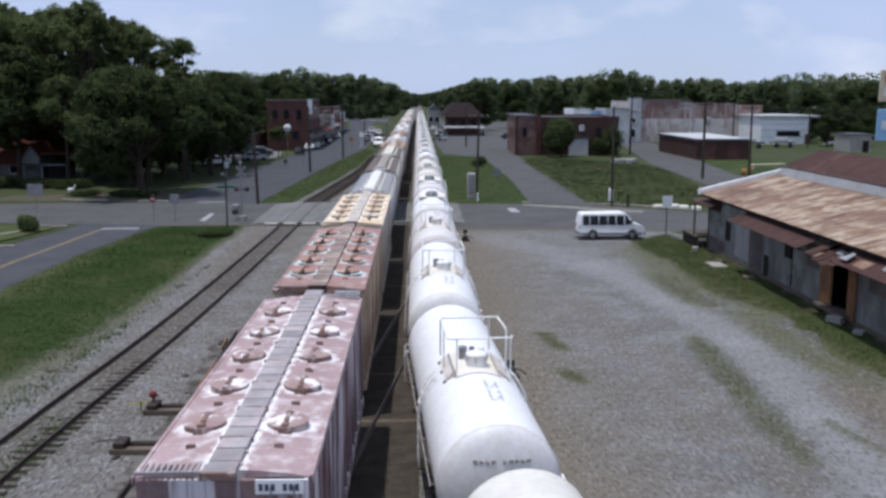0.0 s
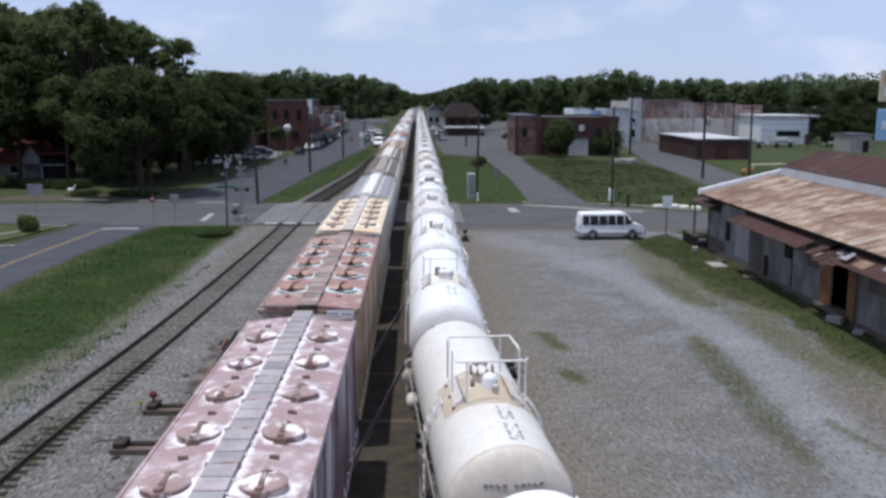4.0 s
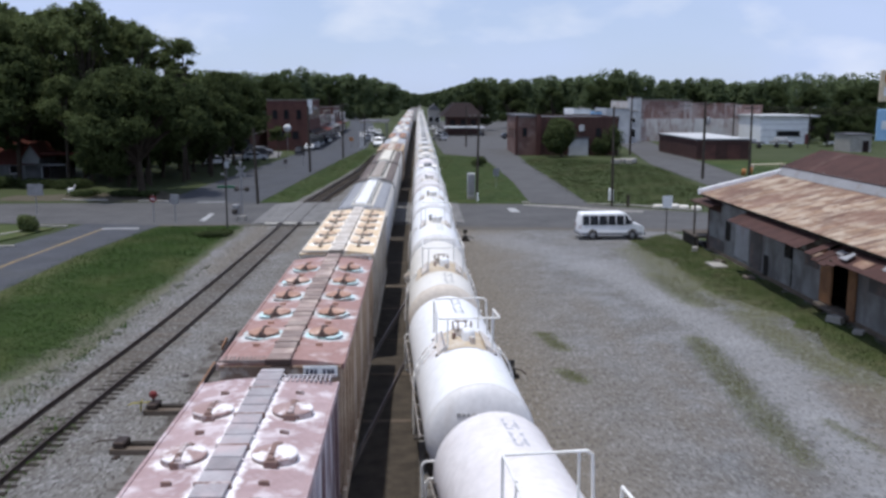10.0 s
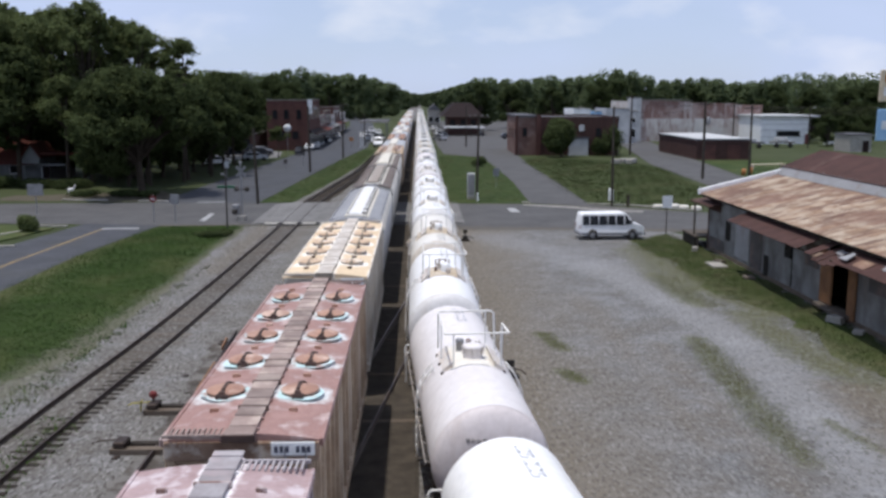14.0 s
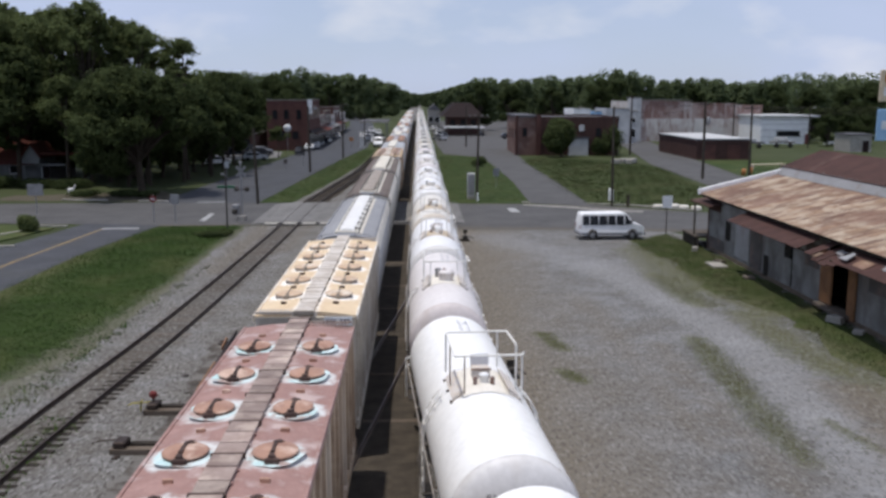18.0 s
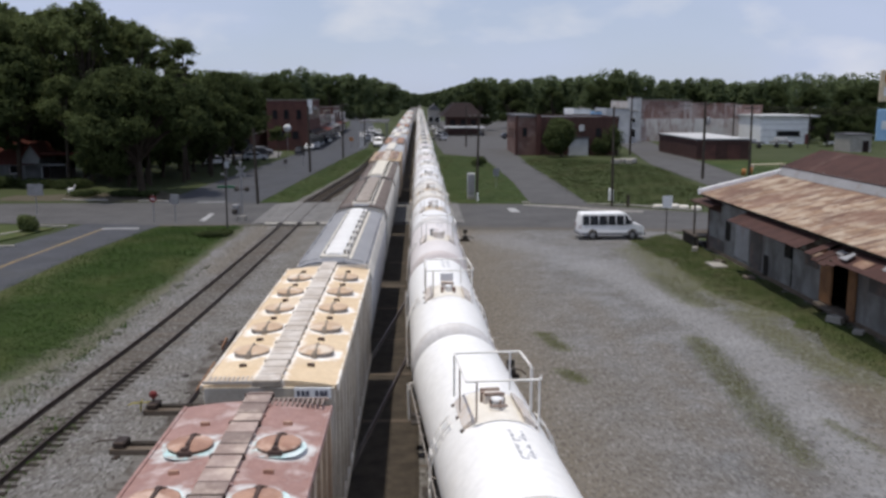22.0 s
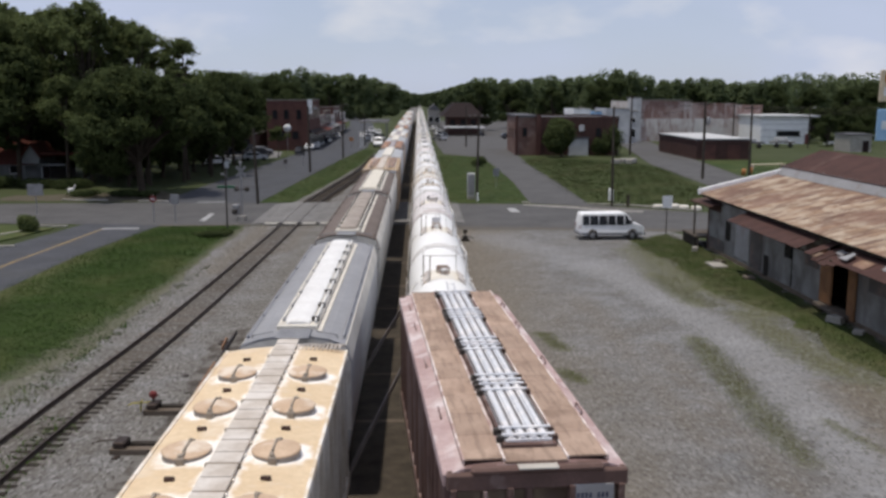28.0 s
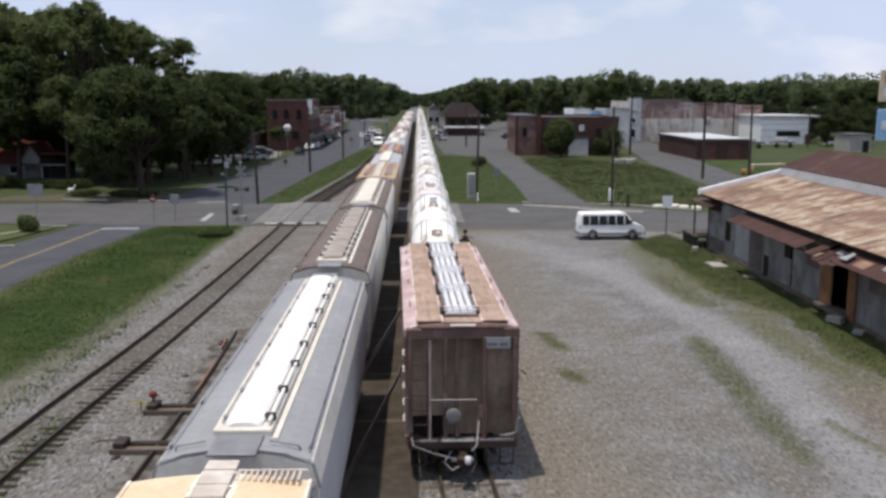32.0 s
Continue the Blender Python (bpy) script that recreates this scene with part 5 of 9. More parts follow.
        part("end_handrail", Shape().path([(-0.95, e + sy * 0.2, 2.52), (0.40, e + sy * 0.2, 2.52)], 0.028), "steel_grey", car)
        part("end_handrail", Shape().path([(-1.5, e + sy * 0.1, 1.45), (-1.45, e + sy * 0.35, 1.2), (-0.9, e + sy * 0.4, 1.0), (-0.3, e + sy * 0.42, 0.82)], 0.025), "steel_grey", car)
        part("corner_handle", Shape().path([(1.1, e + sy * 0.12, 1.4), (1.2, e + sy * 0.22, 1.42), (1.55, e + sy * 0.2, 1.5), (1.6, e + sy * 0.12, 2.0)], 0.025), "steel_grey", car)
        ladder(car, -1.25, e + sy * 0.12, 1.2, 4.3, "x", 0.45, "hatch_dark", step=0.45)
        part("ladder_rail", Shape().path([(-0.95, e + sy * 0.14, 1.2), (-0.95, e + sy * 0.14, 4.3)], 0.03), "ox_eave", car)
        part("brake_wheel", Shape().lathe([(0.0, -0.02), (0.19, -0.03), (0.23, 0.0), (0.19, 0.03), (0.0, 0.02)], 20, (-0.28, e + sy * 0.2, 2.05), "y"), "steel_grey", car, "round grey brake wheel")
        part("brake_housing", Shape().box(0.45, 0.72, e - 0.1, e + sy * 0.16 + 0.1, 1.9, 2.3, 0.03), "ox_end", car)
        part("uncoupling_lever", Shape().path([(0.25, e + sy * 0.3, 1.0), (0.4, e + sy * 0.34, 1.2), (0.45, e + sy * 0.3, 1.9)], 0.02), "white_pipe", car)
        coupler(car, e + sy * 0.1, sy)
        part("knuckle", Shape().lathe([(0.0, 0.0), (0.09, 0.0), (0.105, 0.06), (0.09, 0.2), (0.0, 0.22)], 12, (0.10, e + sy * 0.84, 0.84), "z"), "galv", car, "bright worn coupler knuckle")
        part("coupler_carrier", Shape().box(-0.34, 0.34, e + sy * 0.2 - 0.12, e + sy * 0.2 + 0.12, 0.66, 0.78, 0.02), "steel_grey", car)
        part("air_hose", Shape().path([(-0.35, e + sy * 0.2, 0.95), (-0.55, e + sy * 0.38, 0.70), (-0.32, e + sy * 0.5, 0.50), (-0.12, e + sy * 0.5, 0.62)], 0.03, 6), "steel_grey", car)
        for sx in (-1, 1):
            part("corner_grab", Shape().path([(sx * 1.55, e + sy * 0.08, 1.5), (sx * 1.62, e + sy * 0.2, 1.55), (sx * 1.62, e + sy * 0.2, 2.6), (sx * 1.55, e + sy * 0.08, 2.65)], 0.02), "steel_grey", car)
            part("corner_step", Shape().path([(sx * 1.5, e + sy * 0.05, 1.1), (sx * 1.5, e + sy * 0.08, 0.5), (sx * 1.1, e + sy * 0.08, 0.5), (sx * 1.1, e + sy * 0.05, 1.1)], 0.025), "black", car)
        wheelset(car, sy * (L - 1.75))
    for y in (-L * 0.5, 0, L * 0.5):
        part("hopper_bay", Shape().prism([(y - 1.9, 1.6), (y + 1.9, 1.6), (y + 0.5, 0.42), (y - 0.5, 0.42)], -1.3, 1.3, axis="x"), "ox_side", car)
    return car


def tank_car(label, length, paint, plat, style=0, text=True, R=1.40, plat_y=0.0, soft_text=False, text_side=-1, turned_back=False):
    """A tank car; length is that of the straight shell. Style sets the fittings on its top."""
    car = thing("tank_car", label, "tank car", "tank train")
    L, zc = length / 2, 4.05 - R
    top = zc + R
    part("shell", Shape().lathe([(R, -L), (R, -L * 0.33), (R, L * 0.33), (R, L)], 48, (0, 0, zc), "y"), paint, car)
    for sy in (-1, 1):
        prof = [(R * math.cos(radians(a)), sy * (L + 0.50 * math.sin(radians(a)))) for a in range(0, 91, 10)]
        part("tank_head", Shape().lathe(prof, 48, (0, 0, zc), "y"), HEADS.get(paint, "head_shade_grey"), car, "rounded weathered tank head, shaded in its colour")
        part("seam", Shape().lathe([(R + 0.001, sy * L - 0.03), (R + 0.012, sy * L - 0.02), (R + 0.012, sy * L + 0.02), (R + 0.001, sy * L + 0.03)], 48, (0, 0, zc), "y"), paint, car)
        part("draft_sill", Shape().box(-0.35, 0.35, min(sy * (L - 2.6), sy * (L + 0.55)), max(sy * (L - 2.6), sy * (L + 0.55)), 0.75, 1.12, 0.03), "black", car)
        part("end_platform", Shape().box(-1.45, 1.45, min(sy * (L + 0.25), sy * (L + 0.72)), max(sy * (L + 0.25), sy * (L + 0.72)), 1.13, 1.18, 0.01), "black", car)
        e = sy * (L + 0.62)
        part("end_handrail", Shape().path([(-1.5, e, 1.15), (-1.52, e, 2.15), (-1.45, e, 2.25), (-0.5, e, 2.25), (-0.45, e, 2.2), (-0.45, e, 1.9)], 0.032), "white_pipe", car)
        part("end_handrail", Shape().path([(1.5, e, 1.15), (1.52, e, 2.15), (1.45, e, 2.25), (0.5, e, 2.25), (0.45, e, 1.9)], 0.032), "white_pipe", car)
        part("saddle", Shape().prism([(-1.25, 1.0), (1.25, 1.0), (1.3, 1.9), (0.7, 1.45), (-0.7, 1.45), (-1.3, 1.9)], sy * (L - 1.35) - 0.2, sy * (L - 1.35) + 0.2), "black", car)
        coupler(car, sy * (L + 0.4), sy)
        wheelset(car, sy * (L - 1.25))
        if text:
            ink = Shape()
            for k in range(10):
                if k == 4:
                    continue
                x = -0.62 + k * 0.13
                y = L + 0.50 * math.sqrt(max(0.0, 1 - ((3.33 - zc) ** 2 + x * x) / R / R))
                ink.box(x, x + 0.03, sy * y - 0.035, sy * y + 0.035, 3.30, 3.385)
                ink.box(x + 0.05, x + 0.08, sy * y - 0.035, sy * y + 0.035, 3.30 + 0.025 * (k % 2), 3.385 - 0.02 * (k % 3))
            tagged(part("stencil", ink, "ink_head", car, "faded stencilled bars on the head"), kind="stuff")
    for sx in (-1, 1):
        # side safety rail with stanchions
        part("safety_rail", Shape().path([(sx * (R + 0.13), -L + 0.1, zc - 0.05), (sx * (R + 0.13), L - 0.1, zc - 0.05)], 0.02), "hatch_grey", car)
        for k in range(9):
            y = -L + 0.3 + k * (2 * L - 0.6) / 8
            part("stanchion", Shape().path([(sx * (R - 0.02), y, zc - 0.12), (sx * (R + 0.13), y, zc - 0.05)], 0.02), "hatch_grey", car)
            if sx > 0:
                part("rail_marker", Shape().box(sx * (R + 0.13) - 0.03, sx * (R + 0.13) + 0.03, y - 0.14, y + 0.14, zc - 0.09, zc - 0.01, 0.008), "white_pipe", car, "short white marker sleeve")
        part("running_board", Shape().box(min(sx * 1.2, sx * 1.52), max(sx * 1.2, sx * 1.52), -1.3, 1.3, 1.12, 1.17), "black", car)
        # ladder bowed over the shell, with hooped grab rails at its head
        lad = Shape()
        for dy in (-0.24, 0.24):
            pts = [(sx * (R + 0.1), plat_y + dy, 1.15), (sx * (R + 0.1), plat_y + dy, zc)]
            pts += [(sx * (R + 0.1) * math.cos(radians(a)), plat_y + dy, zc + (R + 0.1) * math.sin(radians(a))) for a in (12, 24, 36, 46)]
            lad.path(pts, 0.022)
        for k in range(9):
            a = max(0, (k - 4)) * 11
            p = (sx * (R + 0.1) * math.cos(radians(a)), 0, (1.35 + k * 0.28) if a == 0 else zc + (R + 0.1) * math.sin(radians(a)))
            lad.tube((p[0], plat_y - 0.24, p[2]), (p[0], plat_y + 0.24, p[2]), 0.018, 5)
        part("ladder", lad, "white_pipe", car)
    if style == 1 and not turned_back:
        w_ = part("brake_wheel", Shape().lathe([(0.0, -0.03), (0.24, -0.04), (0.29, 0.0), (0.24, 0.04), (0.0, 0.03)], 20, (-1.42, L + 0.25, 2.15), "y"), "board_pale", car, "pale round brake wheel")
        part("brake_shaft", Shape().tube((-1.42, L + 0.25, 1.1), (-1.42, L + 0.25, 2.15), 0.03, 8), "rust_shade_pipe", w_)
        part("brake_cylinder", Shape().lathe([(0.0, -0.3), (0.20, -0.3), (0.20, 0.3), (0.0, 0.3)], 16, (-1.40, L - 0.35, 1.55), "y"), "board_pale", car)
    # sloped side boards and their feet beside the fittings
    hw, hl = 0.80, 0.86
    for sx in (-1, 1):
        p = Shape().prism([(sx * 0.58, top + 0.02), (sx * 0.84, top - 0.20), (sx * 0.82, top - 0.23), (sx * 0.56, top - 0.01)], plat_y - hl, plat_y + hl)
        part("platform_board", p, "board_pale", car)
        for y_ in (plat_y - hl - 0.03, plat_y - 0.02, plat_y + hl - 0.02):
            part("platform_bracket", Shape().prism([(sx * 0.55, top - 0.02), (sx * 0.82, top - 0.22), (sx * 0.84, zc + R * 0.79), (sx * 0.60, zc + R * 0.89)], y_, y_ + 0.05), "board_pale", car)
            part("bracket_foot", Shape().box(sx * 0.84 - 0.05, sx * 0.84 + 0.05, y_ - 0.03, y_ + 0.08, zc + R * 0.77, zc + R * 0.82, 0.01), "hatch_dark", car)
    # railing, in two makes: near side turned back at the ladder, or far side turned forward
    zt, yf, yn = top + 0.97, plat_y + hl + 0.22, plat_y - hl - 0.22
    xr = hw + (0.14 if turned_back else 0.07)
    far_end = [(hw - 0.08, yf, zt), (hw + 0.02, yf, zt - 0.08), (hw + 0.06, yf, top - 0.2)] if turned_back else [(hw + 0.02, yf, zt), (hw + 0.14, yf - 0.72, zt - 0.14), (hw + 0.16, yf - 0.76, zt - 0.22), (hw + 0.15, yf - 0.76, top - 0.4)]
    part("guard_rail", Shape().path([(-hw, yf, top - 0.12), (-hw, yf, zt - 0.05), (-hw + 0.05, yf, zt)] + far_end, 0.03), "white_pipe", car)
    part("guard_post", Shape().path([(hw * 0.72, yf, top), (hw * 0.72, yf, zt)], 0.024), "white_pipe", car)
    zn = zt - (0.10 if turned_back else 0.03)
    part("guard_rail", Shape().path([(-hw, yf, zt), (-hw, yn, zn)], 0.026), "white_pipe", car)
    if turned_back:
        near_end = [(xr - 0.06, yn, zn), (xr, yn + 0.06, zn), (hw + 0.04, yn + 0.62, zt), (hw + 0.02, yn + 0.66, top - 0.22)]
    else:
        near_end = [(xr, yn, zn), (xr + 0.02, yn + 0.02, zn + 0.07)]
    part("guard_rail", Shape().path([(-hw, yn, zn)] + near_end, 0.03), "white_pipe", car)
    # left posts of these cars take a brown that paints them as shadowed
    post_m = "rust_shade_pipe" if style >= 2 else "white_pipe"
    for x_, y_, z_, m_ in ((-hw, plat_y, top - 0.12, post_m), (-hw * 0.70, yn, top, post_m), (hw * 0.9 if turned_back else hw + 0.05, yn, top - 0.05 if turned_back else top - 0.3, "white_pipe")):
        part("guard_post", Shape().path([(x_, y_, z_), (x_, y_, zt if y_ == plat_y else zn)], 0.022), m_, car)
    # clay spilled between the boards, and drips down the shell
    def on_shell(a, y_, lift=0.006):
        return ((R + lift) * math.cos(radians(a)), y_, zc + (R + lift) * math.sin(radians(a)))
    half = 4.6 if style == 1 and not turned_back else 2.6
    rim = random.Random(int(length * 10) + style)
    spill, vs, n = Shape(), [], 14
    for k in range(n + 1):
        u = -1 + 2 * k / n
        h = hl + 0.10 + (0.35 if half > 4 else 0.10) * (1 - u * u) + rim.uniform(-0.05, 0.05)
        vs += [on_shell(90 + u * half * 11, plat_y + s_ * h) for s_ in (-1, 1)]
    spill.add(vs, [(2 * k, 2 * k + 1, 2 * k + 3, 2 * k + 2) for k in range(n)], True)
    part("clay_spill", spill, plat, car)
    for sx in (-1, 1):
        for dy, w_, a1 in ((-0.62, 0.05, 48), (-0.25, 0.07, 62), (0.15, 0.04, 55), (0.55, 0.06, 66)):
            d_ = Shape()
            rows_ = [36 + (a1 - 36) * k / 6 for k in range(7)]
            vs = []
            for k, a in enumerate(rows_):
                w = w_ * (1 - 0.75 * k / 6)
                vs += [on_shell(90 - sx * a, plat_y + dy - w, 0.004), on_shell(90 - sx * a, plat_y + dy + w, 0.004)]
            part("rust_drip", d_.add(vs, [(2 * k, 2 * k + 1, 2 * k + 3, 2 * k + 2) for k in range(6)], True), "rust_drip" if style == 1 else paint, car)
    def drum(name, r, h, x_, y_, m_, sides=20, parent=None):
        return part(name, Shape().lathe([(r * 0.92, -0.04), (r * 0.92, h * 0.7), (r, h * 0.72), (r, h * 0.9), (r * 0.5, h), (0.0, h)], sides, (x_, y_, top), "z"), m_, parent or car)
    def bolts(d, x_, y_, r, count, h, m_):
        for k in range(count):
            a = k * 6.283 / count + 0.3
            part("eye_bolt", Shape().tube((x_ + r * math.cos(a), y_ + r * math.sin(a), top + h - 0.10), (x_ + r * math.cos(a), y_ + r * math.sin(a), top + h + 0.10), 0.03, 6), m_, d)
    if style == 0:
        d = drum("manway", 0.30, 0.36, 0.06, plat_y - 0.28, paint, 24)
        bolts(d, 0.06, plat_y - 0.28, 0.31, 6, 0.22, "board_pale")
        drum("valve", 0.12, 0.34, -0.24, plat_y + 0.42, "steel_grey", 14)
        drum("valve", 0.08, 0.30, 0.02, plat_y + 0.5, "clamp_brown", 12)
        drum("valve", 0.09, 0.28, 0.28, plat_y + 0.45, paint, 12)
    elif style == 1:
        d = drum("manway", 0.27, 0.30, 0.0, plat_y + 0.42, paint, 24)
        bolts(d, 0.0, plat_y + 0.42, 0.30, 8, 0.28, "rust_shade_pipe")
        part("hold_down_bar", Shape().box(-0.20, 0.20, plat_y + 0.68, plat_y + 0.72, top + 0.32, top + 0.37, 0.01), "rust_shade_pipe", d)
        part("valve_dome", Shape().lathe([(0.20, -0.04), (0.20, 0.24), (0.17, 0.32), (0.09, 0.37), (0.0, 0.38)], 20, (0.12, plat_y - 0.22, top), "z"), "white", car)
        drum("vent_valve", 0.085, 0.22, 0.20, plat_y - 0.62, "board_pale", 12)
        drum("vent_valve", 0.06, 0.16, -0.28, plat_y + 0.02, "clamp_brown", 10)
    elif style == 2:
        b = part("valve_box", Shape().box(-0.22, 0.24, plat_y + 0.05, plat_y + 0.42, top - 0.05, top + 0.26, 0.02), "board_pale", car)
        part("box_lid", Shape().box(-0.23, 0.25, plat_y + 0.40, plat_y + 0.45, top + 0.24, top + 0.56, 0.015), "galv", b, "raised grey lid")
        part("box_rim", Shape().box(-0.24, 0.26, plat_y + 0.03, plat_y + 0.08, top + 0.22, top + 0.28, 0.01), "rust_shade_pipe", b, "rusty rim")
        drum("valve", 0.13, 0.24, 0.04, plat_y - 0.22, "white", 16)
        for x_ in (-0.20, 0.24):
            drum("valve", 0.06, 0.18, x_, plat_y - 0.36, "clamp_brown", 10)
    else:
        b = part("valve_box", Shape().box(-0.22, 0.26, plat_y + 0.10, plat_y + 0.5, top - 0.05, top + 0.20, 0.02), "board_pale", car)
        for y_, x0, x1 in ((plat_y + 0.48, -0.26, 0.22), (plat_y + 0.12, -0.20, 0.28)):
            part("box_rim", Shape().box(x0, x1, y_ - 0.03, y_ + 0.03, top + 0.18, top + 0.27, 0.015), "rust_shade_pipe", b, "rusty rim bar")
        d = drum("valve", 0.15, 0.26, 0.05, plat_y - 0.2, "white", 18)
        bolts(d, 0.05, plat_y - 0.2, 0.17, 4, 0.14, "rust_shade_pipe")
        part("hold_down_bar", Shape().box(-0.16, 0.26, plat_y - 0.42, plat_y - 0.38, top + 0.08, top + 0.15, 0.01), "rust_shade_pipe", d)
        drum("valve", 0.06, 0.26, -0.22, plat_y + 0.3, "rust_shade_pipe", 10)
    if text:
        ink = Shape()
        y = plat_y - hl - 0.75 if text_side < 0 else L - 0.45
        for k in range(10):
            yk = y - k * 0.21 if not soft_text else y - k * 0.16
            if k == 4 or yk < -L + 0.3 or abs(yk - plat_y) < hl + 0.4:
                continue
            zz = lambda x: zc + math.sqrt((R + 0.004) ** 2 - x * x)
            for y_, d_, a, c in ((yk, 0.055, 0.04, 0.38), (yk - 0.10, 0.055, 0.06 if k % 2 else 0.2, 0.36 if k % 3 else 0.22), (yk - 0.055, 0.045, 0.31 if k % 2 else 0.06, 0.36 if k % 2 else 0.11)):
                ink.add([(a, y_, zz(a)), (c, y_, zz(c)), (c, y_ - d_, zz(c)), (a, y_ - d_, zz(a))], [(0, 1, 2, 3)])
        tagged(part("stencil", ink, "ink_soft" if soft_text else "ink", car, "stencilled bars along the tank top"), kind="stuff")
    return car


# right train: centre on the line at the start, and the way it goes
tanks = []
spec = [(24.9, 11.6, "tank_white", "platform_pale", 0, True, True, "white tank car with a pale platform and worn lettering"),
        (11.4, 10.5, "tank_cream", "platform_tan", 1, True, False, "cream-white tank car with a clay-stained platform"),
        (-1.05, 10.0, "tank_white", "platform_tan", 1, True, False, "white tank car with dark stencilling and a tan-stained platform"),
        (-13.3, 10.2, "tank_pink", "platform_pale", 0, True, True, "pinkish-white tank car with a pale platform"),
        (-26.3, 11.7, "tank_bright", "platform_pale", 2, True, True, "bright white tank car with an open valve box"),
        (-39.3, 11.3, "tank_bright", "platform_pale", 3, True, True, "bright white tank car with a cream-stained platform")]
for k, (yc, ln, paint, plat, st, tx, soft_t, lab) in enumerate(spec):
    tanks.append((tank_car(lab, ln, paint, plat, st, tx, soft_text=soft_t, plat_y=(-1.0, -1.3, -0.7, -0.8, -0.9, -0.75)[k], text_side=(-1, -1, 1, 1, 1, -1)[k], turned_back=k in (2, 3)), yc))
def far_tank(label, length, paint, plat, R=1.40):
    """A plainer tank car for the long head of the train."""
    car = thing("tank_car", label, "tank car", "tank train")
    L, zc = length / 2, 4.05 - R
    top = zc + R
    part("shell", Shape().lathe([(R, -L), (R, L)], 32, (0, 0, zc), "y"), paint, car)
    for sy in (-1, 1):
        part("tank_head", Shape().lathe([(R * math.cos(radians(a)), sy * (L + 0.50 * math.sin(radians(a)))) for a in range(0, 91, 15)], 32, (0, 0, zc), "y"), HEADS.get(paint, "head_shade_grey"), car)
        part("guard_rail", Shape().path([(-0.98, 0.3 + sy * 1.2, top), (-0.98, 0.3 + sy * 1.2, top + 1), (0.98, 0.3 + sy * 1.2, top + 1), (1.08, 0.3 + sy * 1.2, top - 0.1)], 0.04, 5), "white_pipe", car)
        part("platform_board", Shape().box(min(sy * 0.42, sy * 0.98), max(sy * 0.42, sy * 0.98), -0.9, 1.5, top - 0.02, top + 0.05), plat, car)
        part("bogie", Shape().box(-1.1, 1.1, sy * (L - 1.2) - 1.3, sy * (L - 1.2) + 1.3, 0.2, 0.95, 0.1), "black", car)
        part("end_platform", Shape().box(-1.45, 1.45, sy * (L + 0.45) - 0.3, sy * (L + 0.45) + 0.3, 0.8, 1.18, 0.02), "black", car)
        part("ladder", Shape().path([(sy * (R + 0.1), 0.1, 1.2), (sy * (R + 0.1), 0.1, zc), (sy * 1.05, 0.1, top - 0.3)], 0.05, 5), "white_pipe", car)
    part("coupler", Shape().box(-0.15, 0.15, -L - 0.95, L + 0.95, 0.75, 1.0), "black", car)
    part("manway", Shape().lathe([(0.42, 0), (0.42, 0.3), (0.2, 0.38), (0.0, 0.38)], 16, (0, 0.1, top), "z"), "steel_grey", car)
    return car


for yc in (38.6, 52.0):
    tanks.append((copy_thing(tanks[0 if yc < 40 else 3][0], pose(0, yc, 0)), yc))
far_kinds = [far_tank("white tank car far up the train", 11.0, "tank_white", "platform_pale"), far_tank("pinkish-white tank car far up the train", 11.0, "tank_pink", "platform_pale"),
             far_tank("cream-white tank car far up the train", 11.0, "tank_cream", "platform_tan")]
y = 65.4
for k in range(25):
    car = far_kinds[k] if k < 3 else copy_thing(far_kinds[(0, 1, 0, 2, 0, 1, 2)[k % 7]], pose(0, y, 0))
    tanks.append((car, y))
    y += 13.35
last_car = end_hopper(14.35)
tanks.append((last_car, -53.95))

hoppers = [
    (hatch_hopper("dusty pink hatch-roofed hopper car streaked with white clay", 14.1, "pink_roof", "pink_side", "pink_hatch", "clay_ring", "walk_grate", rw=0, hatch_side="clamp_brown"), 22.15),
    (hatch_hopper("brown hopper car with copper hatches ringed in pale teal", 14.6, "copper_roof", "copper_side", "copper_hatch", "teal_ring", "walk_brown", sign=False, rw=0.60, bar=0.036, clamp_m="hatch_dark", hr=0.425), 37.95),
    (hatch_hopper("cream-roofed hopper car with ten round hatches", 14.25, "cream_roof", "cream_side", "cream_hatch", "clay_ring_cream", "walk_cream", hatch_side="hatch_grey", rw=0, clamp_m="clamp_weathered", bar=0.02, hr=0.455), 53.8),
    (trough_hopper("grey hopper car with a long white roof hatch", 16.5, "grey_roof", "cream_eave", "grey_side", "white_trough", 4, 0.38), 70.4),
    (trough_hopper("umber-roofed hopper car with taupe hatch panels in cream frames", 18.1, "umber_roof", "cream_eave", "cream_wall", "taupe_cover", 4, 0.42), 89.8),
    (trough_hopper("umber-roofed hopper car with a cream roof hatch", 17.2, "umber_roof", "cream_eave", "cream_wall", "cream_cover", 4, 0.52), 109.0),
    (hatch_hopper("tan-roofed hopper car with round hatches", 15.6, "tan_roof", "copper_side", "copper_hatch", "clay_ring", "walk_cream", sign=False, hatch_side="hatch_grey", clamp_m="cream_hatch"), 127.0),
]
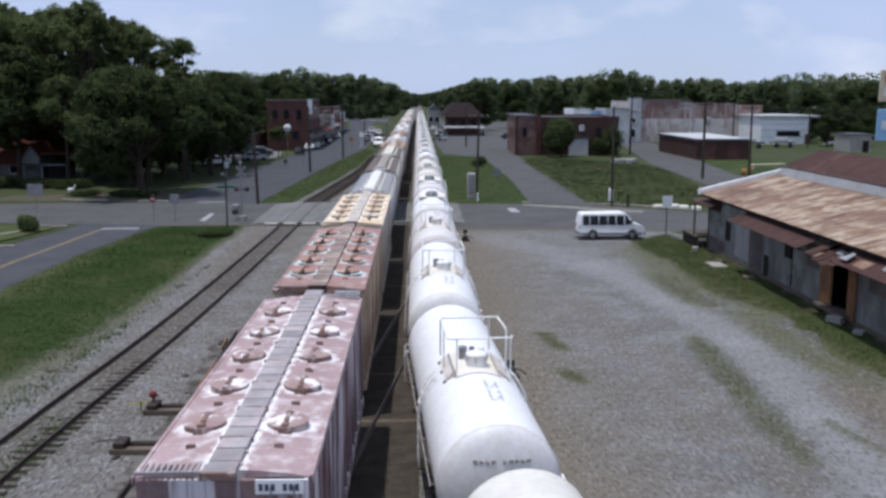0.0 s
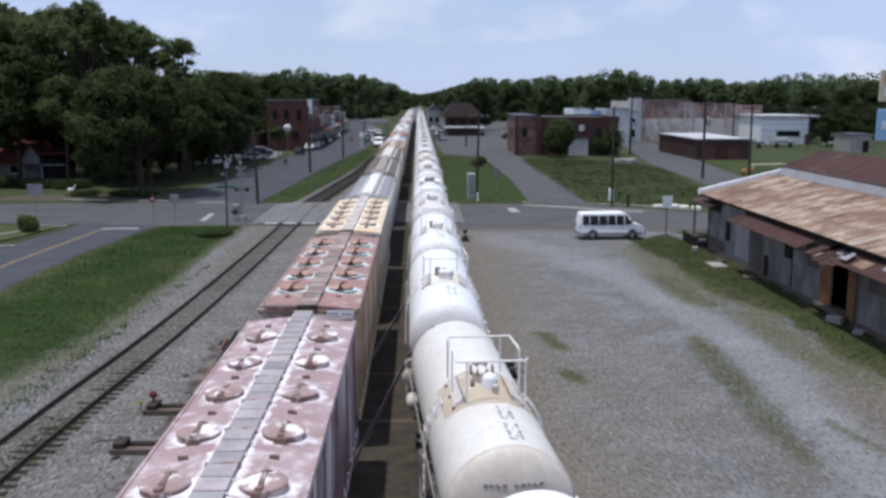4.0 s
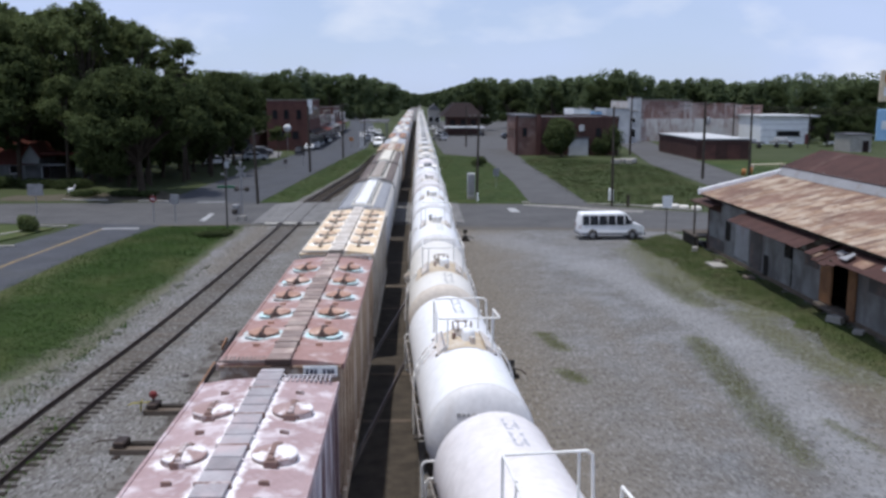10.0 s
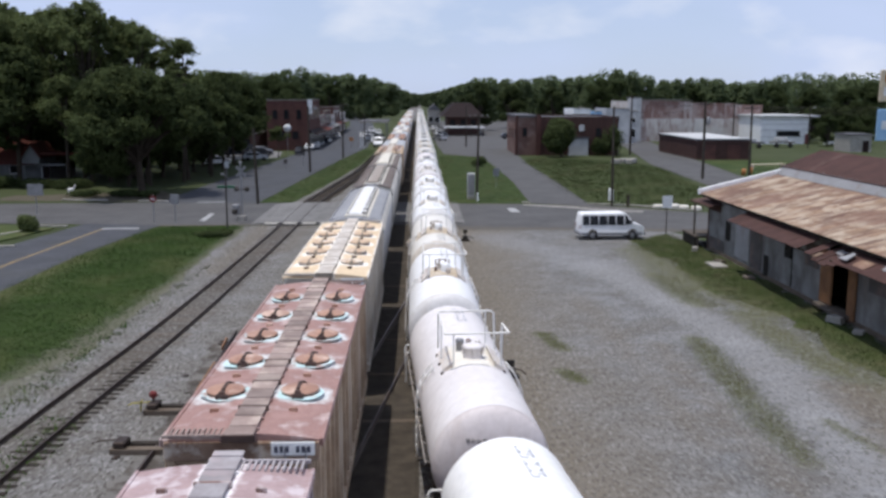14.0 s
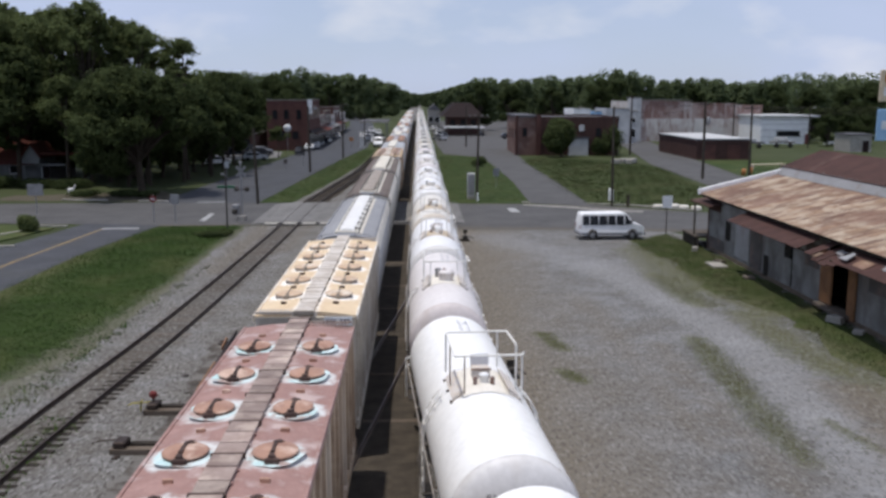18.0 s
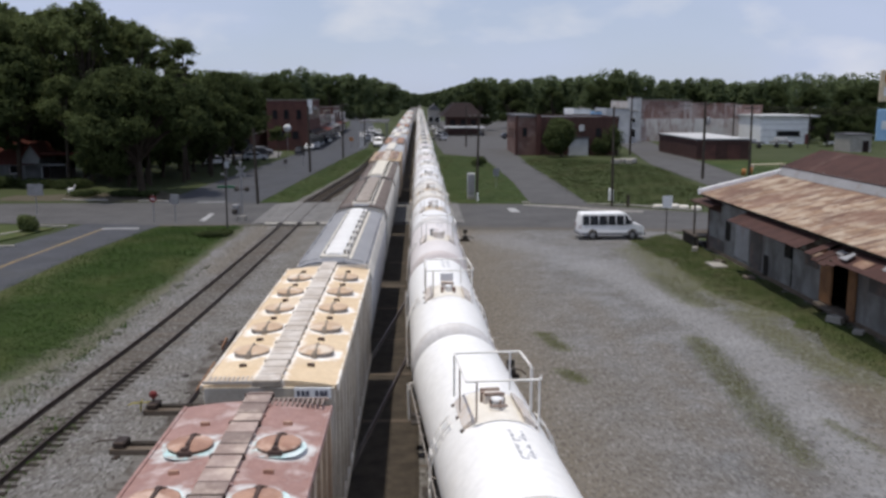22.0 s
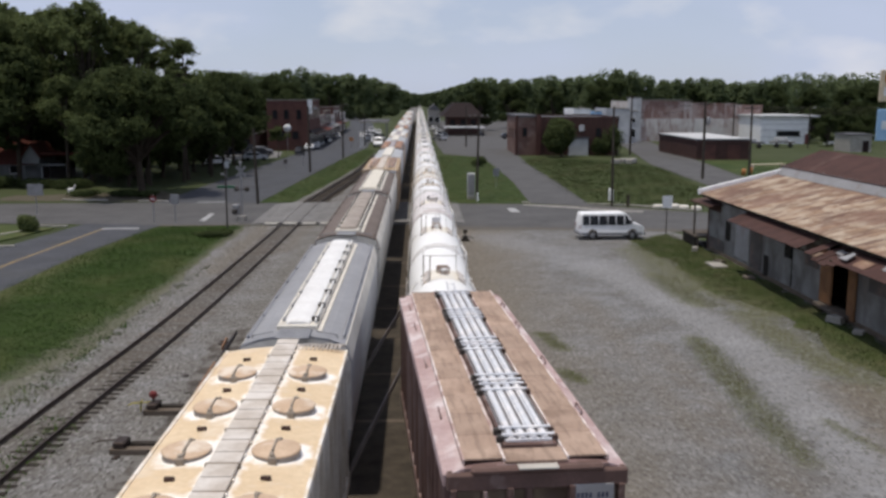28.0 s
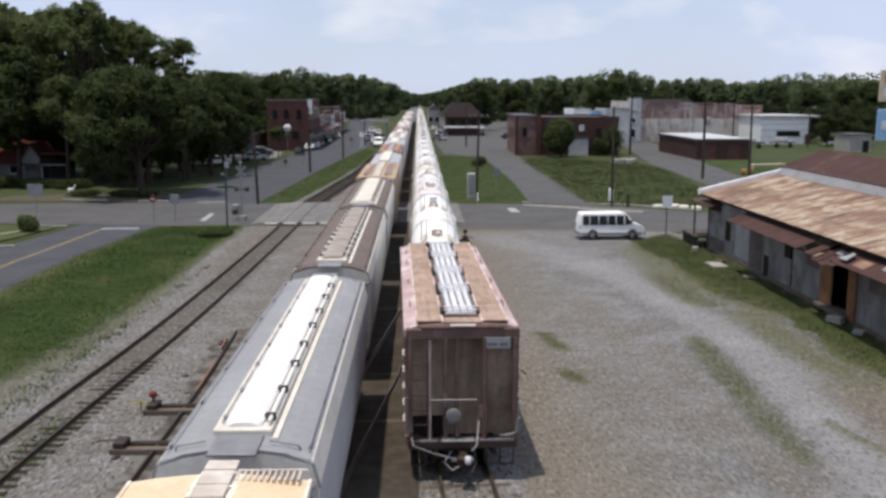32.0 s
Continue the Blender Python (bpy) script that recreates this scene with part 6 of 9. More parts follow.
def far_hopper(label, length, roof, side, cover, trough):
    """A plainer covered hopper for the distant part of the train."""
    car = thing("hopper_car", label, "hopper car", "hopper train")
    L = length / 2
    part("body", Shape().prism([(-1.5, 1.1), (1.5, 1.1), (1.58, 2.4), (1.56, 4.3), (-1.56, 4.3), (-1.58, 2.4)], -L + 0.1, L - 0.1), side, car)
    part("roof", Shape().prism([(1.57, 4.3), (1.45, 4.5), (0.6, 4.68), (-0.6, 4.68), (-1.45, 4.5), (-1.57, 4.3)], -L, L), roof, car)
    part("walkway", Shape().box(-0.3, 0.3, -L - 0.3, L + 0.3, 4.74, 4.8), "walk_grate", car)
    if trough:
        part("hatch_cover", Shape().box(-0.5, 0.5, -L + 0.9, L - 0.9, 4.66, 4.92, 0.03), cover, car)
    else:
        for k in range(5):
            for sx in (-1, 1):
                part("hatch", Shape().lathe([(0.46, 0.0), (0.46, 0.2), (0.0, 0.26)], 14, (sx * 0.86, -L + 1.6 + k * (2 * L - 3.2) / 4, 4.62), "z"), cover, car)
    for sy in (-1, 1):
        part("bogie", Shape().box(-1.1, 1.1, sy * (L - 1.6) - 1.3, sy * (L - 1.6) + 1.3, 0.2, 1.0, 0.1), "black", car)
        part("coupler", Shape().box(-0.15, 0.15, min(sy * L, sy * (L + 0.7)), max(sy * L, sy * (L + 0.7)), 0.75, 1.0), "black", car)
    return car


far_h = [far_hopper("tan hopper car far up the train", 15.8, "tan_roof", "grey_side", "white_trough", False), far_hopper("pale grey hopper car far up the train", 16.5, "grey_far", "grey_side", "cream_eave", True),
         far_hopper("brown hopper car far up the train", 15.8, "umber_roof", "copper_side", "copper_hatch", False)]
y = 144.2
first = {0, 1, 2}
for k in range(17):
    i = (1, 2, 1, 0, 1, 2, 1, 0)[k % 8]
    half = (7.9, 8.25, 7.9)[i]
    if k:
        y += half + 0.7
    car = far_h[i] if i in first else copy_thing(far_h[i], pose(LEFT_X, y, 0))
    first.discard(i)
    hoppers.append((car, y))
    y += half + 0.7


# ---- plants ----
def quads_mesh(name, verts, material):
    """A mesh of loose quads from an array (n, 4, 3)."""
    n = len(verts)
    me = bpy.data.meshes.new(name)
    me.vertices.add(n * 4)
    me.vertices.foreach_set("co", np.ascontiguousarray(verts, dtype=np.float32).ravel())
    me.loops.add(n * 4)
    me.loops.foreach_set("vertex_index", np.arange(n * 4, dtype=np.int32))
    me.polygons.add(n)
    me.polygons.foreach_set("loop_start", np.arange(0, n * 4, 4, dtype=np.int32))
    me.update(calc_edges=True)
    me.validate()
    me.materials.append(M[material])
    return me


def leaf_quads(rs, centres, size, out=None, loose=0.42):
    """Leaf clumps, each a small quad; out: the way that each one faces, roughly."""
    n = len(centres)
    nrm = rs.normal(size=(n, 3)) * (1.0 if out is None else loose)
    if out is not None:
        nrm = nrm + out
    a = np.cross(nrm, rs.normal(size=(n, 3)))
    a /= np.linalg.norm(a, axis=1)[:, None] + 1e-9
    b = np.cross(a, nrm)
    b /= np.linalg.norm(b, axis=1)[:, None] + 1e-9
    s = (size * rs.uniform(0.55, 1.35, n))[:, None]
    a, b = a * s, b * s * 0.62
    return np.stack([centres - a, centres - b * 1.0 + a * 0.1, centres + a, centres + b], axis=1)


def crown_points(rs, lobes, count):
    """Points in the outer shells of overlapping lobes (x, y, z, rx, rz)."""
    w = np.array([l[3] ** 2 for l in lobes])
    pick = rs.choice(len(lobes), count, p=w / w.sum())
    L = np.array(lobes)[pick]
    d = rs.normal(size=(count, 3))
    d /= np.linalg.norm(d, axis=1)[:, None]
    # twigs bunch the leaves together
    r = rs.uniform(0.45, 1.04, count) ** 0.5
    p = L[:, :3] + d * np.stack([L[:, 3], L[:, 3], L[:, 4]], 1) * r[:, None]
    d[:, 2] += 0.25
    return p, d


def tree_meshes(seed, h, rad, low, clumps, size, leaf, per=105):
    """Trunk and limbs, and a crown of separate leaf clumps with light between them."""
    rs = np.random.RandomState(seed)
    lobes = []
    for k in range(20):
        a, u = rs.uniform(0, 6.28), rs.uniform(0, 1) if k > 4 else 0.72 + 0.07 * k
        z = h * (low + (0.93 - low) * u)
        spread = rad * (0.85 * math.sin(math.pi * min(1, 0.22 + 0.72 * u)) + 0.08)
        q = rs.uniform(0.35, 1.0) * spread
        lr = rad * rs.uniform(0.20, 0.37)
        lobes.append((q * math.cos(a), q * math.sin(a), min(z, h - lr * 0.6), lr, lr * rs.uniform(0.6, 0.85)))
    heart, way = crown_points(rs, lobes, clumps)
    wide = rs.uniform(0.35, 1.1, clumps) * (0.42 + 0.035 * rad)
    pick = rs.randint(0, clumps, clumps * per)
    d = rs.normal(size=(len(pick), 3))
    off = d * wide[pick][:, None] * np.array([0.66, 0.66, 0.46])
    pts = heart[pick] + off
    face = d * 0.35 + way[pick] * 0.55
    face[:, 2] += 0.22
    crown = quads_mesh("crown", leaf_quads(rs, pts, size, face, 0.55), leaf)
    t = Shape()
    base = Vector((0, 0, -0.1))
    fork = Vector((rs.uniform(-0.3, 0.3), rs.uniform(-0.3, 0.3), h * max(0.16, low * 0.9)))
    t.tube(base, base + Vector((0, 0, 0.5)), rad * 0.07, 10, rad * 0.05)
    t.tube(base + Vector((0, 0, 0.5)), fork, rad * 0.05, 10, rad * 0.04)
    for l in lobes:
        tip = Vector(l[:3])
        mid = fork.lerp(tip, 0.5) + Vector((0, 0, h * 0.04))
        t.tube(fork, mid, rad * 0.034, 7, rad * 0.022)
        t.tube(mid, tip, rad * 0.022, 6, rad * 0.007)
    return t.mesh("trunk"), crown


def tree_kind(label, seed, h, rad, low, clumps, size, leaf, x, y, per=105):
    trunk, crown = tree_meshes(seed, h, rad, low, clumps, size, leaf, per)
    t = thing("tree", label, "tree", "street trees", at=pose(x, y, 0))
    part("trunk", trunk, "bark", t)
    part("crown", crown, leaf, t)
    return t


BIG = "tall dark-green broadleaf tree shading the yard"
AIRY = "tall airy tree with sunlit clumps and gaps in its crown"
oak = [tree_kind(AIRY, 11, 23.8, 6.4, 0.46, 260, 0.2, "leaf_b", -43.0, 121.0, 60),
       tree_kind(BIG, 12, 17.0, 6.8, 0.22, 620, 0.22, "leaf_a", -57.0, 128.0, 55),
       tree_kind(BIG, 13, 16.5, 6.4, 0.18, 620, 0.22, "leaf_a", -45.0, 131.0, 55),
       tree_kind("leafy light-green tree near the street", 14, 13.6, 4.3, 0.58, 240, 0.2, "leaf_b", -44.6, 117.0, 60),
       tree_kind(AIRY, 25, 23.6, 6.4, 0.42, 280, 0.2, "leaf_b", -56.8, 134.5, 60),
       tree_kind(AIRY, 16, 20.6, 4.4, 0.44, 130, 0.2, "leaf_b", -35.4, 119.5, 60),
       tree_kind("broad low dark-green tree with a spreading crown", 18, 14.2, 8.8, 0.30, 1000, 0.2, "leaf_a", -31.8, 105.0, 55),
       tree_kind("dark-green street tree with a raised crown", 19, 14.0, 5.0, 0.34, 430, 0.21, "leaf_a", -30.6, 134.0, 55)]
# kind, place, size and turn of each further tree
TALL_TREES = [(0, -47.6, 125.0, 0.98, 130), (4, -63.0, 135.5, 1.06, 60), (0, -58.8, 137.0, 1.05, 200), (4, -51.4, 134.5, 1.03, 160), (0, -66.5, 136.0, 1.05, 250),
              (5, -30.9, 120.5, 0.93, 100), (5, -38.6, 122.5, 1.05, 200), (4, -39.6, 127.0, 0.92, 310), (4, -66.0, 121.0, 1.0, 20)]
# those left of x -50 are added to shade the house; -64 is unseen
HOUSE_TREES = [(7, -56.8, 117.2, 1.28, 0), (7, -64.0, 117.4, 1.28, 120), (7, -50.9, 117.3, 1.24, 220), (7, -34.0, 116.0, 0.92, 60)]
YARD_TREES = [(1, -66.0, 133.0, 1.0, 80), (2, -52.0, 135.0, 0.92, 300), (1, -39.0, 133.0, 0.8, 50), (1, -45.0, 144.0, 0.86, 210), (2, -60.0, 144.0, 1.05, 20),
              (1, -73.0, 146.0, 1.1, 160), (1, -40.5, 120.5, 0.76, 270), (2, -46.2, 127.0, 0.82, 180), (2, -67.5, 124.0, 0.8, 40), (1, -57.0, 134.0, 0.86, 10),
              (2, -42.0, 126.0, 0.86, 330), (2, -66.0, 140.0, 1.05, 100), (1, -80.0, 138.0, 1.1, 280), (7, -43.0, 158.0, 1.0, 50), (7, -41.0, 196.0, 0.95, 200),
              (7, -47.0, 190.0, 1.0, 120), (7, -52.0, 168.0, 1.0, 10)]
STREET_TREES = [(2, -35.6, 127.5, 0.78, 140), (2, -36.5, 140.0, 0.8, 90), (2, -36.4, 115.0, 0.7, 250), (7, -31.2, 124.0, 1.04, 80), (7, -30.2, 142.0, 1.06, 190),
                (7, -30.4, 151.0, 1.06, 20), (7, -30.6, 160.0, 1.0, 110), (7, -29.2, 129.0, 0.84, 300), (7, -35.0, 168.0, 0.9, 240), (7, -37.5, 150.0, 1.05, 300),
                (2, -33.6, 137.0, 0.78, 70), (2, -34.4, 146.0, 0.8, 250), (2, -33.8, 156.0, 0.78, 160), (3, -25.6, 167.5, 0.42, 100), (7, -36.0, 200.0, 0.95, 30)]
for i, x, y, sc, rz in TALL_TREES + HOUSE_TREES + YARD_TREES + STREET_TREES:
    m = pose(x, y, 0, rz=rz) @ Matrix.Diagonal((sc, sc, sc, 1))
    copy_thing(oak[i], m)


def bush(name, label, x, y, z, r, h, count, size, leaf, seed):
    rs = np.random.RandomState(seed)
    lobes = [(rs.uniform(-0.45, 0.45) * r, rs.uniform(-0.45, 0.45) * r, h * rs.uniform(0.3, 0.72), r * rs.uniform(0.5, 0.7), h * rs.uniform(0.26, 0.36)) for _ in range(9)]
    b = thing(name, label, "bush", at=pose(x, y, z))
    part("stem", Shape().tube((0, 0, -0.05), (0.05, 0, h * 0.45), 0.09 * r, 7, 0.04 * r), "bark", b)
    part("foliage", quads_mesh("foliage", leaf_quads(rs, *(lambda c: (c[0], size, c[1]))(crown_points(rs, lobes, count))), leaf), leaf, b)
    return b


bush("bush", "big round dark-green bush against the brick wall", 26.6, 168.8, 0, 3.4, 7.8, 7000, 0.30, "leaf_a", 41)
bush("bush", "clipped dark bush on the corner island", -32.3, 75.6, 0.1, 0.95, 1.5, 2200, 0.10, "leaf_b", 42)
bush("shrub", "low shrub on the grass bank", -16.6, 73.0, 0, 1.6, 0.55, 1500, 0.10, "leaf_a", 43)
bush("shrub", "ragged weeds by the signal pole", 9.6, 146.0, 0, 1.4, 1.7, 900, 0.2, "leaf_a", 44)
for i, (x, y, r, h) in enumerate(((-52, 113.5, 3.0, 1.5), (-47, 114, 2.6, 1.3), (-42.6, 112.8, 2.6, 1.2), (-57, 113, 3.0, 1.6))):
    bush("hedge_bush", "low dark hedge in front of the porch", x, y, 0, r, h, 1500, 0.2, "leaf_a", 45 + i)
for i, (x, y, r, h) in enumerate(((-37.5, 102.5, 2.2, 0.9), (-33.5, 103.2, 2.0, 0.8), (-30.5, 102.6, 1.6, 0.7))):
    bush("flower_bed_shrub", "low dark shrubs in a kerbed bed", x, y, 0, r, h, 900, 0.15, "leaf_a", 55 + i)
for i, (x, y, r, h) in enumerate(((37.2, 170.8, 1.8, 6.6), (35.6, 171.2, 1.5, 5.0), (33.8, 171.2, 1.3, 3.6))):
    bush("creeper", "dark creeper climbing the brick wall", x, y, 0, r, h, 1200, 0.2, "leaf_a", 65 + i)


def far_woods():
    """Distant woods: the height of the tree line against the bearing, as (bearing slope, rise slope, distance)."""
    rs = np.random.RandomState(99)
    line = [(-0.26, 0.030, 330), (-0.17, 0.026, 380), (-0.150, 0.027, 400), (-0.125, 0.029, 400), (-0.105, 0.026, 420), (-0.08, 0.025, 430), (-0.055, 0.022, 430), (-0.03, 0.015, 520),
            (-0.010, 0.004, 800), (0.0, 0.0012, 1100), (0.014, 0.003, 900), (0.03, 0.008, 650), (0.05, 0.015, 480), (0.068, 0.022, 400), (0.085, 0.019, 420), (0.10, 0.018, 430), (0.135, 0.021, 420),
            (0.16, 0.020, 400), (0.19, 0.027, 350), (0.21, 0.032, 330), (0.235, 0.027, 340), (0.26, 0.018, 380), (0.285, 0.019, 380), (0.32, 0.021, 380), (0.345, 0.016, 400), (0.37, 0.017, 400),
            (0.40, 0.025, 300), (0.44, 0.024, 290), (0.48, 0.025, 290), (0.52, 0.025, 290), (0.62, 0.026, 280), (0.8, 0.03, 280)]
    xs, hs, ds = (np.array([l[i] for l in line]) for i in range(3))
    cloud = []
    for row in range(3):
        b = -0.26
        while b < 0.75:
            d = np.interp(b, xs, ds) * (1 + 0.12 * row) * rs.uniform(0.96, 1.04)
            top = 11.2 + np.interp(b, xs, hs) * d * rs.uniform(0.84, 1.08) - row * 0.6
            top = max(top, 5.0)
            r = rs.uniform(0.24, 0.4) * min(top, 18)
            x = b * d
            lobes = [(x + rs.uniform(-0.7, 0.7) * r, d + rs.uniform(-0.5, 0.5) * r, top * rs.uniform(0.30, 0.80), r * rs.uniform(0.3, 0.5), top * rs.uniform(0.11, 0.18)) for _ in range(13)]
            lobes.append((x, d, top * 0.86, r * 0.55, top * 0.14))
            lobes.append((x, d, top * 0.2, r * 0.9, top * 0.2))
            n = int(2000 if row == 0 else 700)
            pts, way = crown_points(rs, lobes, n)
            way[:, 2] += 0.45
            cloud.append(leaf_quads(rs, pts, 0.0019 * d, way, 0.6))
            b += 1.15 * r / d
    return quads_mesh("far_woods", np.concatenate(cloud), "leaf_far")


solo("far_woods", far_woods(), "leaf_far", "long line of distant dark-green woods", "woods", kind="stuff")
for i, x, y, sc, rz in ((2, 92, 236, 0.85, 20), (1, 100, 232, 0.75, 90), (2, 108, 228, 0.8, 170), (1, 118, 236, 0.85, 260), (2, 96, 222, 0.45, 60), (2, 91.5, 202, 0.44, 120), (2, 97, 205, 0.46, 220), (1, 102, 206, 0.42, 20),
                        (2, 20, 300, 0.95, 40), (1, 32, 318, 0.85, 130), (2, 44, 300, 0.85, 60), (2, 30, 268, 0.45, 30), (2, 66, 300, 1.0, 210), (2, 60, 306, 1.02, 310), (2, 88, 290, 0.85, 100),
                        (2, -40, 300, 0.95, 200), (1, -50, 320, 1.05, 310), (2, -32, 340, 0.95, 100), (1, -38, 270, 0.75, 55)):
    copy_thing(oak[i], pose(x, y, 0, rz=rz) @ Matrix.Diagonal((sc, sc, sc, 1)))


def inside(px, py, poly):
    c = np.zeros(len(px), bool)
    for (x0, y0), (x1, y1) in zip(poly, poly[1:] + poly[:1]):
        hit = ((y0 > py) != (y1 > py)) & (px < (x1 - x0) * (py - y0) / (y1 - y0 + 1e-12) + x0)
        c ^= hit
    return c


def tufts(name, poly, count, h, seed, material="blade", grow=0.3, label="short ragged grass blades", z=0.0, clump=0.25):
    """Grass blades over an area, thinning past its edge."""
    rs = np.random.RandomState(seed)
    P = np.array(poly)
    lo, hi = P.min(0), P.max(0)
    seeds = rs.uniform(lo, hi, size=(count * 4 // 10, 2))
    seeds = seeds[inside(seeds[:, 0], seeds[:, 1], poly)]
    p = seeds[rs.randint(0, len(seeds), count)] + rs.normal(size=(count, 2)) * clump * (0.4 + grow)
    n = len(p)
    a = rs.uniform(0, 6.28, n)
    w = h * rs.uniform(0.15, 0.4, n)
    hh = h * rs.uniform(0.4, 1.2, n)
    lean = rs.normal(size=(n, 2)) * 0.8 * h
    dx, dy = np.cos(a) * w, np.sin(a) * w
    zz = np.full(n, z)
    v = np.stack([np.stack([p[:, 0] - dx, p[:, 1] - dy, zz], 1), np.stack([p[:, 0] + dx, p[:, 1] + dy, zz], 1),
                  np.stack([p[:, 0] + dx * 0.3 + lean[:, 0], p[:, 1] + dy * 0.3 + lean[:, 1], zz + hh], 1), np.stack([p[:, 0] - dx * 0.3 + lean[:, 0], p[:, 1] - dy * 0.3 + lean[:, 1], zz + hh], 1)], 1)
    return solo(name, quads_mesh(name, v, material), material, label, "grass", kind="stuff")


# ---- long tin-roofed shed ----
def shed():
    s = thing("shed", "long weathered tin-clad shed with a rusty roof", "shed")
    Y0, Y1, X = 12.0, 66.0, 21.45
    r = random.Random(3)
    # front wall of upright tin sheets, with the doorway left open
    part("plinth", Shape().box(X - 0.02, X + 0.25, Y0, Y1, -0.1, 0.28, 0.02), "tie_dark", s)
    y = Y0
    while y < Y1 - 0.01:
        y1 = min(y + 0.9, Y1)
        ym = (y + y1) / 2
        if not (43.4 < ym < 46.6 or 51.0 < ym < 52.0):
            p = Shape()
            q = []
            k = 12
            for i in range(k + 1):
                q.append((X + (0.012 if i % 2 else -0.012), y + (y1 - y) * i / k))
            z0, z1 = 0.26 + r.uniform(-0.05, 0.02), 4.0
            n = len(q)
            p.add([(a, b, z0) for a, b in q] + [(a, b, z1) for a, b in q] + [(a + 0.03, b, z0) for a, b in q] + [(a + 0.03, b, z1) for a, b in q],
                  [(i, i + 1, n + i + 1, n + i) for i in range(n - 1)] + [(2 * n + i, 2 * n + i + 1, 3 * n + i + 1, 3 * n + i) for i in range(n - 1)])
            part("tin_sheet", p, "tin_grey", s)
        y = y1
    # odd sheets nailed over the tin; the near-black one paints a hole's shade
    for y0, y1, z0, z1, m_ in ((57.6, 60.2, 0.5, 3.3, "tin_pale"), (55.4, 57.3, 0.35, 3.2, "tin_dark"), (61.2, 62.2, 1.3, 2.6, "shade_black"), (62.4, 65.8, 0.3, 1.1, "tin_dark"), (63.4, 65.9, 3.0, 3.9, "roof_rust_dark"), (47.2, 49.0, 2.0, 3.3, "tin_dark"), (36.5, 38.2, 0.4, 2.6, "tin_pale"), (39.6, 41.8, 2.0, 3.6, "tin_dark")):
        part("patch_sheet", Shape().box(X - 0.045, X - 0.016, y0, y1, z0, z1, 0.006), m_, s)
    # black sheet behind the front wall, painting the inside as deep shade
    part("inner_wall", Shape().box(X + 1.6, X + 1.7, Y0, Y1, 0, 4.3), "shade_black", s)
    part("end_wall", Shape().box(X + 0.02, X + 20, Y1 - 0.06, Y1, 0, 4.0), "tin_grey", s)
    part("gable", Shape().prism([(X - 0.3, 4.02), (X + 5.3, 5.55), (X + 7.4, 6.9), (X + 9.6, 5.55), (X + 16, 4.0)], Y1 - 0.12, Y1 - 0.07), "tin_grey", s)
    # floor blackened to hold the shade of the interior
    part("floor", Shape().box(X + 0.1, X + 20, Y0, Y1 - 0.1, 0.1, 0.25), "shade_black", s)
    # doorway
    d = part("door", Shape().box(X - 0.10, X - 0.04, 45.5, 46.9, 0.45, 3.25, 0.01), "door_wood", s, "orange-brown plank door slid aside")
    for k in range(6):
        part("plank", Shape().box(X - 0.125, X - 0.10, 45.52 + k * 0.23, 45.72 + k * 0.23, 0.5, 3.2, 0.005), "door_wood", d)
    d = part("door", Shape().box(X - 0.10, X - 0.04, 42.9, 43.75, 0.2, 3.25, 0.01), "door_wood", s, "brown plank door ajar")
    for k in range(3):
        part("plank", Shape().box(X - 0.125, X - 0.10, 42.95 + k * 0.25, 43.17 + k * 0.25, 0.25, 3.2, 0.005), "door_wood", d)
    part("door_sill", Shape().box(X - 0.5, X + 0.3, 43.3, 46.8, 0.2, 0.42, 0.03), "tie", s)
    # no real opening: a black box paints the shade inside the window
    part("window_opening", Shape().box(X - 0.02, X + 0.05, 51.0, 51.95, 1.9, 3.4), "shade_black", s)
    part("wall_sheet", Shape().box(X - 0.01, X + 0.02, 50.9, 52.05, 0.3, 1.9), "tin_grey", s)
    part("wall_sheet", Shape().box(X - 0.012, X + 0.02, 50.9, 52.05, 3.38, 4.0), "tin_grey", s)
    part("corner_post", Shape().box(X - 0.06, X + 0.1, Y1 - 0.1, Y1 + 0.06, 0, 4.0, 0.01), "roof_rust_dark", s)
    # black box on the wall, its inner shade only coloured in
    part("vent_door", Shape().box(X - 0.05, X - 0.01, 54.3, 55.0, 0.2, 1.5, 0.01), "shade_black", s)
    # lower roof slope in tin strips
    y = Y0
    k = 0
    slope = math.atan2(1.45, 5.6)
    while y < Y1 + 0.2:
        y1 = min(y + 0.78, Y1 + 0.25)
        p = Shape()
        for row, (a, b) in enumerate(((-0.75, 2.6), (2.45, 5.4))):
            za, zb = 4.12 + (a + 0.75) * 0.245, 4.12 + (b + 0.75) * 0.245
            o = 0.012 * (1 - row) + r.uniform(0, 0.012) + 0.004 * (k % 2)
            q = Shape()
            n = 7
            for i in range(n):
                t0 = y + (y1 - y) * i / (n - 1) + (0.02 if i == n - 1 else 0)
                h = 0.018 if i % 2 == 0 else 0.0
                q.v += [(X + a, t0, za + o + h), (X + b, t0, zb + o + h), (X + a, t0, za + o + h - 0.02), (X + b, t0, zb + o + h - 0.02)]
            for i in range(n - 1):
                j = i * 4
                q.f += [(j, j + 4, j + 5, j + 1), (j + 2, j + 3, j + 7, j + 6), (j, j + 2, j + 6, j + 4)]
            q.s = [False] * len(q.f)
            part("roof_sheet", q, "roof_rust", s)
        y = y1
        k += 1
    part("roof_trim", Shape().prism([(X - 0.8, 4.06), (X + 5.35, 5.57), (X + 5.35, 5.92), (X - 0.8, 4.42)], Y1 + 0.02, Y1 + 0.36), "white", s, "white gable trim board")
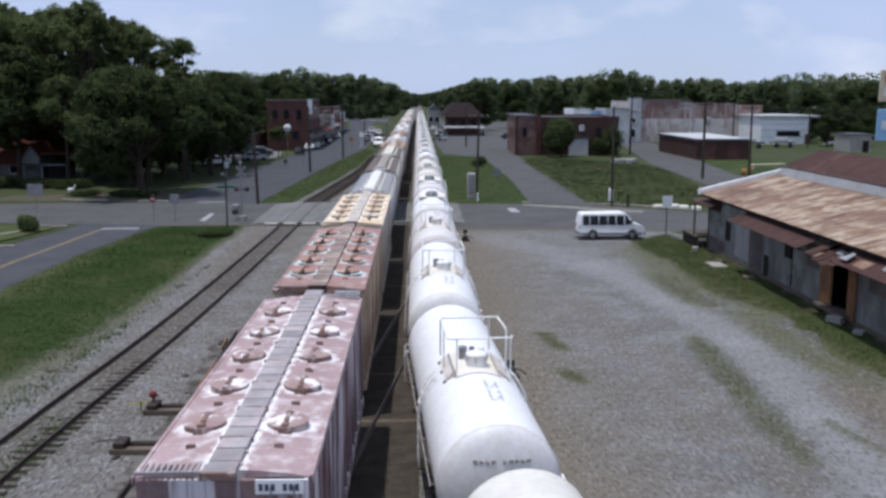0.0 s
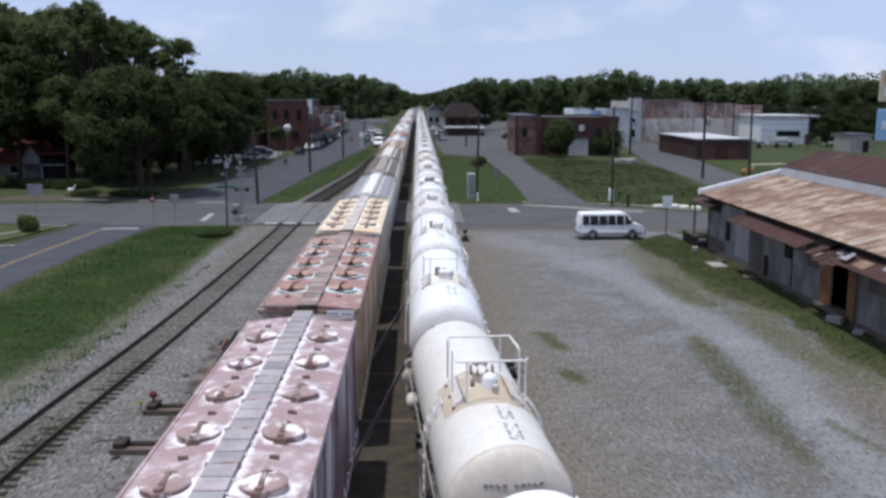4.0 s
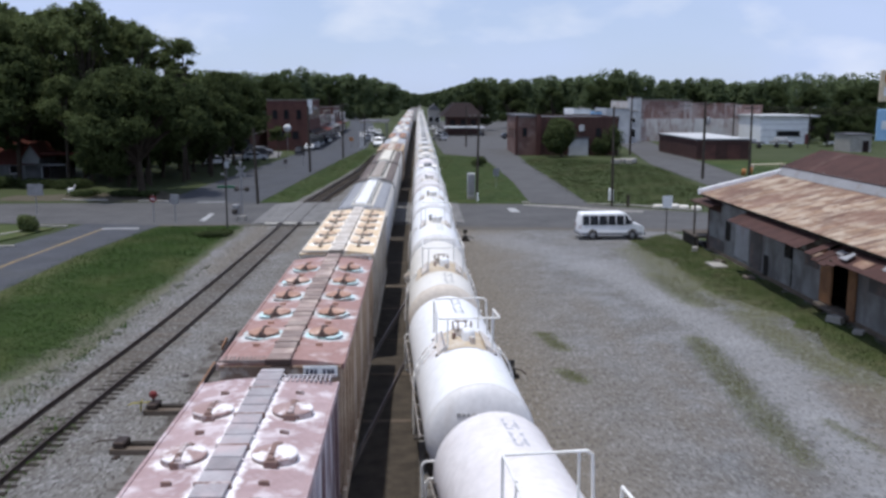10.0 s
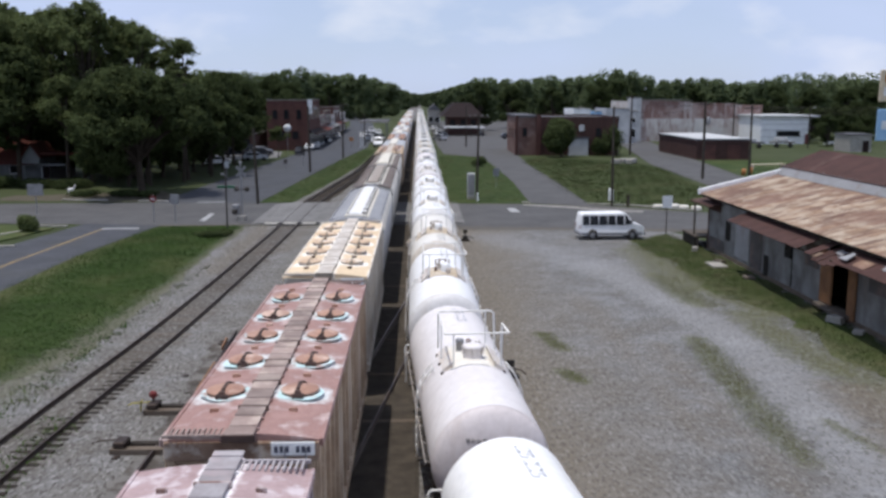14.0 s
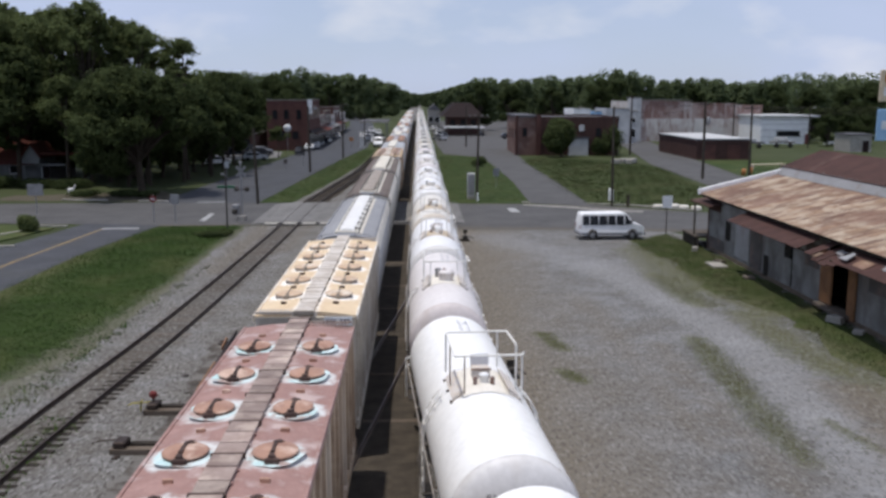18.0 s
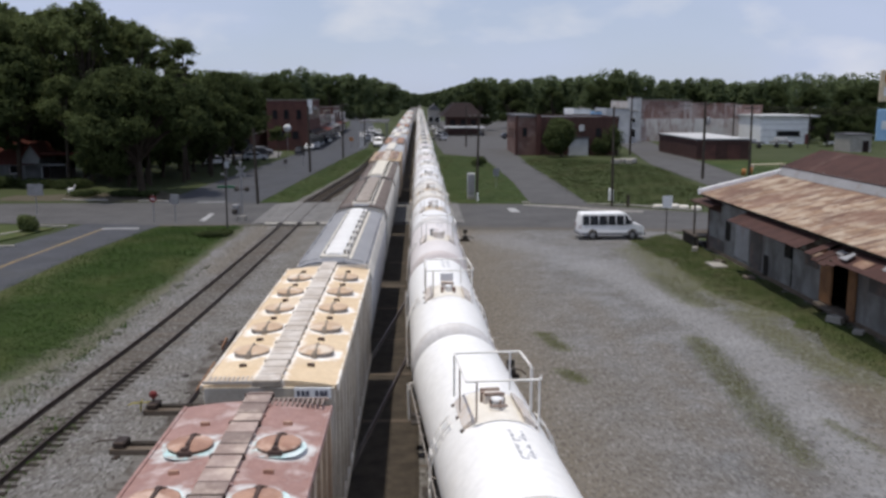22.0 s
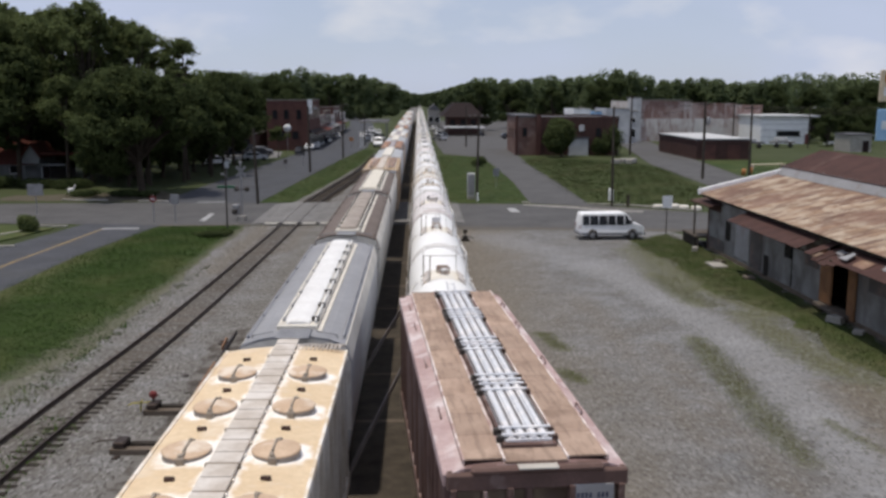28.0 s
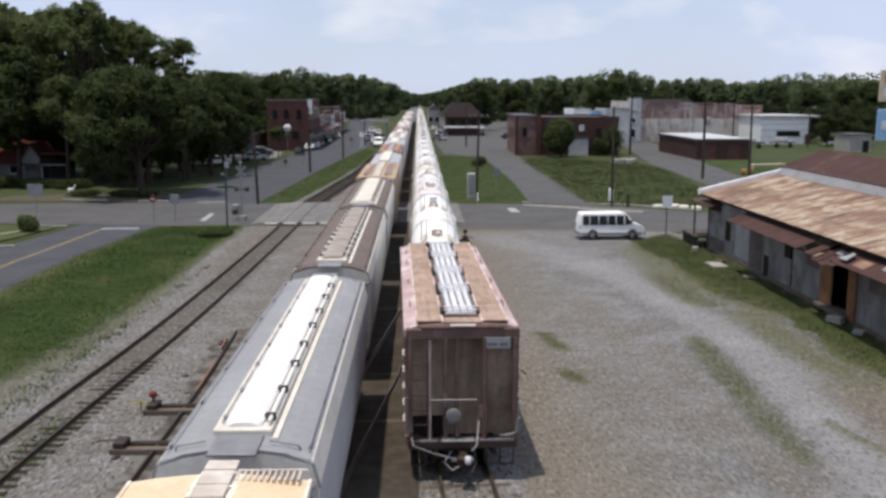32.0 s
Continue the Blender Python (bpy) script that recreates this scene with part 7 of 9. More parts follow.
    # deck coloured black for the shade under the roof sheets
    part("roof_deck", Shape().prism([(X - 0.7, 3.98), (X + 5.3, 5.45), (X + 5.3, 5.5), (X - 0.7, 4.06)], Y0, Y1), "shade_black", s)
    # raised middle with its band of wall
    part("clerestory_wall", Shape().box(X + 5.3, X + 5.4, Y0, Y1 - 0.05, 5.4, 6.15), "tin_grey", s)
    part("flashing", Shape().add([(X + 4.85, Y0, 5.53), (X + 4.85, Y1, 5.53), (X + 5.24, Y1, 6.07), (X + 5.24, Y0, 6.07), (X + 4.95, Y0, 5.5), (X + 4.95, Y1, 5.5), (X + 5.3, Y1, 6.05), (X + 5.3, Y0, 6.05)],
                                 [(3, 2, 1, 0), (4, 5, 6, 7), (0, 1, 5, 4), (1, 2, 6, 5), (2, 3, 7, 6), (3, 0, 4, 7)]), "tin_pale", s, "pale grey weathered flashing under the upper roof")
    y = Y0
    while y < Y1:
        y1 = min(y + 1.1, Y1 + 0.1)
        for (a, za, b, zb) in ((5.2, 6.09, 8.1, 7.28), (8.1, 7.28, 11.4, 5.98)):
            o = r.uniform(0, 0.02)
            part("ridge_sheet", Shape().add([(X + a, y, za + o), (X + a, y1 + 0.02, za + o), (X + b, y1 + 0.02, zb + o), (X + b, y, zb + o),
                                             (X + a, y, za + o - 0.03), (X + a, y1 + 0.02, za + o - 0.03), (X + b, y1 + 0.02, zb + o - 0.03), (X + b, y, zb + o - 0.03)],
                                            [(0, 1, 2, 3), (7, 6, 5, 4), (0, 4, 5, 1), (1, 5, 6, 2), (2, 6, 7, 3), (3, 7, 4, 0)]), "roof_rust_dark", s)
        y = y1
    part("back_roof", Shape().prism([(X + 11.2, 5.9), (X + 20, 4.1), (X + 20, 4.0), (X + 11.2, 5.8)], Y0, Y1), "roof_rust", s)
    # lean-to awning, sagging and broken near the doorway
    y = 33.0
    while y < 57.2:
        y1 = y + 0.84
        sag = 0.0
        if 41.5 < y < 45.0:
            sag = 0.25 * math.sin((y - 41.5) / 3.5 * 3.14)
        if not (44.8 < y < 45.7):
            o = 0.004 * (int(y * 10) % 2)
            za, zb = 3.95 - sag + o, 3.34 - sag * 1.3 + o
            xo = X - 1.64 - r.uniform(0, 0.05)
            part("awning_sheet", Shape().add([(X, y, za), (X, y1, za), (xo, y1, zb), (xo, y, zb), (X, y, za - 0.025), (X, y1, za - 0.025), (xo, y1, zb - 0.025), (xo, y, zb - 0.025)],
                                             [(3, 2, 1, 0), (4, 5, 6, 7), (0, 1, 5, 4), (1, 2, 6, 5), (2, 3, 7, 6), (3, 0, 4, 7)]), "roof_rust_dark", s)
        y = y1
    for y in (36.0, 39.5, 43, 46.8, 50, 53.5, 57):
        part("awning_bracket", Shape().path([(X, y, 2.7), (X - 1.45, y, 3.3)], 0.05, 5), "tie", s)
    part("loose_sheet", Shape().add([(X - 1.5, 41.2, 3.62), (X - 0.9, 41.5, 3.86), (X - 0.75, 42.1, 3.84), (X - 1.15, 41.9, 3.74), (X - 1.45, 42.2, 3.6),
                                     (X - 1.5, 41.2, 3.6), (X - 0.9, 41.5, 3.84), (X - 0.75, 42.1, 3.82), (X - 1.15, 41.9, 3.72), (X - 1.45, 42.2, 3.58)],
                                    [(0, 1, 2, 3, 4), (9, 8, 7, 6, 5), (0, 5, 6, 1), (1, 6, 7, 2), (2, 7, 8, 3), (3, 8, 9, 4), (4, 9, 5, 0)]), "tin_pale", s, "torn pale scrap of tin")
    for i, (y_, dx, w_, l_, m_) in enumerate(((44.9, -1.3, 0.5, 0.9, "roof_rust"), (40.4, -1.1, 0.6, 1.3, "roof_rust"), (38.6, -0.8, 0.4, 1.0, "tin_pale"), (43.6, -0.6, 0.35, 0.8, "tin_pale"), (36.8, -1.2, 0.5, 1.5, "roof_rust"))):
        zc = 3.95 + dx * 0.38 - (0.2 if 41.5 < y_ < 45 else 0.0) + 0.05
        part("torn_sheet", Shape().add([(X + dx - w_ / 2, y_ - l_ / 2, zc - w_ * 0.19), (X + dx + w_ / 2, y_ - l_ * 0.42, zc + w_ * 0.19), (X + dx + w_ * 0.4, y_ + l_ / 2, zc + w_ * 0.19), (X + dx - w_ * 0.45, y_ + l_ * 0.36, zc - w_ * 0.19),
                                        (X + dx - w_ / 2, y_ - l_ / 2, zc - w_ * 0.19 - 0.02), (X + dx + w_ / 2, y_ - l_ * 0.42, zc + w_ * 0.19 - 0.02), (X + dx + w_ * 0.4, y_ + l_ / 2, zc + w_ * 0.19 - 0.02), (X + dx - w_ * 0.45, y_ + l_ * 0.36, zc - w_ * 0.19 - 0.02)],
                                       [(0, 1, 2, 3), (7, 6, 5, 4), (0, 4, 5, 1), (1, 5, 6, 2), (2, 6, 7, 3), (3, 7, 4, 0)]), m_, s)
    # canopy over the end dock
    part("dock_roof", Shape().prism([(X - 1.0, 3.42), (X + 2.2, 3.9), (X + 2.2, 3.97), (X - 1.0, 3.5)], Y1 - 3.0, Y1 + 1.6), "roof_rust_dark", s)
    part("dock_post", Shape().box(X - 0.75, X - 0.62, Y1 + 1.2, Y1 + 1.33, 0, 3.45, 0.01), "tie", s)
    return s


shed()
dock = thing("loading_dock", "low dark timber loading dock at the shed end", "dock")
part("deck", Shape().box(20.6, 24.5, 66.4, 69.8, 0.75, 0.9, 0.02), "tie", dock)
for x in (20.8, 22.6, 24.3):
    for y in (66.6, 69.6):
        part("leg", Shape().box(x - 0.1, x + 0.1, y - 0.1, y + 0.1, 0, 0.75), "tie", dock)
# black sheet painting the shade under the deck
part("skirt", Shape().box(20.65, 20.7, 66.5, 69.7, 0.1, 0.75), "shade_black", dock)
for i, (x, y, w, l, h) in enumerate(((19.9, 59.2, 1.0, 1.8, 0.10), (20.5, 60.4, 0.5, 0.8, 0.15), (20.8, 43.6, 0.5, 0.8, 0.35), (20.9, 41.4, 0.4, 0.5, 0.2), (20.2, 65.0, 0.5, 0.4, 0.3), (20.5, 54.8, 0.9, 0.6, 0.15))):
    solo("scrap_board", Shape().box(-w / 2, w / 2, -l / 2, l / 2, 0, h, 0.02), ("concrete", "tie", "concrete", "concrete", "concrete", "tie")[i], "pale scrap slab lying in the grass", "scrap",
         "scrap by the shed", at=pose(x, y, 0.02, rz=17 * i))

# ---- white passenger van ----
def van(x, y, rz, label="white passenger van parked on the gravel"):
    v = thing("van", label, "van", at=pose(x, y, 0, rz=rz) @ Matrix.Diagonal((0.92, 1, 1, 1)))
    prof = [(-2.75, 0.45), (-2.8, 0.7), (-2.78, 1.25), (-2.66, 1.95), (-2.5, 2.08), (0.95, 2.1), (1.25, 2.02), (1.85, 1.32), (2.55, 1.12), (2.72, 0.95), (2.75, 0.5), (2.6, 0.38), (-2.6, 0.38)]
    body = Shape()
    n = len(prof)
    vs = []
    for side in (-1, 1):
        for a, b in prof:
            w = 0.98 if b < 1.2 else 0.98 - 0.16 * (b - 1.2)
            vs.append((a, side * w, b))
    body.add(vs, [(i, (i + 1) % n, n + (i + 1) % n, n + i) for i in range(n)] + [tuple(range(n - 1, -1, -1)), tuple(range(n, 2 * n))])
    part("body", body, "white", v)
    for side in (-1, 1):
        for (a, b) in ((-2.58, -2.02), (-1.94, -1.24), (-1.16, -0.46), (-0.38, 0.26), (0.34, 0.98)):
            part("side_window", Shape().add([(a, side * 0.976, 1.20), (b, side * 0.976, 1.20), (b, side * 0.872, 1.94), (a, side * 0.872, 1.94),
                                             (a, side * 0.90, 1.32), (b, side * 0.90, 1.32), (b, side * 0.82, 1.86), (a, side * 0.82, 1.86)],
                                            [(0, 1, 2, 3), (7, 6, 5, 4), (0, 4, 5, 1), (1, 5, 6, 2), (2, 6, 7, 3), (3, 7, 4, 0)]), "glass_dark", v)
        part("cab_window", Shape().add([(1.07, side * 0.976, 1.20), (1.66, side * 0.976, 1.28), (1.22, side * 0.872, 1.94), (1.07, side * 0.872, 1.94),
                                        (1.07, side * 0.90, 1.32), (1.66, side * 0.90, 1.34), (1.22, side * 0.82, 1.86), (1.07, side * 0.82, 1.86)],
                                       [(0, 1, 2, 3), (7, 6, 5, 4), (0, 4, 5, 1), (1, 5, 6, 2), (2, 6, 7, 3), (3, 7, 4, 0)]), "glass_dark", v)
        part("trim_strip", Shape().box(-2.7, 2.6, side * 0.985 - 0.01, side * 0.985 + 0.01, 0.42, 0.60), "steel_grey", v)
        part("mirror", Shape().box(1.5, 1.62, side * 1.1 - 0.1, side * 1.1 + 0.1, 1.35, 1.6, 0.02), "black", v)
        part("headlight", Shape().box(2.68, 2.76, side * 0.72 - 0.14, side * 0.72 + 0.14, 0.78, 0.98, 0.02), "galv", v)
        part("tail_light", Shape().box(-2.82, -2.76, side * 0.86 - 0.07, side * 0.86 + 0.07, 0.85, 1.2, 0.01), "red", v)
        for a in (-1.72, 1.72):
            w = part("wheel", Shape().lathe([(0.0, -0.12), (0.3, -0.12), (0.37, -0.08), (0.37, 0.08), (0.3, 0.12), (0.0, 0.12)], 20, (a, side * 0.905, 0.37), "y"), "tyre", v)
            # flat black disc on the body paints the shade of the wheel well
            part("wheel_arch", Shape().lathe([(0.0, 0.0), (0.46, 0.0), (0.46, side * 0.012), (0.0, side * 0.012)], 20, (a, side * 0.978, 0.42), "y"), "black", v)
            part("rim", Shape().lathe([(0.0, side * 0.125), (0.2, side * 0.128), (0.22, side * 0.11)], 16, (a, side * 0.905, 0.37), "y"), "steel_grey", w)
    part("windscreen", Shape().add([(1.30, -0.80, 1.97), (1.30, 0.80, 1.97), (1.84, 0.88, 1.36), (1.84, -0.88, 1.36), (1.25, -0.8, 1.95), (1.25, 0.8, 1.95), (1.79, 0.88, 1.34), (1.79, -0.88, 1.34)],
                                   [(0, 1, 2, 3), (7, 6, 5, 4), (0, 4, 5, 1), (1, 5, 6, 2), (2, 6, 7, 3), (3, 7, 4, 0)]), "glass_dark", v)
    part("bumper", Shape().box(2.66, 2.84, -0.95, 0.95, 0.42, 0.62, 0.03), "black", v)
    part("bumper", Shape().box(-2.9, -2.74, -0.95, 0.95, 0.42, 0.62, 0.03), "steel_grey", v)
    return v


van(15.2, 71.2, 2.0)
van(-8.6, 203.0, -97.0, "white van parked beside the far track")
solo("parking_lot", Shape().sheet([(-27.6, 186), (-25.6, 168), (-36.5, 160), (-42, 170), (-42, 189.5), (-31.4, 189.5)], 0.028), "asphalt_pale", "pale worn parking lot beside the shops", "parking lot", kind="structure")


def parked_car(x, y, rz, paint, label, tall=1.45):
    c = thing("parked_car", label, "car", "parked cars", at=pose(x, y, 0.03, rz=rz))
    prof = [(-2.2, 0.35), (-2.25, 0.75), (-2.1, 0.95), (-1.5, tall), (0.4, tall), (1.15, 0.98), (2.05, 0.85), (2.2, 0.6), (2.15, 0.35)]
    n = len(prof)
    vs = [(a, s_ * (0.88 if b < 1.0 else 0.70), b) for s_ in (-1, 1) for a, b in prof]
    part("body", Shape().add(vs, [(i, (i + 1) % n, n + (i + 1) % n, n + i) for i in range(n)] + [tuple(range(n - 1, -1, -1)), tuple(range(n, 2 * n))]), paint, c)
    for s_ in (-1, 1):
        part("side_window", Shape().add([(-1.7, s_ * 0.885, 0.99), (0.95, s_ * 0.885, 0.99), (0.3, s_ * 0.72, tall - 0.06), (-1.4, s_ * 0.72, tall - 0.06),
                                         (-1.7, s_ * 0.80, 0.99), (0.95, s_ * 0.80, 0.99), (0.3, s_ * 0.66, tall - 0.06), (-1.4, s_ * 0.66, tall - 0.06)],
                                        [(0, 1, 2, 3), (7, 6, 5, 4), (0, 4, 5, 1), (1, 5, 6, 2), (2, 6, 7, 3), (3, 7, 4, 0)]), "glass_dark", c)
        for a in (-1.35, 1.35):
            part("wheel", Shape().lathe([(0.0, -0.1), (0.3, -0.1), (0.32, 0.0), (0.3, 0.1), (0.0, 0.1)], 14, (a, s_ * 0.8, 0.32), "y"), "tyre", c)
    part("rear_window", Shape().add([(-2.06, -0.7, 1.02), (-2.06, 0.7, 1.02), (-1.58, 0.62, tall - 0.05), (-1.58, -0.62, tall - 0.05)], [(0, 1, 2, 3)]), "glass_dark", c)
    return c


STREET_CARS = [(-22.9, 176.5, 100, 'car_dark', 'dark green car parked at the street side', 1.6), (-22.6, 190, 95, 'car_silver', 'silver car parked at the shops', 1.45),
               (-22.2, 198, 95, 'white', 'white car parked at the shops', 1.45), (-22.0, 206, 95, 'car_silver', 'silver car parked at the shops', 1.5),
               (-21.9, 214, 95, 'car_dark', 'dark car parked at the shops', 1.5), (-21.9, 223, 95, 'white', 'white car parked at the shops', 1.5),
               (-21.8, 234, 95, 'car_dark', 'dark car parked at the shops', 1.5), (-21.9, 246, 95, 'car_silver', 'silver car parked at the shops', 1.5),
               (-33.0, 150, 20, 'white', 'white car in a shaded lot', 1.5), (-29.5, 172, 10, 'car_dark', 'dark car in a shaded lot', 1.5),
               (-28.5, 160.5, 10, 'car_silver', 'silver car in a shaded lot', 1.5), (-36.6, 181, 15, 'car_silver', 'silver car in the parking lot', 1.5),
               (-33.6, 184, 12, 'car_dark', 'dark car in the parking lot', 1.6), (-30.4, 178, 14, 'car_silver', 'silver car in the parking lot', 1.5),
               (-34.0, 171, 10, 'car_dark', 'dark car in the parking lot', 1.5)]
TRACKSIDE_CARS = [(-10.4, 218, 95, 'white', 'white car parked by the track', 1.5), (-10.0, 228, 80, 'car_silver', 'silver car parked by the track', 1.6),
                  (-10.9, 240, 95, 'car_dark', 'dark car parked by the track', 1.6), (95, 206, 10, 'white', 'white car by the grey hut', 1.5),
                  (-12.6, 232, 95, 'white', 'white car under the canopy', 1.6), (-9.6, 236, 92, 'car_dark', 'dark car under the canopy', 1.6),
                  (-12.4, 252, 95, 'car_silver', 'silver car beyond the canopy', 1.6), (-14.8, 246, 95, 'white', 'white car beyond the canopy', 1.6),
                  (-11.6, 264, 95, 'white', 'white car beyond the canopy', 1.7), (-14.6, 286, 95, 'car_silver', 'silver car far along the street', 1.6),
                  (28, 230, 5, 'white', 'white car in the far yard', 1.5), (36, 236, 5, 'car_silver', 'silver car in the far yard', 1.5),
                  (24, 240, 5, 'car_dark', 'dark car in the far yard', 1.5)]
for x, y, rz, p, lab, tl in STREET_CARS + TRACKSIDE_CARS:
    parked_car(x, y, rz, p, lab, tl)


# ---- buildings ----
def window(parent, x, y, z, w, h, face, glass="glass_dark", frame_m="white", name="window"):
    """A framed window on a wall; face '-y' looks to the camera, '+x' to the right."""
    if face == "-y":
        o = part(name, Shape().box(x - w / 2 - 0.1, x + w / 2 + 0.1, y - 0.08, y + 0.02, z - h / 2 - 0.1, z + h / 2 + 0.1), frame_m, parent)
        part("pane", Shape().box(x - w / 2, x + w / 2, y - 0.11, y - 0.04, z - h / 2, z + h / 2), glass, o)
    else:
        s_ = 1 if face == "+x" else -1
        o = part(name, Shape().box(min(x - s_ * 0.02, x + s_ * 0.08), max(x - s_ * 0.02, x + s_ * 0.08), y - w / 2 - 0.1, y + w / 2 + 0.1, z - h / 2 - 0.1, z + h / 2 + 0.1), frame_m, parent)
        part("pane", Shape().box(min(x + s_ * 0.04, x + s_ * 0.11), max(x + s_ * 0.04, x + s_ * 0.11), y - w / 2, y + w / 2, z - h / 2, z + h / 2), glass, o)
    return o


def block(name, label, x0, x1, y0, y1, h, wall, roof="roof_grey", cap=True, category="building"):
    b = thing(name, label, category)
    part("wall", Shape().box(x0, x1, y0, y0 + 0.3, 0, h), wall, b)
    part("wall", Shape().box(x0, x1, y1 - 0.3, y1, 0, h), wall, b)
    part("wall", Shape().box(x0, x0 + 0.3, y0 + 0.3, y1 - 0.3, 0, h), wall, b)
    part("wall", Shape().box(x1 - 0.3, x1, y0 + 0.3, y1 - 0.3, 0, h), wall, b)
    part("roof", Shape().box(x0 + 0.3, x1 - 0.3, y0 + 0.3, y1 - 0.3, h - 0.5, h - 0.3), roof, b)
    if cap:
        part("coping", Shape().box(x0 - 0.06, x1 + 0.06, y0 - 0.06, y0 + 0.36, h, h + 0.14), "concrete", b)
        part("coping", Shape().box(x1 - 0.36, x1 + 0.06, y0 + 0.36, y1, h, h + 0.14), "concrete", b)
    return b


# brick shops along the street
shop = block("shop_building", "tall red-brick corner shop building", -31.2, -22.9, 190, 214, 10.3, "brick")
for x in (-29.5, -27.2, -24.6):
    window(shop, x, 190, 7.4, 1.0, 1.9, "-y", frame_m="brick")
window(shop, -28.2, 190, 3.2, 1.3, 1.6, "-y", frame_m="brick")
window(shop, -25.4, 190, 3.2, 1.3, 1.6, "-y", frame_m="brick")
for y in (193, 197, 201, 205, 209, 212.5):
    window(shop, -22.9, y, 7.4, 1.1, 2.0, "+x", frame_m="concrete")
    window(shop, -22.9, y, 2.0, 2.6, 2.4, "+x")
part("sign_panel", Shape().box(-22.85, -21.9, 190.4, 190.6, 7.6, 10.4), "sign_white", shop, "white hanging sign panel")
part("awning", Shape().prism([(-22.9, 4.0), (-20.9, 3.3), (-20.9, 3.2), (-22.9, 3.9)], 191, 213.5), "roof_brown", shop)
for i, (y0, y1, h, wl_) in enumerate(((214.2, 230, 6.6, "brick_brown"), (230.2, 246, 7.4, "brick"), (246.2, 262, 6.0, "brick_pale"), (262.2, 285, 8.0, "brick"), (285.2, 310, 6.0, "brick_pale"))):
    b = block("shop_building", ("pale-fronted low shop" if wl_ == "brick_pale" else "brick-fronted shop") + " in the street row", -36, -23.0 - 0.4 * i, y0, y1, h, wl_)
    for y in (y0 + 3, (y0 + y1) / 2, y1 - 3):
        window(b, -23.0 - 0.4 * i, y, 1.8, 3.0, 2.2, "+x")
        if h > 6.5:
            window(b, -23.0 - 0.4 * i, y, 5.4, 1.1, 1.6, "+x")
    part("awning", Shape().prism([(-23 - 0.4 * i, 3.8), (-21.2 - 0.4 * i, 3.2), (-21.2 - 0.4 * i, 3.1), (-23 - 0.4 * i, 3.7)], y0 + 0.5, y1 - 0.5), ("roof_red", "roof_grey", "tin_grey")[i % 3], b)
    part("front_sign", Shape().box(-23 - 0.4 * i, -22.9 - 0.4 * i, y0 + 2, y1 - 2, h - 1.6, h - 0.9), "concrete", b)
far_shop = block("shop_building", "low brick building behind the parking lot", -46, -33, 186, 205, 3.6, "brick_dark")
for x in (-44, -41, -38, -35):
    window(far_shop, x, 186, 1.8, 1.8, 1.6, "-y", frame_m="brick_dark")

# canopy over the far lot
cn = thing("lot_canopy", "flat pale canopy over parked cars", "canopy")
part("roof", Shape().box(-14.4, -7.4, 226, 240, 4.7, 5.2, 0.05), "roof_grey", cn)
part("fascia", Shape().box(-14.5, -7.3, 225.85, 225.98, 4.65, 5.1, 0.02), "concrete", cn)
for x in (-14, -8):
    for y in (227, 239):
        part("post", Shape().box(x - 0.1, x + 0.1, y - 0.1, y + 0.1, 0, 4.6), "steel_grey", cn)
solo("low_wall", Shape().box(-12.9, -11.9, 200.5, 201.0, 0, 2.1, 0.03), "plaster", "pale block by the lot entrance", "wall")

# railway depot with a hipped roof
dep = thing("depot", "old railway depot with a brown hipped roof", "depot")
part("wall", Shape().box(8.6, 17.6, 266, 296, 0, 5.4), "brick_dark", dep)
part("roof", Shape().add([(6.6, 263.5, 5.2), (19.0, 263.5, 5.2), (19.0, 298.5, 5.2), (6.6, 298.5, 5.2), (10.6, 270.5, 9.1), (15.4, 270.5, 9.1), (15.4, 291, 9.1), (10.6, 291, 9.1)],
                         [(3, 2, 1, 0), (0, 1, 5, 4), (1, 2, 6, 5), (2, 3, 7, 6), (3, 0, 4, 7), (4, 5, 6, 7)]), "roof_brown", dep)
for x in (10.0, 13.0, 16.0):
    window(dep, x, 266, 3.4, 1.2, 1.8, "-y", frame_m="roof_brown")
for x0, x1 in ((7.4, 11.8), (12.0, 14.6), (14.9, 18.6)):
    part("platform_canopy", Shape().box(x0, x1, 256.0, 262.0, 2.25, 2.65, 0.05), "plaster", dep, "long white platform fascia")
for x in (8.0, 11.4, 14.8, 18.2):
    part("canopy_post", Shape().box(x - 0.12, x + 0.12, 256.3, 256.55, 0, 2.05), "pole_wood", dep)

cb = block("cream_building", "cream gabled building beyond the depot", 3.4, 7.6, 318, 336, 6.4, "concrete")
part("gable_roof", Shape().prism([(3.2, 6.3), (5.5, 8.4), (7.8, 6.3)], 317.6, 336.4), "roof_grey", cb)
for x in (4.4, 6.6):
    window(cb, x, 318, 3.0, 1.4, 1.8, "-y")
for i, (x, y) in enumerate(((5.6, 262.0), (5.8, 278.0), (4.8, 300.0), (6.2, 246.0), (5.4, 232.0), (3.9, 345.0))):
    parked_car(x, y, 95 + 7 * i, ("white", "car_silver", "white", "car_dark", "car_silver", "white")[i], ("white", "silver", "white", "dark", "silver", "white")[i] + " car parked along the far track", 1.6)
# brick store with the big bush
st = block("brick_store", "old red-brick store with a flat dark roof", 22.6, 38.0, 173.0, 196, 7.3, "brick_dark", cap=False)
part("side_wing", Shape().box(18.7, 22.5, 173.4, 192, 0, 7.2), "brick_brown", st, "faded brown-brick side bay")
part("wing_roof", Shape().box(18.5, 22.59, 173.2, 192.2, 7.2, 7.6), "roof_grey", st)
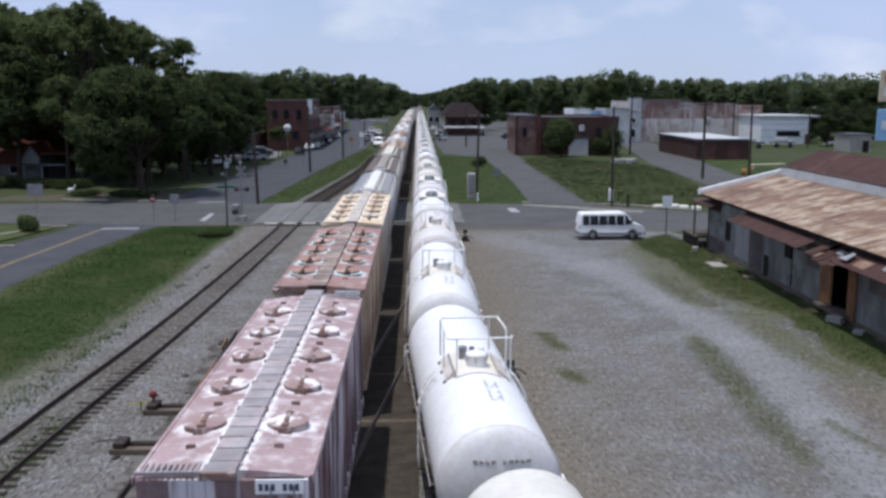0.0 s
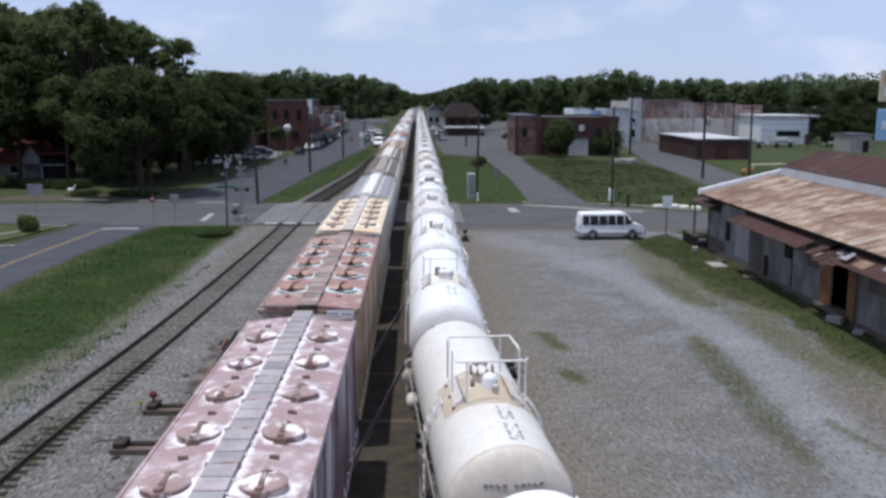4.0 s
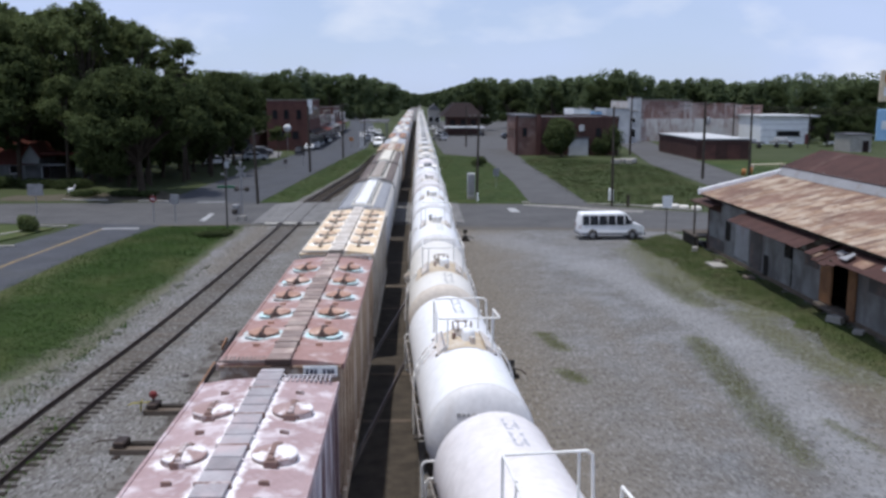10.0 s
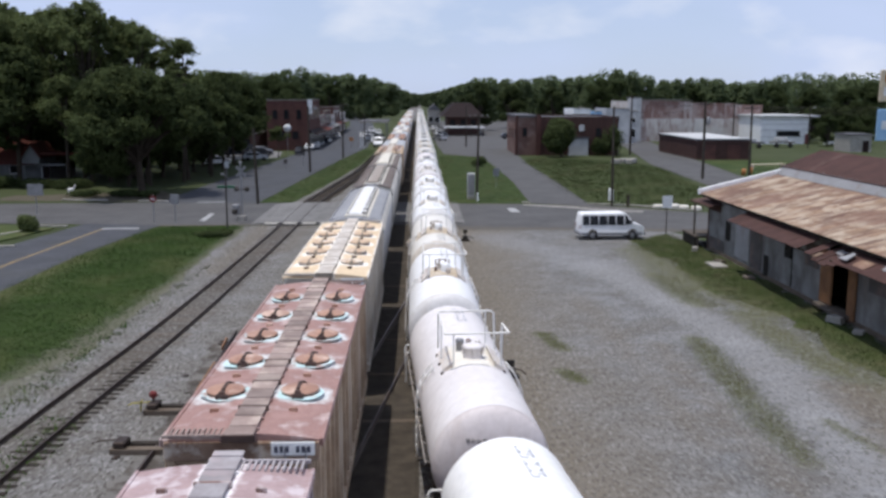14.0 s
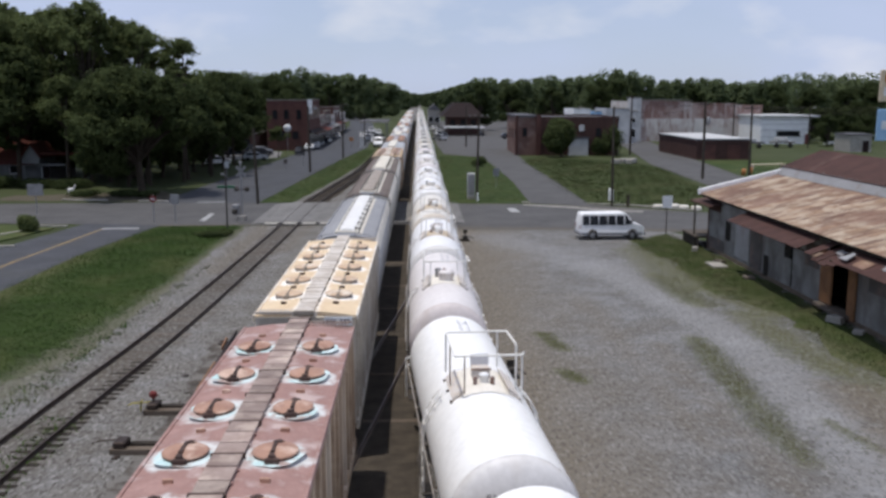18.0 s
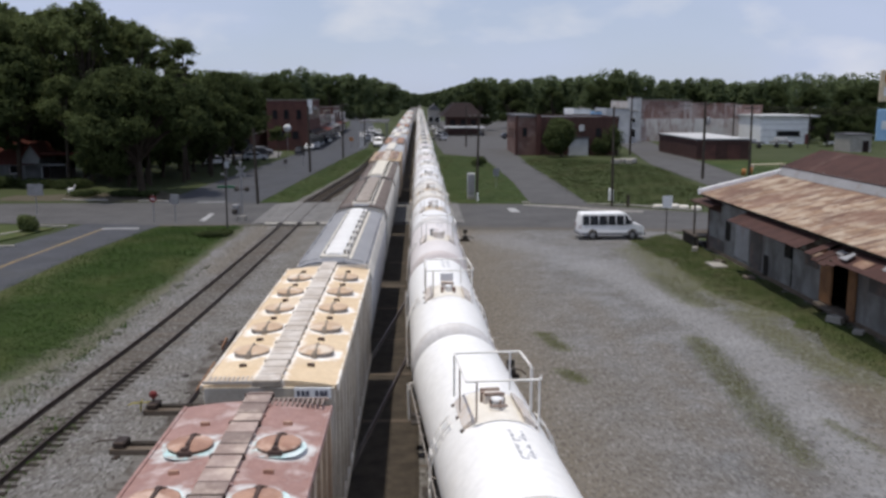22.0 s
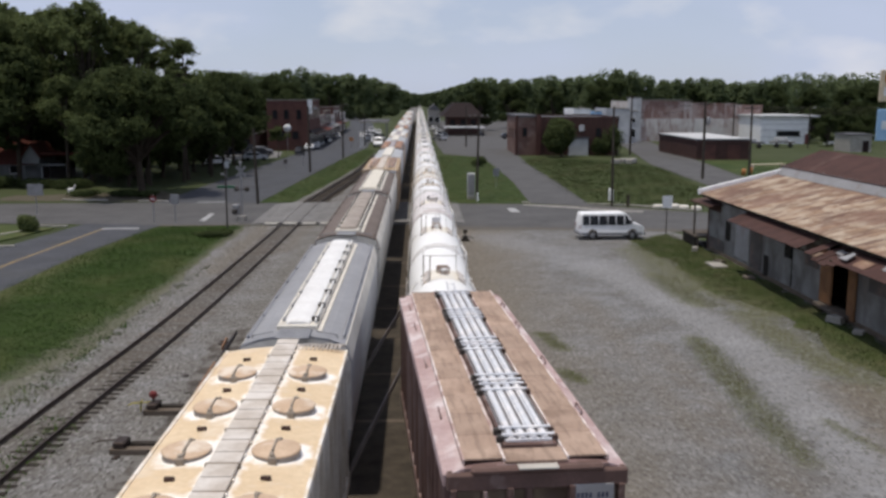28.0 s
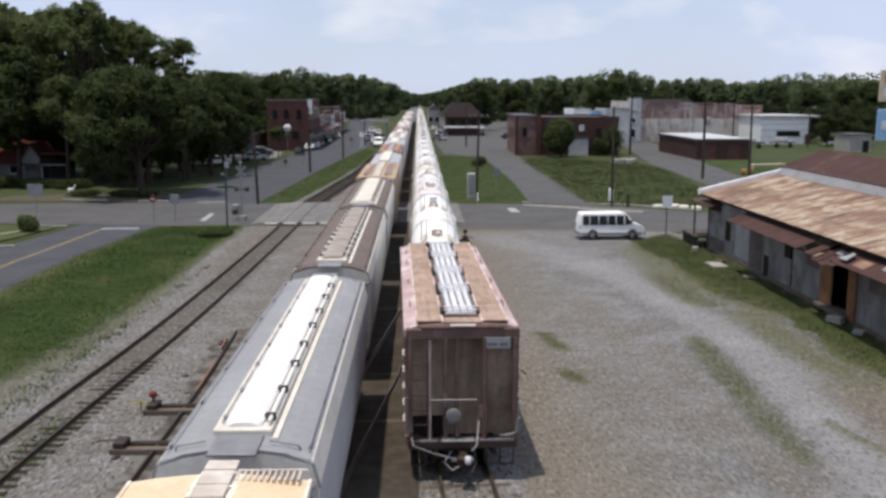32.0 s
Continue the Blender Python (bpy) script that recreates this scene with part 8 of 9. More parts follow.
part("garage_door", Shape().box(28.6, 32.3, 172.9, 173.02, 0.0, 3.1), "plaster", st, "pale roll-up door")
part("garage_lintel", Shape().box(28.4, 32.5, 172.8, 173.02, 3.1, 3.5), "roof_grey", st)
window(st, 34.2, 173, 4.4, 1.1, 1.6, "-y", frame_m="brick")
window(st, 31.0, 173, 5.2, 0.7, 0.9, "-y", glass="plaster")
for y in (176, 181, 186):
    window(st, 18.7, y, 4.0, 1.0, 1.9, "-x", frame_m="brick")
window(st, 20.2, 173.4, 4.4, 0.8, 1.6, "-y", frame_m="brick")
part("corner_pier", Shape().box(22.3, 23.2, 172.7, 173.3, 0, 7.5), "brick", st)
part("corner_pier", Shape().box(18.4, 18.9, 173.1, 173.6, 0, 7.5), "brick", st)
for i, (x0, x1, y, h, m) in enumerate(((36.5, 40.5, 215, 8.2, "white"), (41.5, 43, 214, 7.6, "sign_blue"), (44.5, 50, 216, 8.2, "plaster"), (50.4, 52.6, 218, 7.6, "plaster"))):
    b = block("back_building", "pale building behind the brick store", x0, x1, y, y + 14, h, m)
    window(b, (x0 + x1) / 2, y, h - 2.2, 0.7, 1.2, "-y")
    window(b, (x0 + x1) / 2, y, 2.4, 1.0, 1.8, "-y")

# long weathered warehouse
wh = thing("warehouse", "long weathered brick warehouse with whitewashed lower wall", "warehouse")
part("front_wall", Shape().box(55.2, 86.2, 228, 228.4, 0, 5.6), M["brick_pale"], wh)
part("upper_wall", Shape().prism([(55.2, 5.6), (86.2, 5.6), (86.2, 8.9), (80, 9.0), (79.9, 9.3), (68, 9.5), (67.9, 9.8), (55.2, 10.2)], 228.05, 228.45), "brick_band", wh, "faded red-brown upper brickwork")
part("side_wall", Shape().box(55.2, 55.6, 228.5, 262, 0, 9.8), "brick_pale", wh)
part("side_wall", Shape().box(85.8, 86.2, 228.5, 262, 0, 8.6), "brick_pale", wh)
part("roof", Shape().box(55.7, 85.7, 228.6, 262, 8.2, 8.4), "roof_grey", wh)
part("corner_tower", Shape().box(52.9, 55.6, 227.4, 231, 0, 10.7, 0.03), "plaster", wh, "white corner pier")
part("coping", Shape().box(55.3, 67.8, 227.9, 228.5, 10.15, 10.3), "concrete", wh)
for x in (60, 64.5, 69, 73.5, 78, 82.5):
    part("pilaster", Shape().box(x - 0.35, x + 0.35, 227.9, 228.0, 0, 5.7), "brick_pale", wh)
for x in (57.5, 62.2, 71.0, 76, 80.2):
    part("bricked_window", Shape().box(x - 0.8, x + 0.8, 227.94, 228.02, 2.2, 4.2), "brick_pale", wh)
window(wh, 53.7, 227.4, 2.4, 0.9, 2.6, "-y")
window(wh, 53.7, 227.4, 6.2, 0.9, 1.4, "-y")

low = block("brick_garage", "low dark-red brick building with a pale flat roof", 49.3, 58.7, 160.5, 186, 3.4, "brick_dark", roof="plaster", cap=False)
part("roof_edge", Shape().box(49.1, 58.9, 160.3, 186.2, 3.41, 3.62), "roof_grey", low)
part("roof_top", Shape().box(49.3, 58.7, 160.5, 186, 3.63, 3.75), "plaster", low)
for x in (51.5, 56.0):
    part("bricked_door", Shape().box(x - 1.2, x + 1.2, 160.42, 160.52, 0, 2.6), "brick", low)

wb = thing("white_building", "white metal-clad building with a wide dark window", "building")
part("wall", Shape().box(80.4, 92, 213, 232, 0, 6.3), "white", wb)
for z in (1.6, 3.2, 4.6, 5.6):
    part("cladding_band", Shape().box(80.3, 92.1, 212.9, 213.0, z, z + 0.16), "plaster", wb)
part("roof", Shape().box(80.0, 94, 212.4, 232.4, 6.3, 6.7), "plaster", wb)
window(wb, 87.0, 213, 1.6 + 0.8, 5.4, 1.2, "-y", frame_m="plaster")
part("door", Shape().box(91, 91.9, 212.9, 213.0, 0, 2.3), "red", wb)
part("porch", Shape().box(92.1, 94.5, 212, 216, 3.6, 4.0), "roof_brown", wb)
hut = block("grey_hut", "small grey block hut", 86.6, 91.0, 181, 188, 3.3, "concrete")
part("hut_door", Shape().box(89.2, 90.4, 180.9, 181.02, 0, 2.3), "roof_brown", hut)
part("hut_roof", Shape().box(86.4, 91.2, 180.8, 188.2, 3.45, 3.65), "roof_grey", hut)
for i, (x, y, w, m) in enumerate(((72, 197, 6.0, "roof_grey"), (80, 199, 5.0, "tin_grey"), (66, 192, 4.0, "white"))):
    r_ = thing("flatbed_trailer", "dark flatbed trailer parked by the warehouse", "trailer", "trailers")
    part("bed", Shape().box(x - w / 2, x + w / 2, y - 1.2, y + 1.2, 1.0, 1.35, 0.04), m, r_)
    for dx in (-w * 0.3, w * 0.3):
        part("wheel", Shape().lathe([(0, -1.2), (0.5, -1.2), (0.5, -0.8), (0, -0.8)], 14, (x + dx, y, 0.5), "y"), "tyre", r_)
    part("load", Shape().box(x - w * 0.3, x + w * 0.2, y - 1.0, y + 1.0, 1.36, 2.1, 0.1), "plaster", r_)

# house under the trees
hs = thing("house", "wooden house with a red roof and porch under the trees", "house")
part("wall", Shape().box(-65, -48.9, 122, 131, 0, 2.44), "house_shade_grey", hs)
part("roof", Shape().add([(-66, 118.6, 2.45), (-49.6, 118.6, 2.45), (-49.6, 132, 2.45), (-66, 132, 2.45), (-66, 125, 5.25), (-50.6, 125, 5.25)],
                         [(0, 1, 5, 4), (1, 2, 5), (2, 3, 4, 5), (3, 0, 4), (3, 2, 1, 0)]), "roof_red", hs)
part("gable_front", Shape().prism([(-51.0, 2.6), (-48.75, 2.6), (-48.75, 3.45), (-49.8, 5.0), (-51.0, 3.3)], 118.5, 124.0), "house_shade_grey", hs, "grey front gable, shaded in its colour")
part("gable_roof", Shape().prism([(-51.2, 3.05), (-49.8, 5.02), (-48.5, 3.25), (-48.5, 3.42), (-49.8, 5.24), (-51.2, 3.25)], 118.2, 124.2), "roof_red", hs)
part("porch_roof", Shape().prism([(-48.7, 3.95), (-45.2, 3.75), (-45.2, 3.6), (-48.7, 3.8)], 118.8, 124), "roof_red", hs)
part("porch_beam", Shape().box(-54, -45.3, 118.8, 119.0, 2.3, 2.5), "house_shade_grey", hs)
for x in (-53.4, -51.0, -48.7, -45.4):
    part("porch_column", Shape().box(x - 0.12, x + 0.12, 118.8, 119.04, 0.3, 2.4), "house_shade_grey", hs)
part("porch_floor", Shape().box(-56.2, -45.2, 118.6, 122, 0.1, 0.4), "house_shade_grey", hs)
part("door", Shape().box(-50.0, -48.9, 121.9, 122.02, 0.4, 2.5), "roof_brown", hs)
window(hs, -53.5, 122, 1.8, 1.2, 1.4, "-y")
part("rear_gable", Shape().prism([(-58.0, 4.6), (-54.6, 6.4), (-52.9, 4.9)], 125.0, 128.0), "roof_red", hs)

# ---- poles, signals and signs ----
def pole(x, y, h, label, r=0.165, arms=1, lean=0.0, lamp=False, transformer=False, group="utility poles"):
    p = thing("utility_pole", label, "utility pole", group, at=pose(x, y, 0, ry=lean))
    part("shaft", Shape().tube((0, 0, -0.2), (0, 0, h), r, 10, r * 0.7), "pole_wood", p)
    for k in range(arms):
        a = part("crossarm", Shape().box(-1.1, 1.1, -0.06, 0.06, h - 0.5 - 0.8 * k, h - 0.37 - 0.8 * k, 0.01), "pole_wood", p)
        for dx in (-0.95, -0.4, 0.4, 0.95):
            part("insulator", Shape().lathe([(0.0, 0), (0.05, 0), (0.06, 0.08), (0.0, 0.14)], 8, (dx, 0, h - 0.37 - 0.8 * k), "z"), "steel_grey", a)
    if transformer:
        part("transformer", Shape().lathe([(0, 0), (0.28, 0), (0.3, 0.1), (0.3, 0.95), (0.2, 1.05), (0, 1.08)], 14, (0.45, 0, h * 0.70), "z"), "steel_grey", p)
    if lamp:
        part("lamp_arm", Shape().path([(0, 0, h * 0.92), (0.9, 0, h * 0.97)], 0.04), "steel_grey", p)
        part("lamp_head", Shape().box(0.8, 1.3, -0.14, 0.14, h * 0.95, h * 0.99, 0.03), "steel_grey", p)
    return p


PL = "dark weathered wooden utility pole"
STREET_POLES = [(-16.9, 95.6, 7.9, 0.17, 0, -1.8, False, False), (-16.1, 135.7, 9.7, 0.18, 0, -0.8, True, False), (-13.7, 166.8, 9.9, 0.17, 1, -0.3, False, False),
                (-12.2, 208.9, 7.2, 0.18, 0, 0, False, False)]
LOT_POLES = [(6.35, 98.4, 9.4, 0.15, 1, 1.0, False, False), (19.9, 92.5, 10.2, 0.14, 0, -0.5, False, False), (40.4, 173.2, 11.3, 0.22, 1, 0.4, False, False),
             (38.8, 123.0, 10.5, 0.2, 1, -0.4, False, True), (44.2, 120.3, 10.0, 0.17, 1, -0.4, False, False), (10.7, 204, 9.0, 0.18, 0, 0, False, False),
             (71.5, 206, 9.5, 0.18, 1, 0, False, False), (84.5, 196, 9.0, 0.15, 0, 0, True, False), (21.5, 92.2, 1.2, 0.2, 0, 0, False, False)]
for x, y, h, r, arms, lean, lamp, tr in STREET_POLES + LOT_POLES:
    pole(x, y, h, PL, r, arms, lean, lamp, tr)


def wire(a, b, sag, group="overhead wires"):
    """One hanging wire: a thin four-sided tube in one piece."""
    a, b = Vector(a), Vector(b)
    side = (b - a).cross(Vector((0, 0, 1))).normalized() * 0.018
    up = Vector((0, 0, 0.018))
    vs = []
    for t in range(13):
        p = a.lerp(b, t / 12) - Vector((0, 0, sag * 4 * (t / 12) * (1 - t / 12)))
        vs += [p + side, p + up, p - side, p - up]
    fs = [(4 * k + i, 4 * k + (i + 1) % 4, 4 * k + 4 + (i + 1) % 4, 4 * k + 4 + i) for k in range(12) for i in range(4)] + [(3, 2, 1, 0), (48, 49, 50, 51)]
    solo("overhead_wire", Shape().add(vs, fs), "black", "thin black overhead wire between poles", "wire", group)


for a, b, s_ in (((-16.1, 135.7, 9.3), (-13.7, 166.8, 9.5), 0.6), ((-13.7, 166.8, 9.5), (-12.2, 208.9, 7.0), 0.7), ((38.8, 123, 10.2), (40.4, 173, 11.0), 0.9), ((38.8, 123, 10.2), (44.2, 120.3, 9.7), 0.2),
                 ((19.9, 92.5, 10.0), (38.8, 123, 10.0), 0.8), ((6.35, 98.4, 9.2), (10.7, 204, 8.8), 1.2), ((40.4, 173, 10.8), (71.5, 206, 9.3), 0.9), ((71.5, 206, 9.3), (84.5, 196, 8.8), 0.4)):
    wire(a, b, s_)


for k in range(3):
    wire((44.2, 120.3, 9.75 - 0.4 * k), (78.0, 108.0, 10.9 - 0.4 * k), 0.5)


def crossing_signal(x, y, rz, gate):
    c = thing("crossing_signal", "level crossing signal mast with dark lamp discs", "signal", at=pose(x, y, 0, rz=rz))
    part("base", Shape().box(-0.35, 0.35, -0.35, 0.35, 0, 0.5, 0.03), "concrete", c)
    part("mast", Shape().tube((0, 0, 0.4), (0, 0, 5.2), 0.075, 10), "steel_grey", c)
    for sx in (-1, 1):
        part("lamp_disc", Shape().lathe([(0, -0.04), (0.22, -0.04), (0.22, 0.04), (0, 0.04)], 18, (sx * 0.5, -0.1, 2.9), "y"), "black", c)
        part("lamp_hood", Shape().lathe([(0.11, -0.25), (0.13, -0.05)], 14, (sx * 0.5, -0.1, 2.9), "y"), "black", c)
        part("crossbuck", Shape().box(-0.6, 0.6, -0.02, 0.02, -0.11, 0.11, 0.005), "steel_grey", c, "grey back of the crossbuck", at=pose(0, -0.1, 4.5, ry=sx * 45))
    part("lamp_arm", Shape().box(-0.6, 0.6, -0.05, 0.05, 2.85, 2.95, 0.01), "black", c)
    part("bell", Shape().lathe([(0, 0), (0.16, 0.02), (0.14, 0.16), (0, 0.2)], 14, (0, 0, 5.2), "z"), "steel_grey", c)
    if gate:
        part("gate_box", Shape().box(0.25, 0.8, -0.3, 0.3, 0.6, 1.5, 0.04), "steel_grey", c)
        part("counterweight", Shape().lathe([(0, -0.08), (0.25, -0.08), (0.25, 0.08), (0, 0.08)], 16, (0.55, 0.4, 0.9), "y"), "black", c)
    return c


crossing_signal(-16.0, 82.2, 172, True)
bp = thing("sign_post", "dark slim post with a green street blade", "post", at=pose(-16.4, 77.6, 0))
part("post", Shape().tube((0, 0, -0.1), (0, 0, 5.2), 0.075, 10), "black", bp)
part("bracket", Shape().box(-0.4, 0.1, -0.05, 0.05, 4.6, 4.7), "steel_grey", bp)
part("street_blade", Shape().box(-0.75, 0.75, -0.02, 0.02, 3.45, 3.68, 0.004), "green", bp, "green street blade with a plain face")


def traffic_sign(x, y, h, w, hh, material, label, shape="rect", rz=0, post="steel_grey", face="front"):
    s_ = thing("road_sign", label, "sign", at=pose(x, y, 0, rz=rz))
    part("post", Shape().tube((0, 0.03, -0.1), (0, 0.03, h), 0.045, 8), post, s_)
    if shape == "oct":
        part("plate", Shape().prism([(w / 2 * math.cos(radians(22.5 + 45 * k)), h - w / 2 + w / 2 * math.sin(radians(22.5 + 45 * k))) for k in range(8)], -0.03, -0.01), material, s_)
    elif shape == "disc":
        part("plate", Shape().lathe([(0, -0.08), (w / 2, -0.08), (w / 2, 0.08), (0, 0.08)], 20, (0, 0, h - w / 2), "y"), material, s_)
    else:
        part("plate", Shape().box(-w / 2, w / 2, -0.04, -0.01, h - hh, h, 0.006), material, s_)
    return s_


traffic_sign(-23.6, 81.0, 2.5, 0.66, 0.66, "red", "red octagonal stop sign on a thin post", "oct")
solo("sign_text_bar", Shape().box(-0.2, 0.2, -0.036, -0.031, 2.13, 2.2), "sign_white", "white bar of lettering on a stop sign", "marking", at=pose(-23.6, 81.0, 0))
traffic_sign(-21.7, 81.0, 2.6, 0.75, 0.9, "steel_grey", "grey back of a road sign")
traffic_sign(-36.6, 87.5, 2.9, 1.5, 1.1, "steel_grey", "grey back of a wide road sign")
traffic_sign(-41.5, 86.5, 2.6, 0.5, 0.6, "steel_grey", "small grey sign on a thin post")
traffic_sign(-23.5, 165, 6.2, 1.35, 1.35, "sign_white", "round white shop sign on a pole", "disc")
traffic_sign(-14.6, 199.8, 2.3, 0.8, 0.8, "orange", "orange warning sign at the road edge")
traffic_sign(-20.5, 141, 1.5, 0.5, 0.6, "black", "small dark kerbside sign")
traffic_sign(-18.4, 146, 3.4, 0.55, 1.0, "black", "dark lantern sign at the road edge")
traffic_sign(20.35, 73.4, 3.15, 0.85, 1.0, "white", "white square sign on a wooden post", post="pole_wood", rz=10)
traffic_sign(9.6, 112, 2.4, 0.8, 1.0, "steel_grey", "grey back of a road sign", rz=20)
traffic_sign(-26.0, 124, 2.4, 0.6, 0.8, "sign_white", "small white street sign under the trees")

cab = thing("signal_cabinet", "silver signal cabinet beside the pole", "cabinet", at=pose(5.75, 99.4, 0) @ Matrix.Diagonal((0.5, 0.8, 1.0, 1)))
part("body", Shape().box(-0.75, 0.75, -0.6, 0.6, 0.35, 2.85, 0.04), "plaster", cab)
part("door", Shape().box(-0.6, 0.6, -0.64, -0.60, 0.5, 2.7, 0.01), "tin_pale", cab)
part("base", Shape().box(-0.8, 0.8, -0.65, 0.65, 0, 0.35, 0.03), "concrete", cab)
for x, y, h in ((6.35, 97.2, 0.95),):
    solo("marker_post", Shape().tube((0, 0, 0), (0, 0, h), 0.11, 10, 0.09), "white", "short white marker post", "post", at=pose(x, y, 0))
solo("white_box", Shape().box(-0.24, 0.24, -0.24, 0.24, 0, 1.35, 0.05), "white", "slim white utility box in the field", "box", at=pose(20.75, 97.0, 0))
for i, (x, y) in enumerate(((33.0, 151.5), (34.6, 152.5), (36.2, 153.0), (35.2, 151))):
    solo("rubble_block", Shape().box(-0.7, 0.7, -0.5, 0.5, 0, 0.8, 0.1), "concrete", "pale rubble block in the grass", "rubble", "rubble", at=pose(x, y, 0, rz=23 * i))
for i, (x, y) in enumerate(((24.2, 90.4), (25.4, 90.2), (26.6, 89.8), (27.6, 89.0), (25.9, 91.0))):
    solo("rubble_block", Shape().box(-0.55, 0.55, -0.4, 0.4, 0, 0.38, 0.08), "cream_eave", "pale rubble block at the road edge", "rubble", "rubble", at=pose(x, y, 0, rz=31 * i))
for i, (x, y) in enumerate(((48.5, 131.5), (46.6, 129.0))):
    solo("barrel", Shape().lathe([(0, 0), (0.3, 0), (0.32, 0.45), (0.3, 0.9), (0, 0.9)], 16), "orange", "orange traffic barrel in the grass", "barrel", "barrels", at=pose(x, y, 0))
solo("picnic_table", Shape().box(-3.0, 3.0, -0.5, 0.5, 0.7, 0.8).box(-2.8, -2.6, -0.4, 0.4, 0, 0.7).box(2.6, 2.8, -0.4, 0.4, 0, 0.7), "sign_beige", "long tan timber bench by the street", "bench", at=pose(54, 139.5, 0, rz=14))
st_ = Shape().tube((-0.5, 0, 0.75), (0.4, 0, 0.85), 0.2, 10, 0.24)
for dx in (-0.45, 0.35):
    for dy in (-0.13, 0.13):
        st_.tube((dx, dy, 0), (dx, dy, 0.75), 0.06, 7)
st_.tube((0.4, 0, 0.9), (0.62, 0, 1.5), 0.13, 8, 0.09).tube((0.55, 0, 1.5), (0.9, 0, 1.45), 0.11, 8, 0.06)
solo("lawn_statue", st_, "white", "white deer statue standing on the lawn", "statue", at=pose(-40.0, 105.4, 0.0) @ Matrix.Diagonal((0.72, 0.72, 0.72, 1)))

# tall roadside sign
bs = thing("pole_sign", "tall roadside sign with beige and blue panels", "sign", at=pose(57.8, 110, 0))
part("post", Shape().box(-0.2, 0.2, 0.1, 0.5, 0, 14), "steel_grey", bs)
part("upper_panel", Shape().box(-2.1, 2.1, -0.25, 0.05, 10.5, 14.3, 0.05), "sign_beige", bs)
part("panel_patch", Shape().box(-1.6, 1.6, -0.29, -0.255, 12.8, 13.7), "orange", bs)
part("panel_patch", Shape().box(-1.6, 1.6, -0.29, -0.255, 11.2, 12.2), "sign_white", bs)
part("lower_panel", Shape().box(-2.1, 2.1, -0.25, 0.05, 5.8, 9.6, 0.05), "sign_blue", bs)
part("panel_patch", Shape().box(-1.6, 1.6, -0.29, -0.255, 7.2, 8.2), "sign_white", bs)

# ---- switch stands and trackside bits ----
def switch_stand(x, y, target):
    s_ = thing("switch_stand", "low rusty switch stand on long timbers", "switch stand", at=pose(x, y, 0))
    part("timber", Shape().box(-0.35, 1.7, -0.15, 0.15, 0.0, 0.2, 0.02), "tie_dark", s_)
    part("timber", Shape().box(-0.35, 1.7, 0.35, 0.62, 0.0, 0.2, 0.02), "tie_creosote", s_)
    part("stand_body", Shape().box(-0.25, 0.15, -0.12, 0.5, 0.2, 0.42, 0.04), "rail", s_)
    part("throw_lever", Shape().path([(-0.15, 0.2, 0.4), (-0.75, 0.15, 0.38), (-0.95, 0.1, 0.32)], 0.03), "yellow" if target else "rail", s_)
    part("operating_rod", Shape().path([(0.1, 0.2, 0.12), (1.7, 0.2, 0.12)], 0.025), "rail", s_)
    if target:
        part("spindle", Shape().tube((-0.05, 0.2, 0.4), (-0.05, 0.2, 0.62), 0.03, 8), "rail", s_)
        part("target", Shape().lathe([(0, -0.02), (0.15, -0.02), (0.15, 0.02), (0, 0.02)], 16, (-0.05, 0.18, 0.68), "y"), "red", s_, "small red target disc")
        part("lock_lever", Shape().path([(-0.5, 0.1, 0.1), (-0.45, 0.0, 0.45), (-0.35, -0.2, 0.6)], 0.035), "yellow", s_, "weathered yellow lever")
    return s_


for x, y, h in ((3.66, 35.1, 0.55), (3.62, 70.0, 0.7)):
    w_ = thing("switch_stand", "dark iron switch stand beside the tank track", "switch stand", at=pose(x, y, 0))
    part("timber", Shape().box(-1.6, 0.35, -0.14, 0.14, 0.0, 0.16, 0.02), "tie_creosote", w_)
    part("stand_body", Shape().box(-0.2, 0.2, -0.2, 0.2, 0.16, 0.46, 0.05), "black", w_)
    part("spindle", Shape().tube((0, 0, 0.4), (0, 0, h), 0.04, 8), "black", w_)
    part("target", Shape().box(-0.16, 0.16, -0.02, 0.02, h - 0.05, h + 0.2, 0.006), "black", w_)
    part("throw_lever", Shape().path([(0.1, 0, 0.4), (0.42, -0.1, 0.36), (0.62, -0.15, 0.2)], 0.03), "rail", w_)
switch_stand(-9.45, 31.2, True)
switch_stand(-9.45, 27.6, False)
# the tie ends that stick out of the stones by the siding are dark with creosote
r4 = random.Random(4)
for k in range(6):
    x, y = r4.uniform(-9.6, -9.0), r4.uniform(26, 44)
    solo("loose_spike_plate", Shape().box(-0.12, 0.12, -0.09, 0.09, 0, 0.06, 0.01), "rail", "rusty track hardware lying in the ballast", "scrap", "trackside scrap", at=pose(x, y, 0.006, rz=r4.uniform(0, 180)))

# ---- grass blades ----
LAWN_L = [(-24.2, 24), (-24.3, 52.4), (-24.2, 62.6), (-23.2, 77), (-21.5, 78.6), (-15.3, 79.2), (-14.9, 72), (-15.1, 67), (-14.6, 52), (-14.7, 39), (-16.3, 35.2), (-17, 24)]
tufts("grass", [(x - 0.7 if x > -18 and y < 75 else x, y) for x, y in LAWN_L], 110000, 0.055, 1, z=0.02, clump=0.6)
tufts("grass", [(-16.8, 96.4), (-13.5, 96.2), (-12.4, 108), (-11.0, 125), (-9.7, 146), (-9.1, 188), (-11.3, 197), (-13.8, 160), (-15.6, 125)], 14000, 0.08, 2, z=0.02, material="verge_blade")
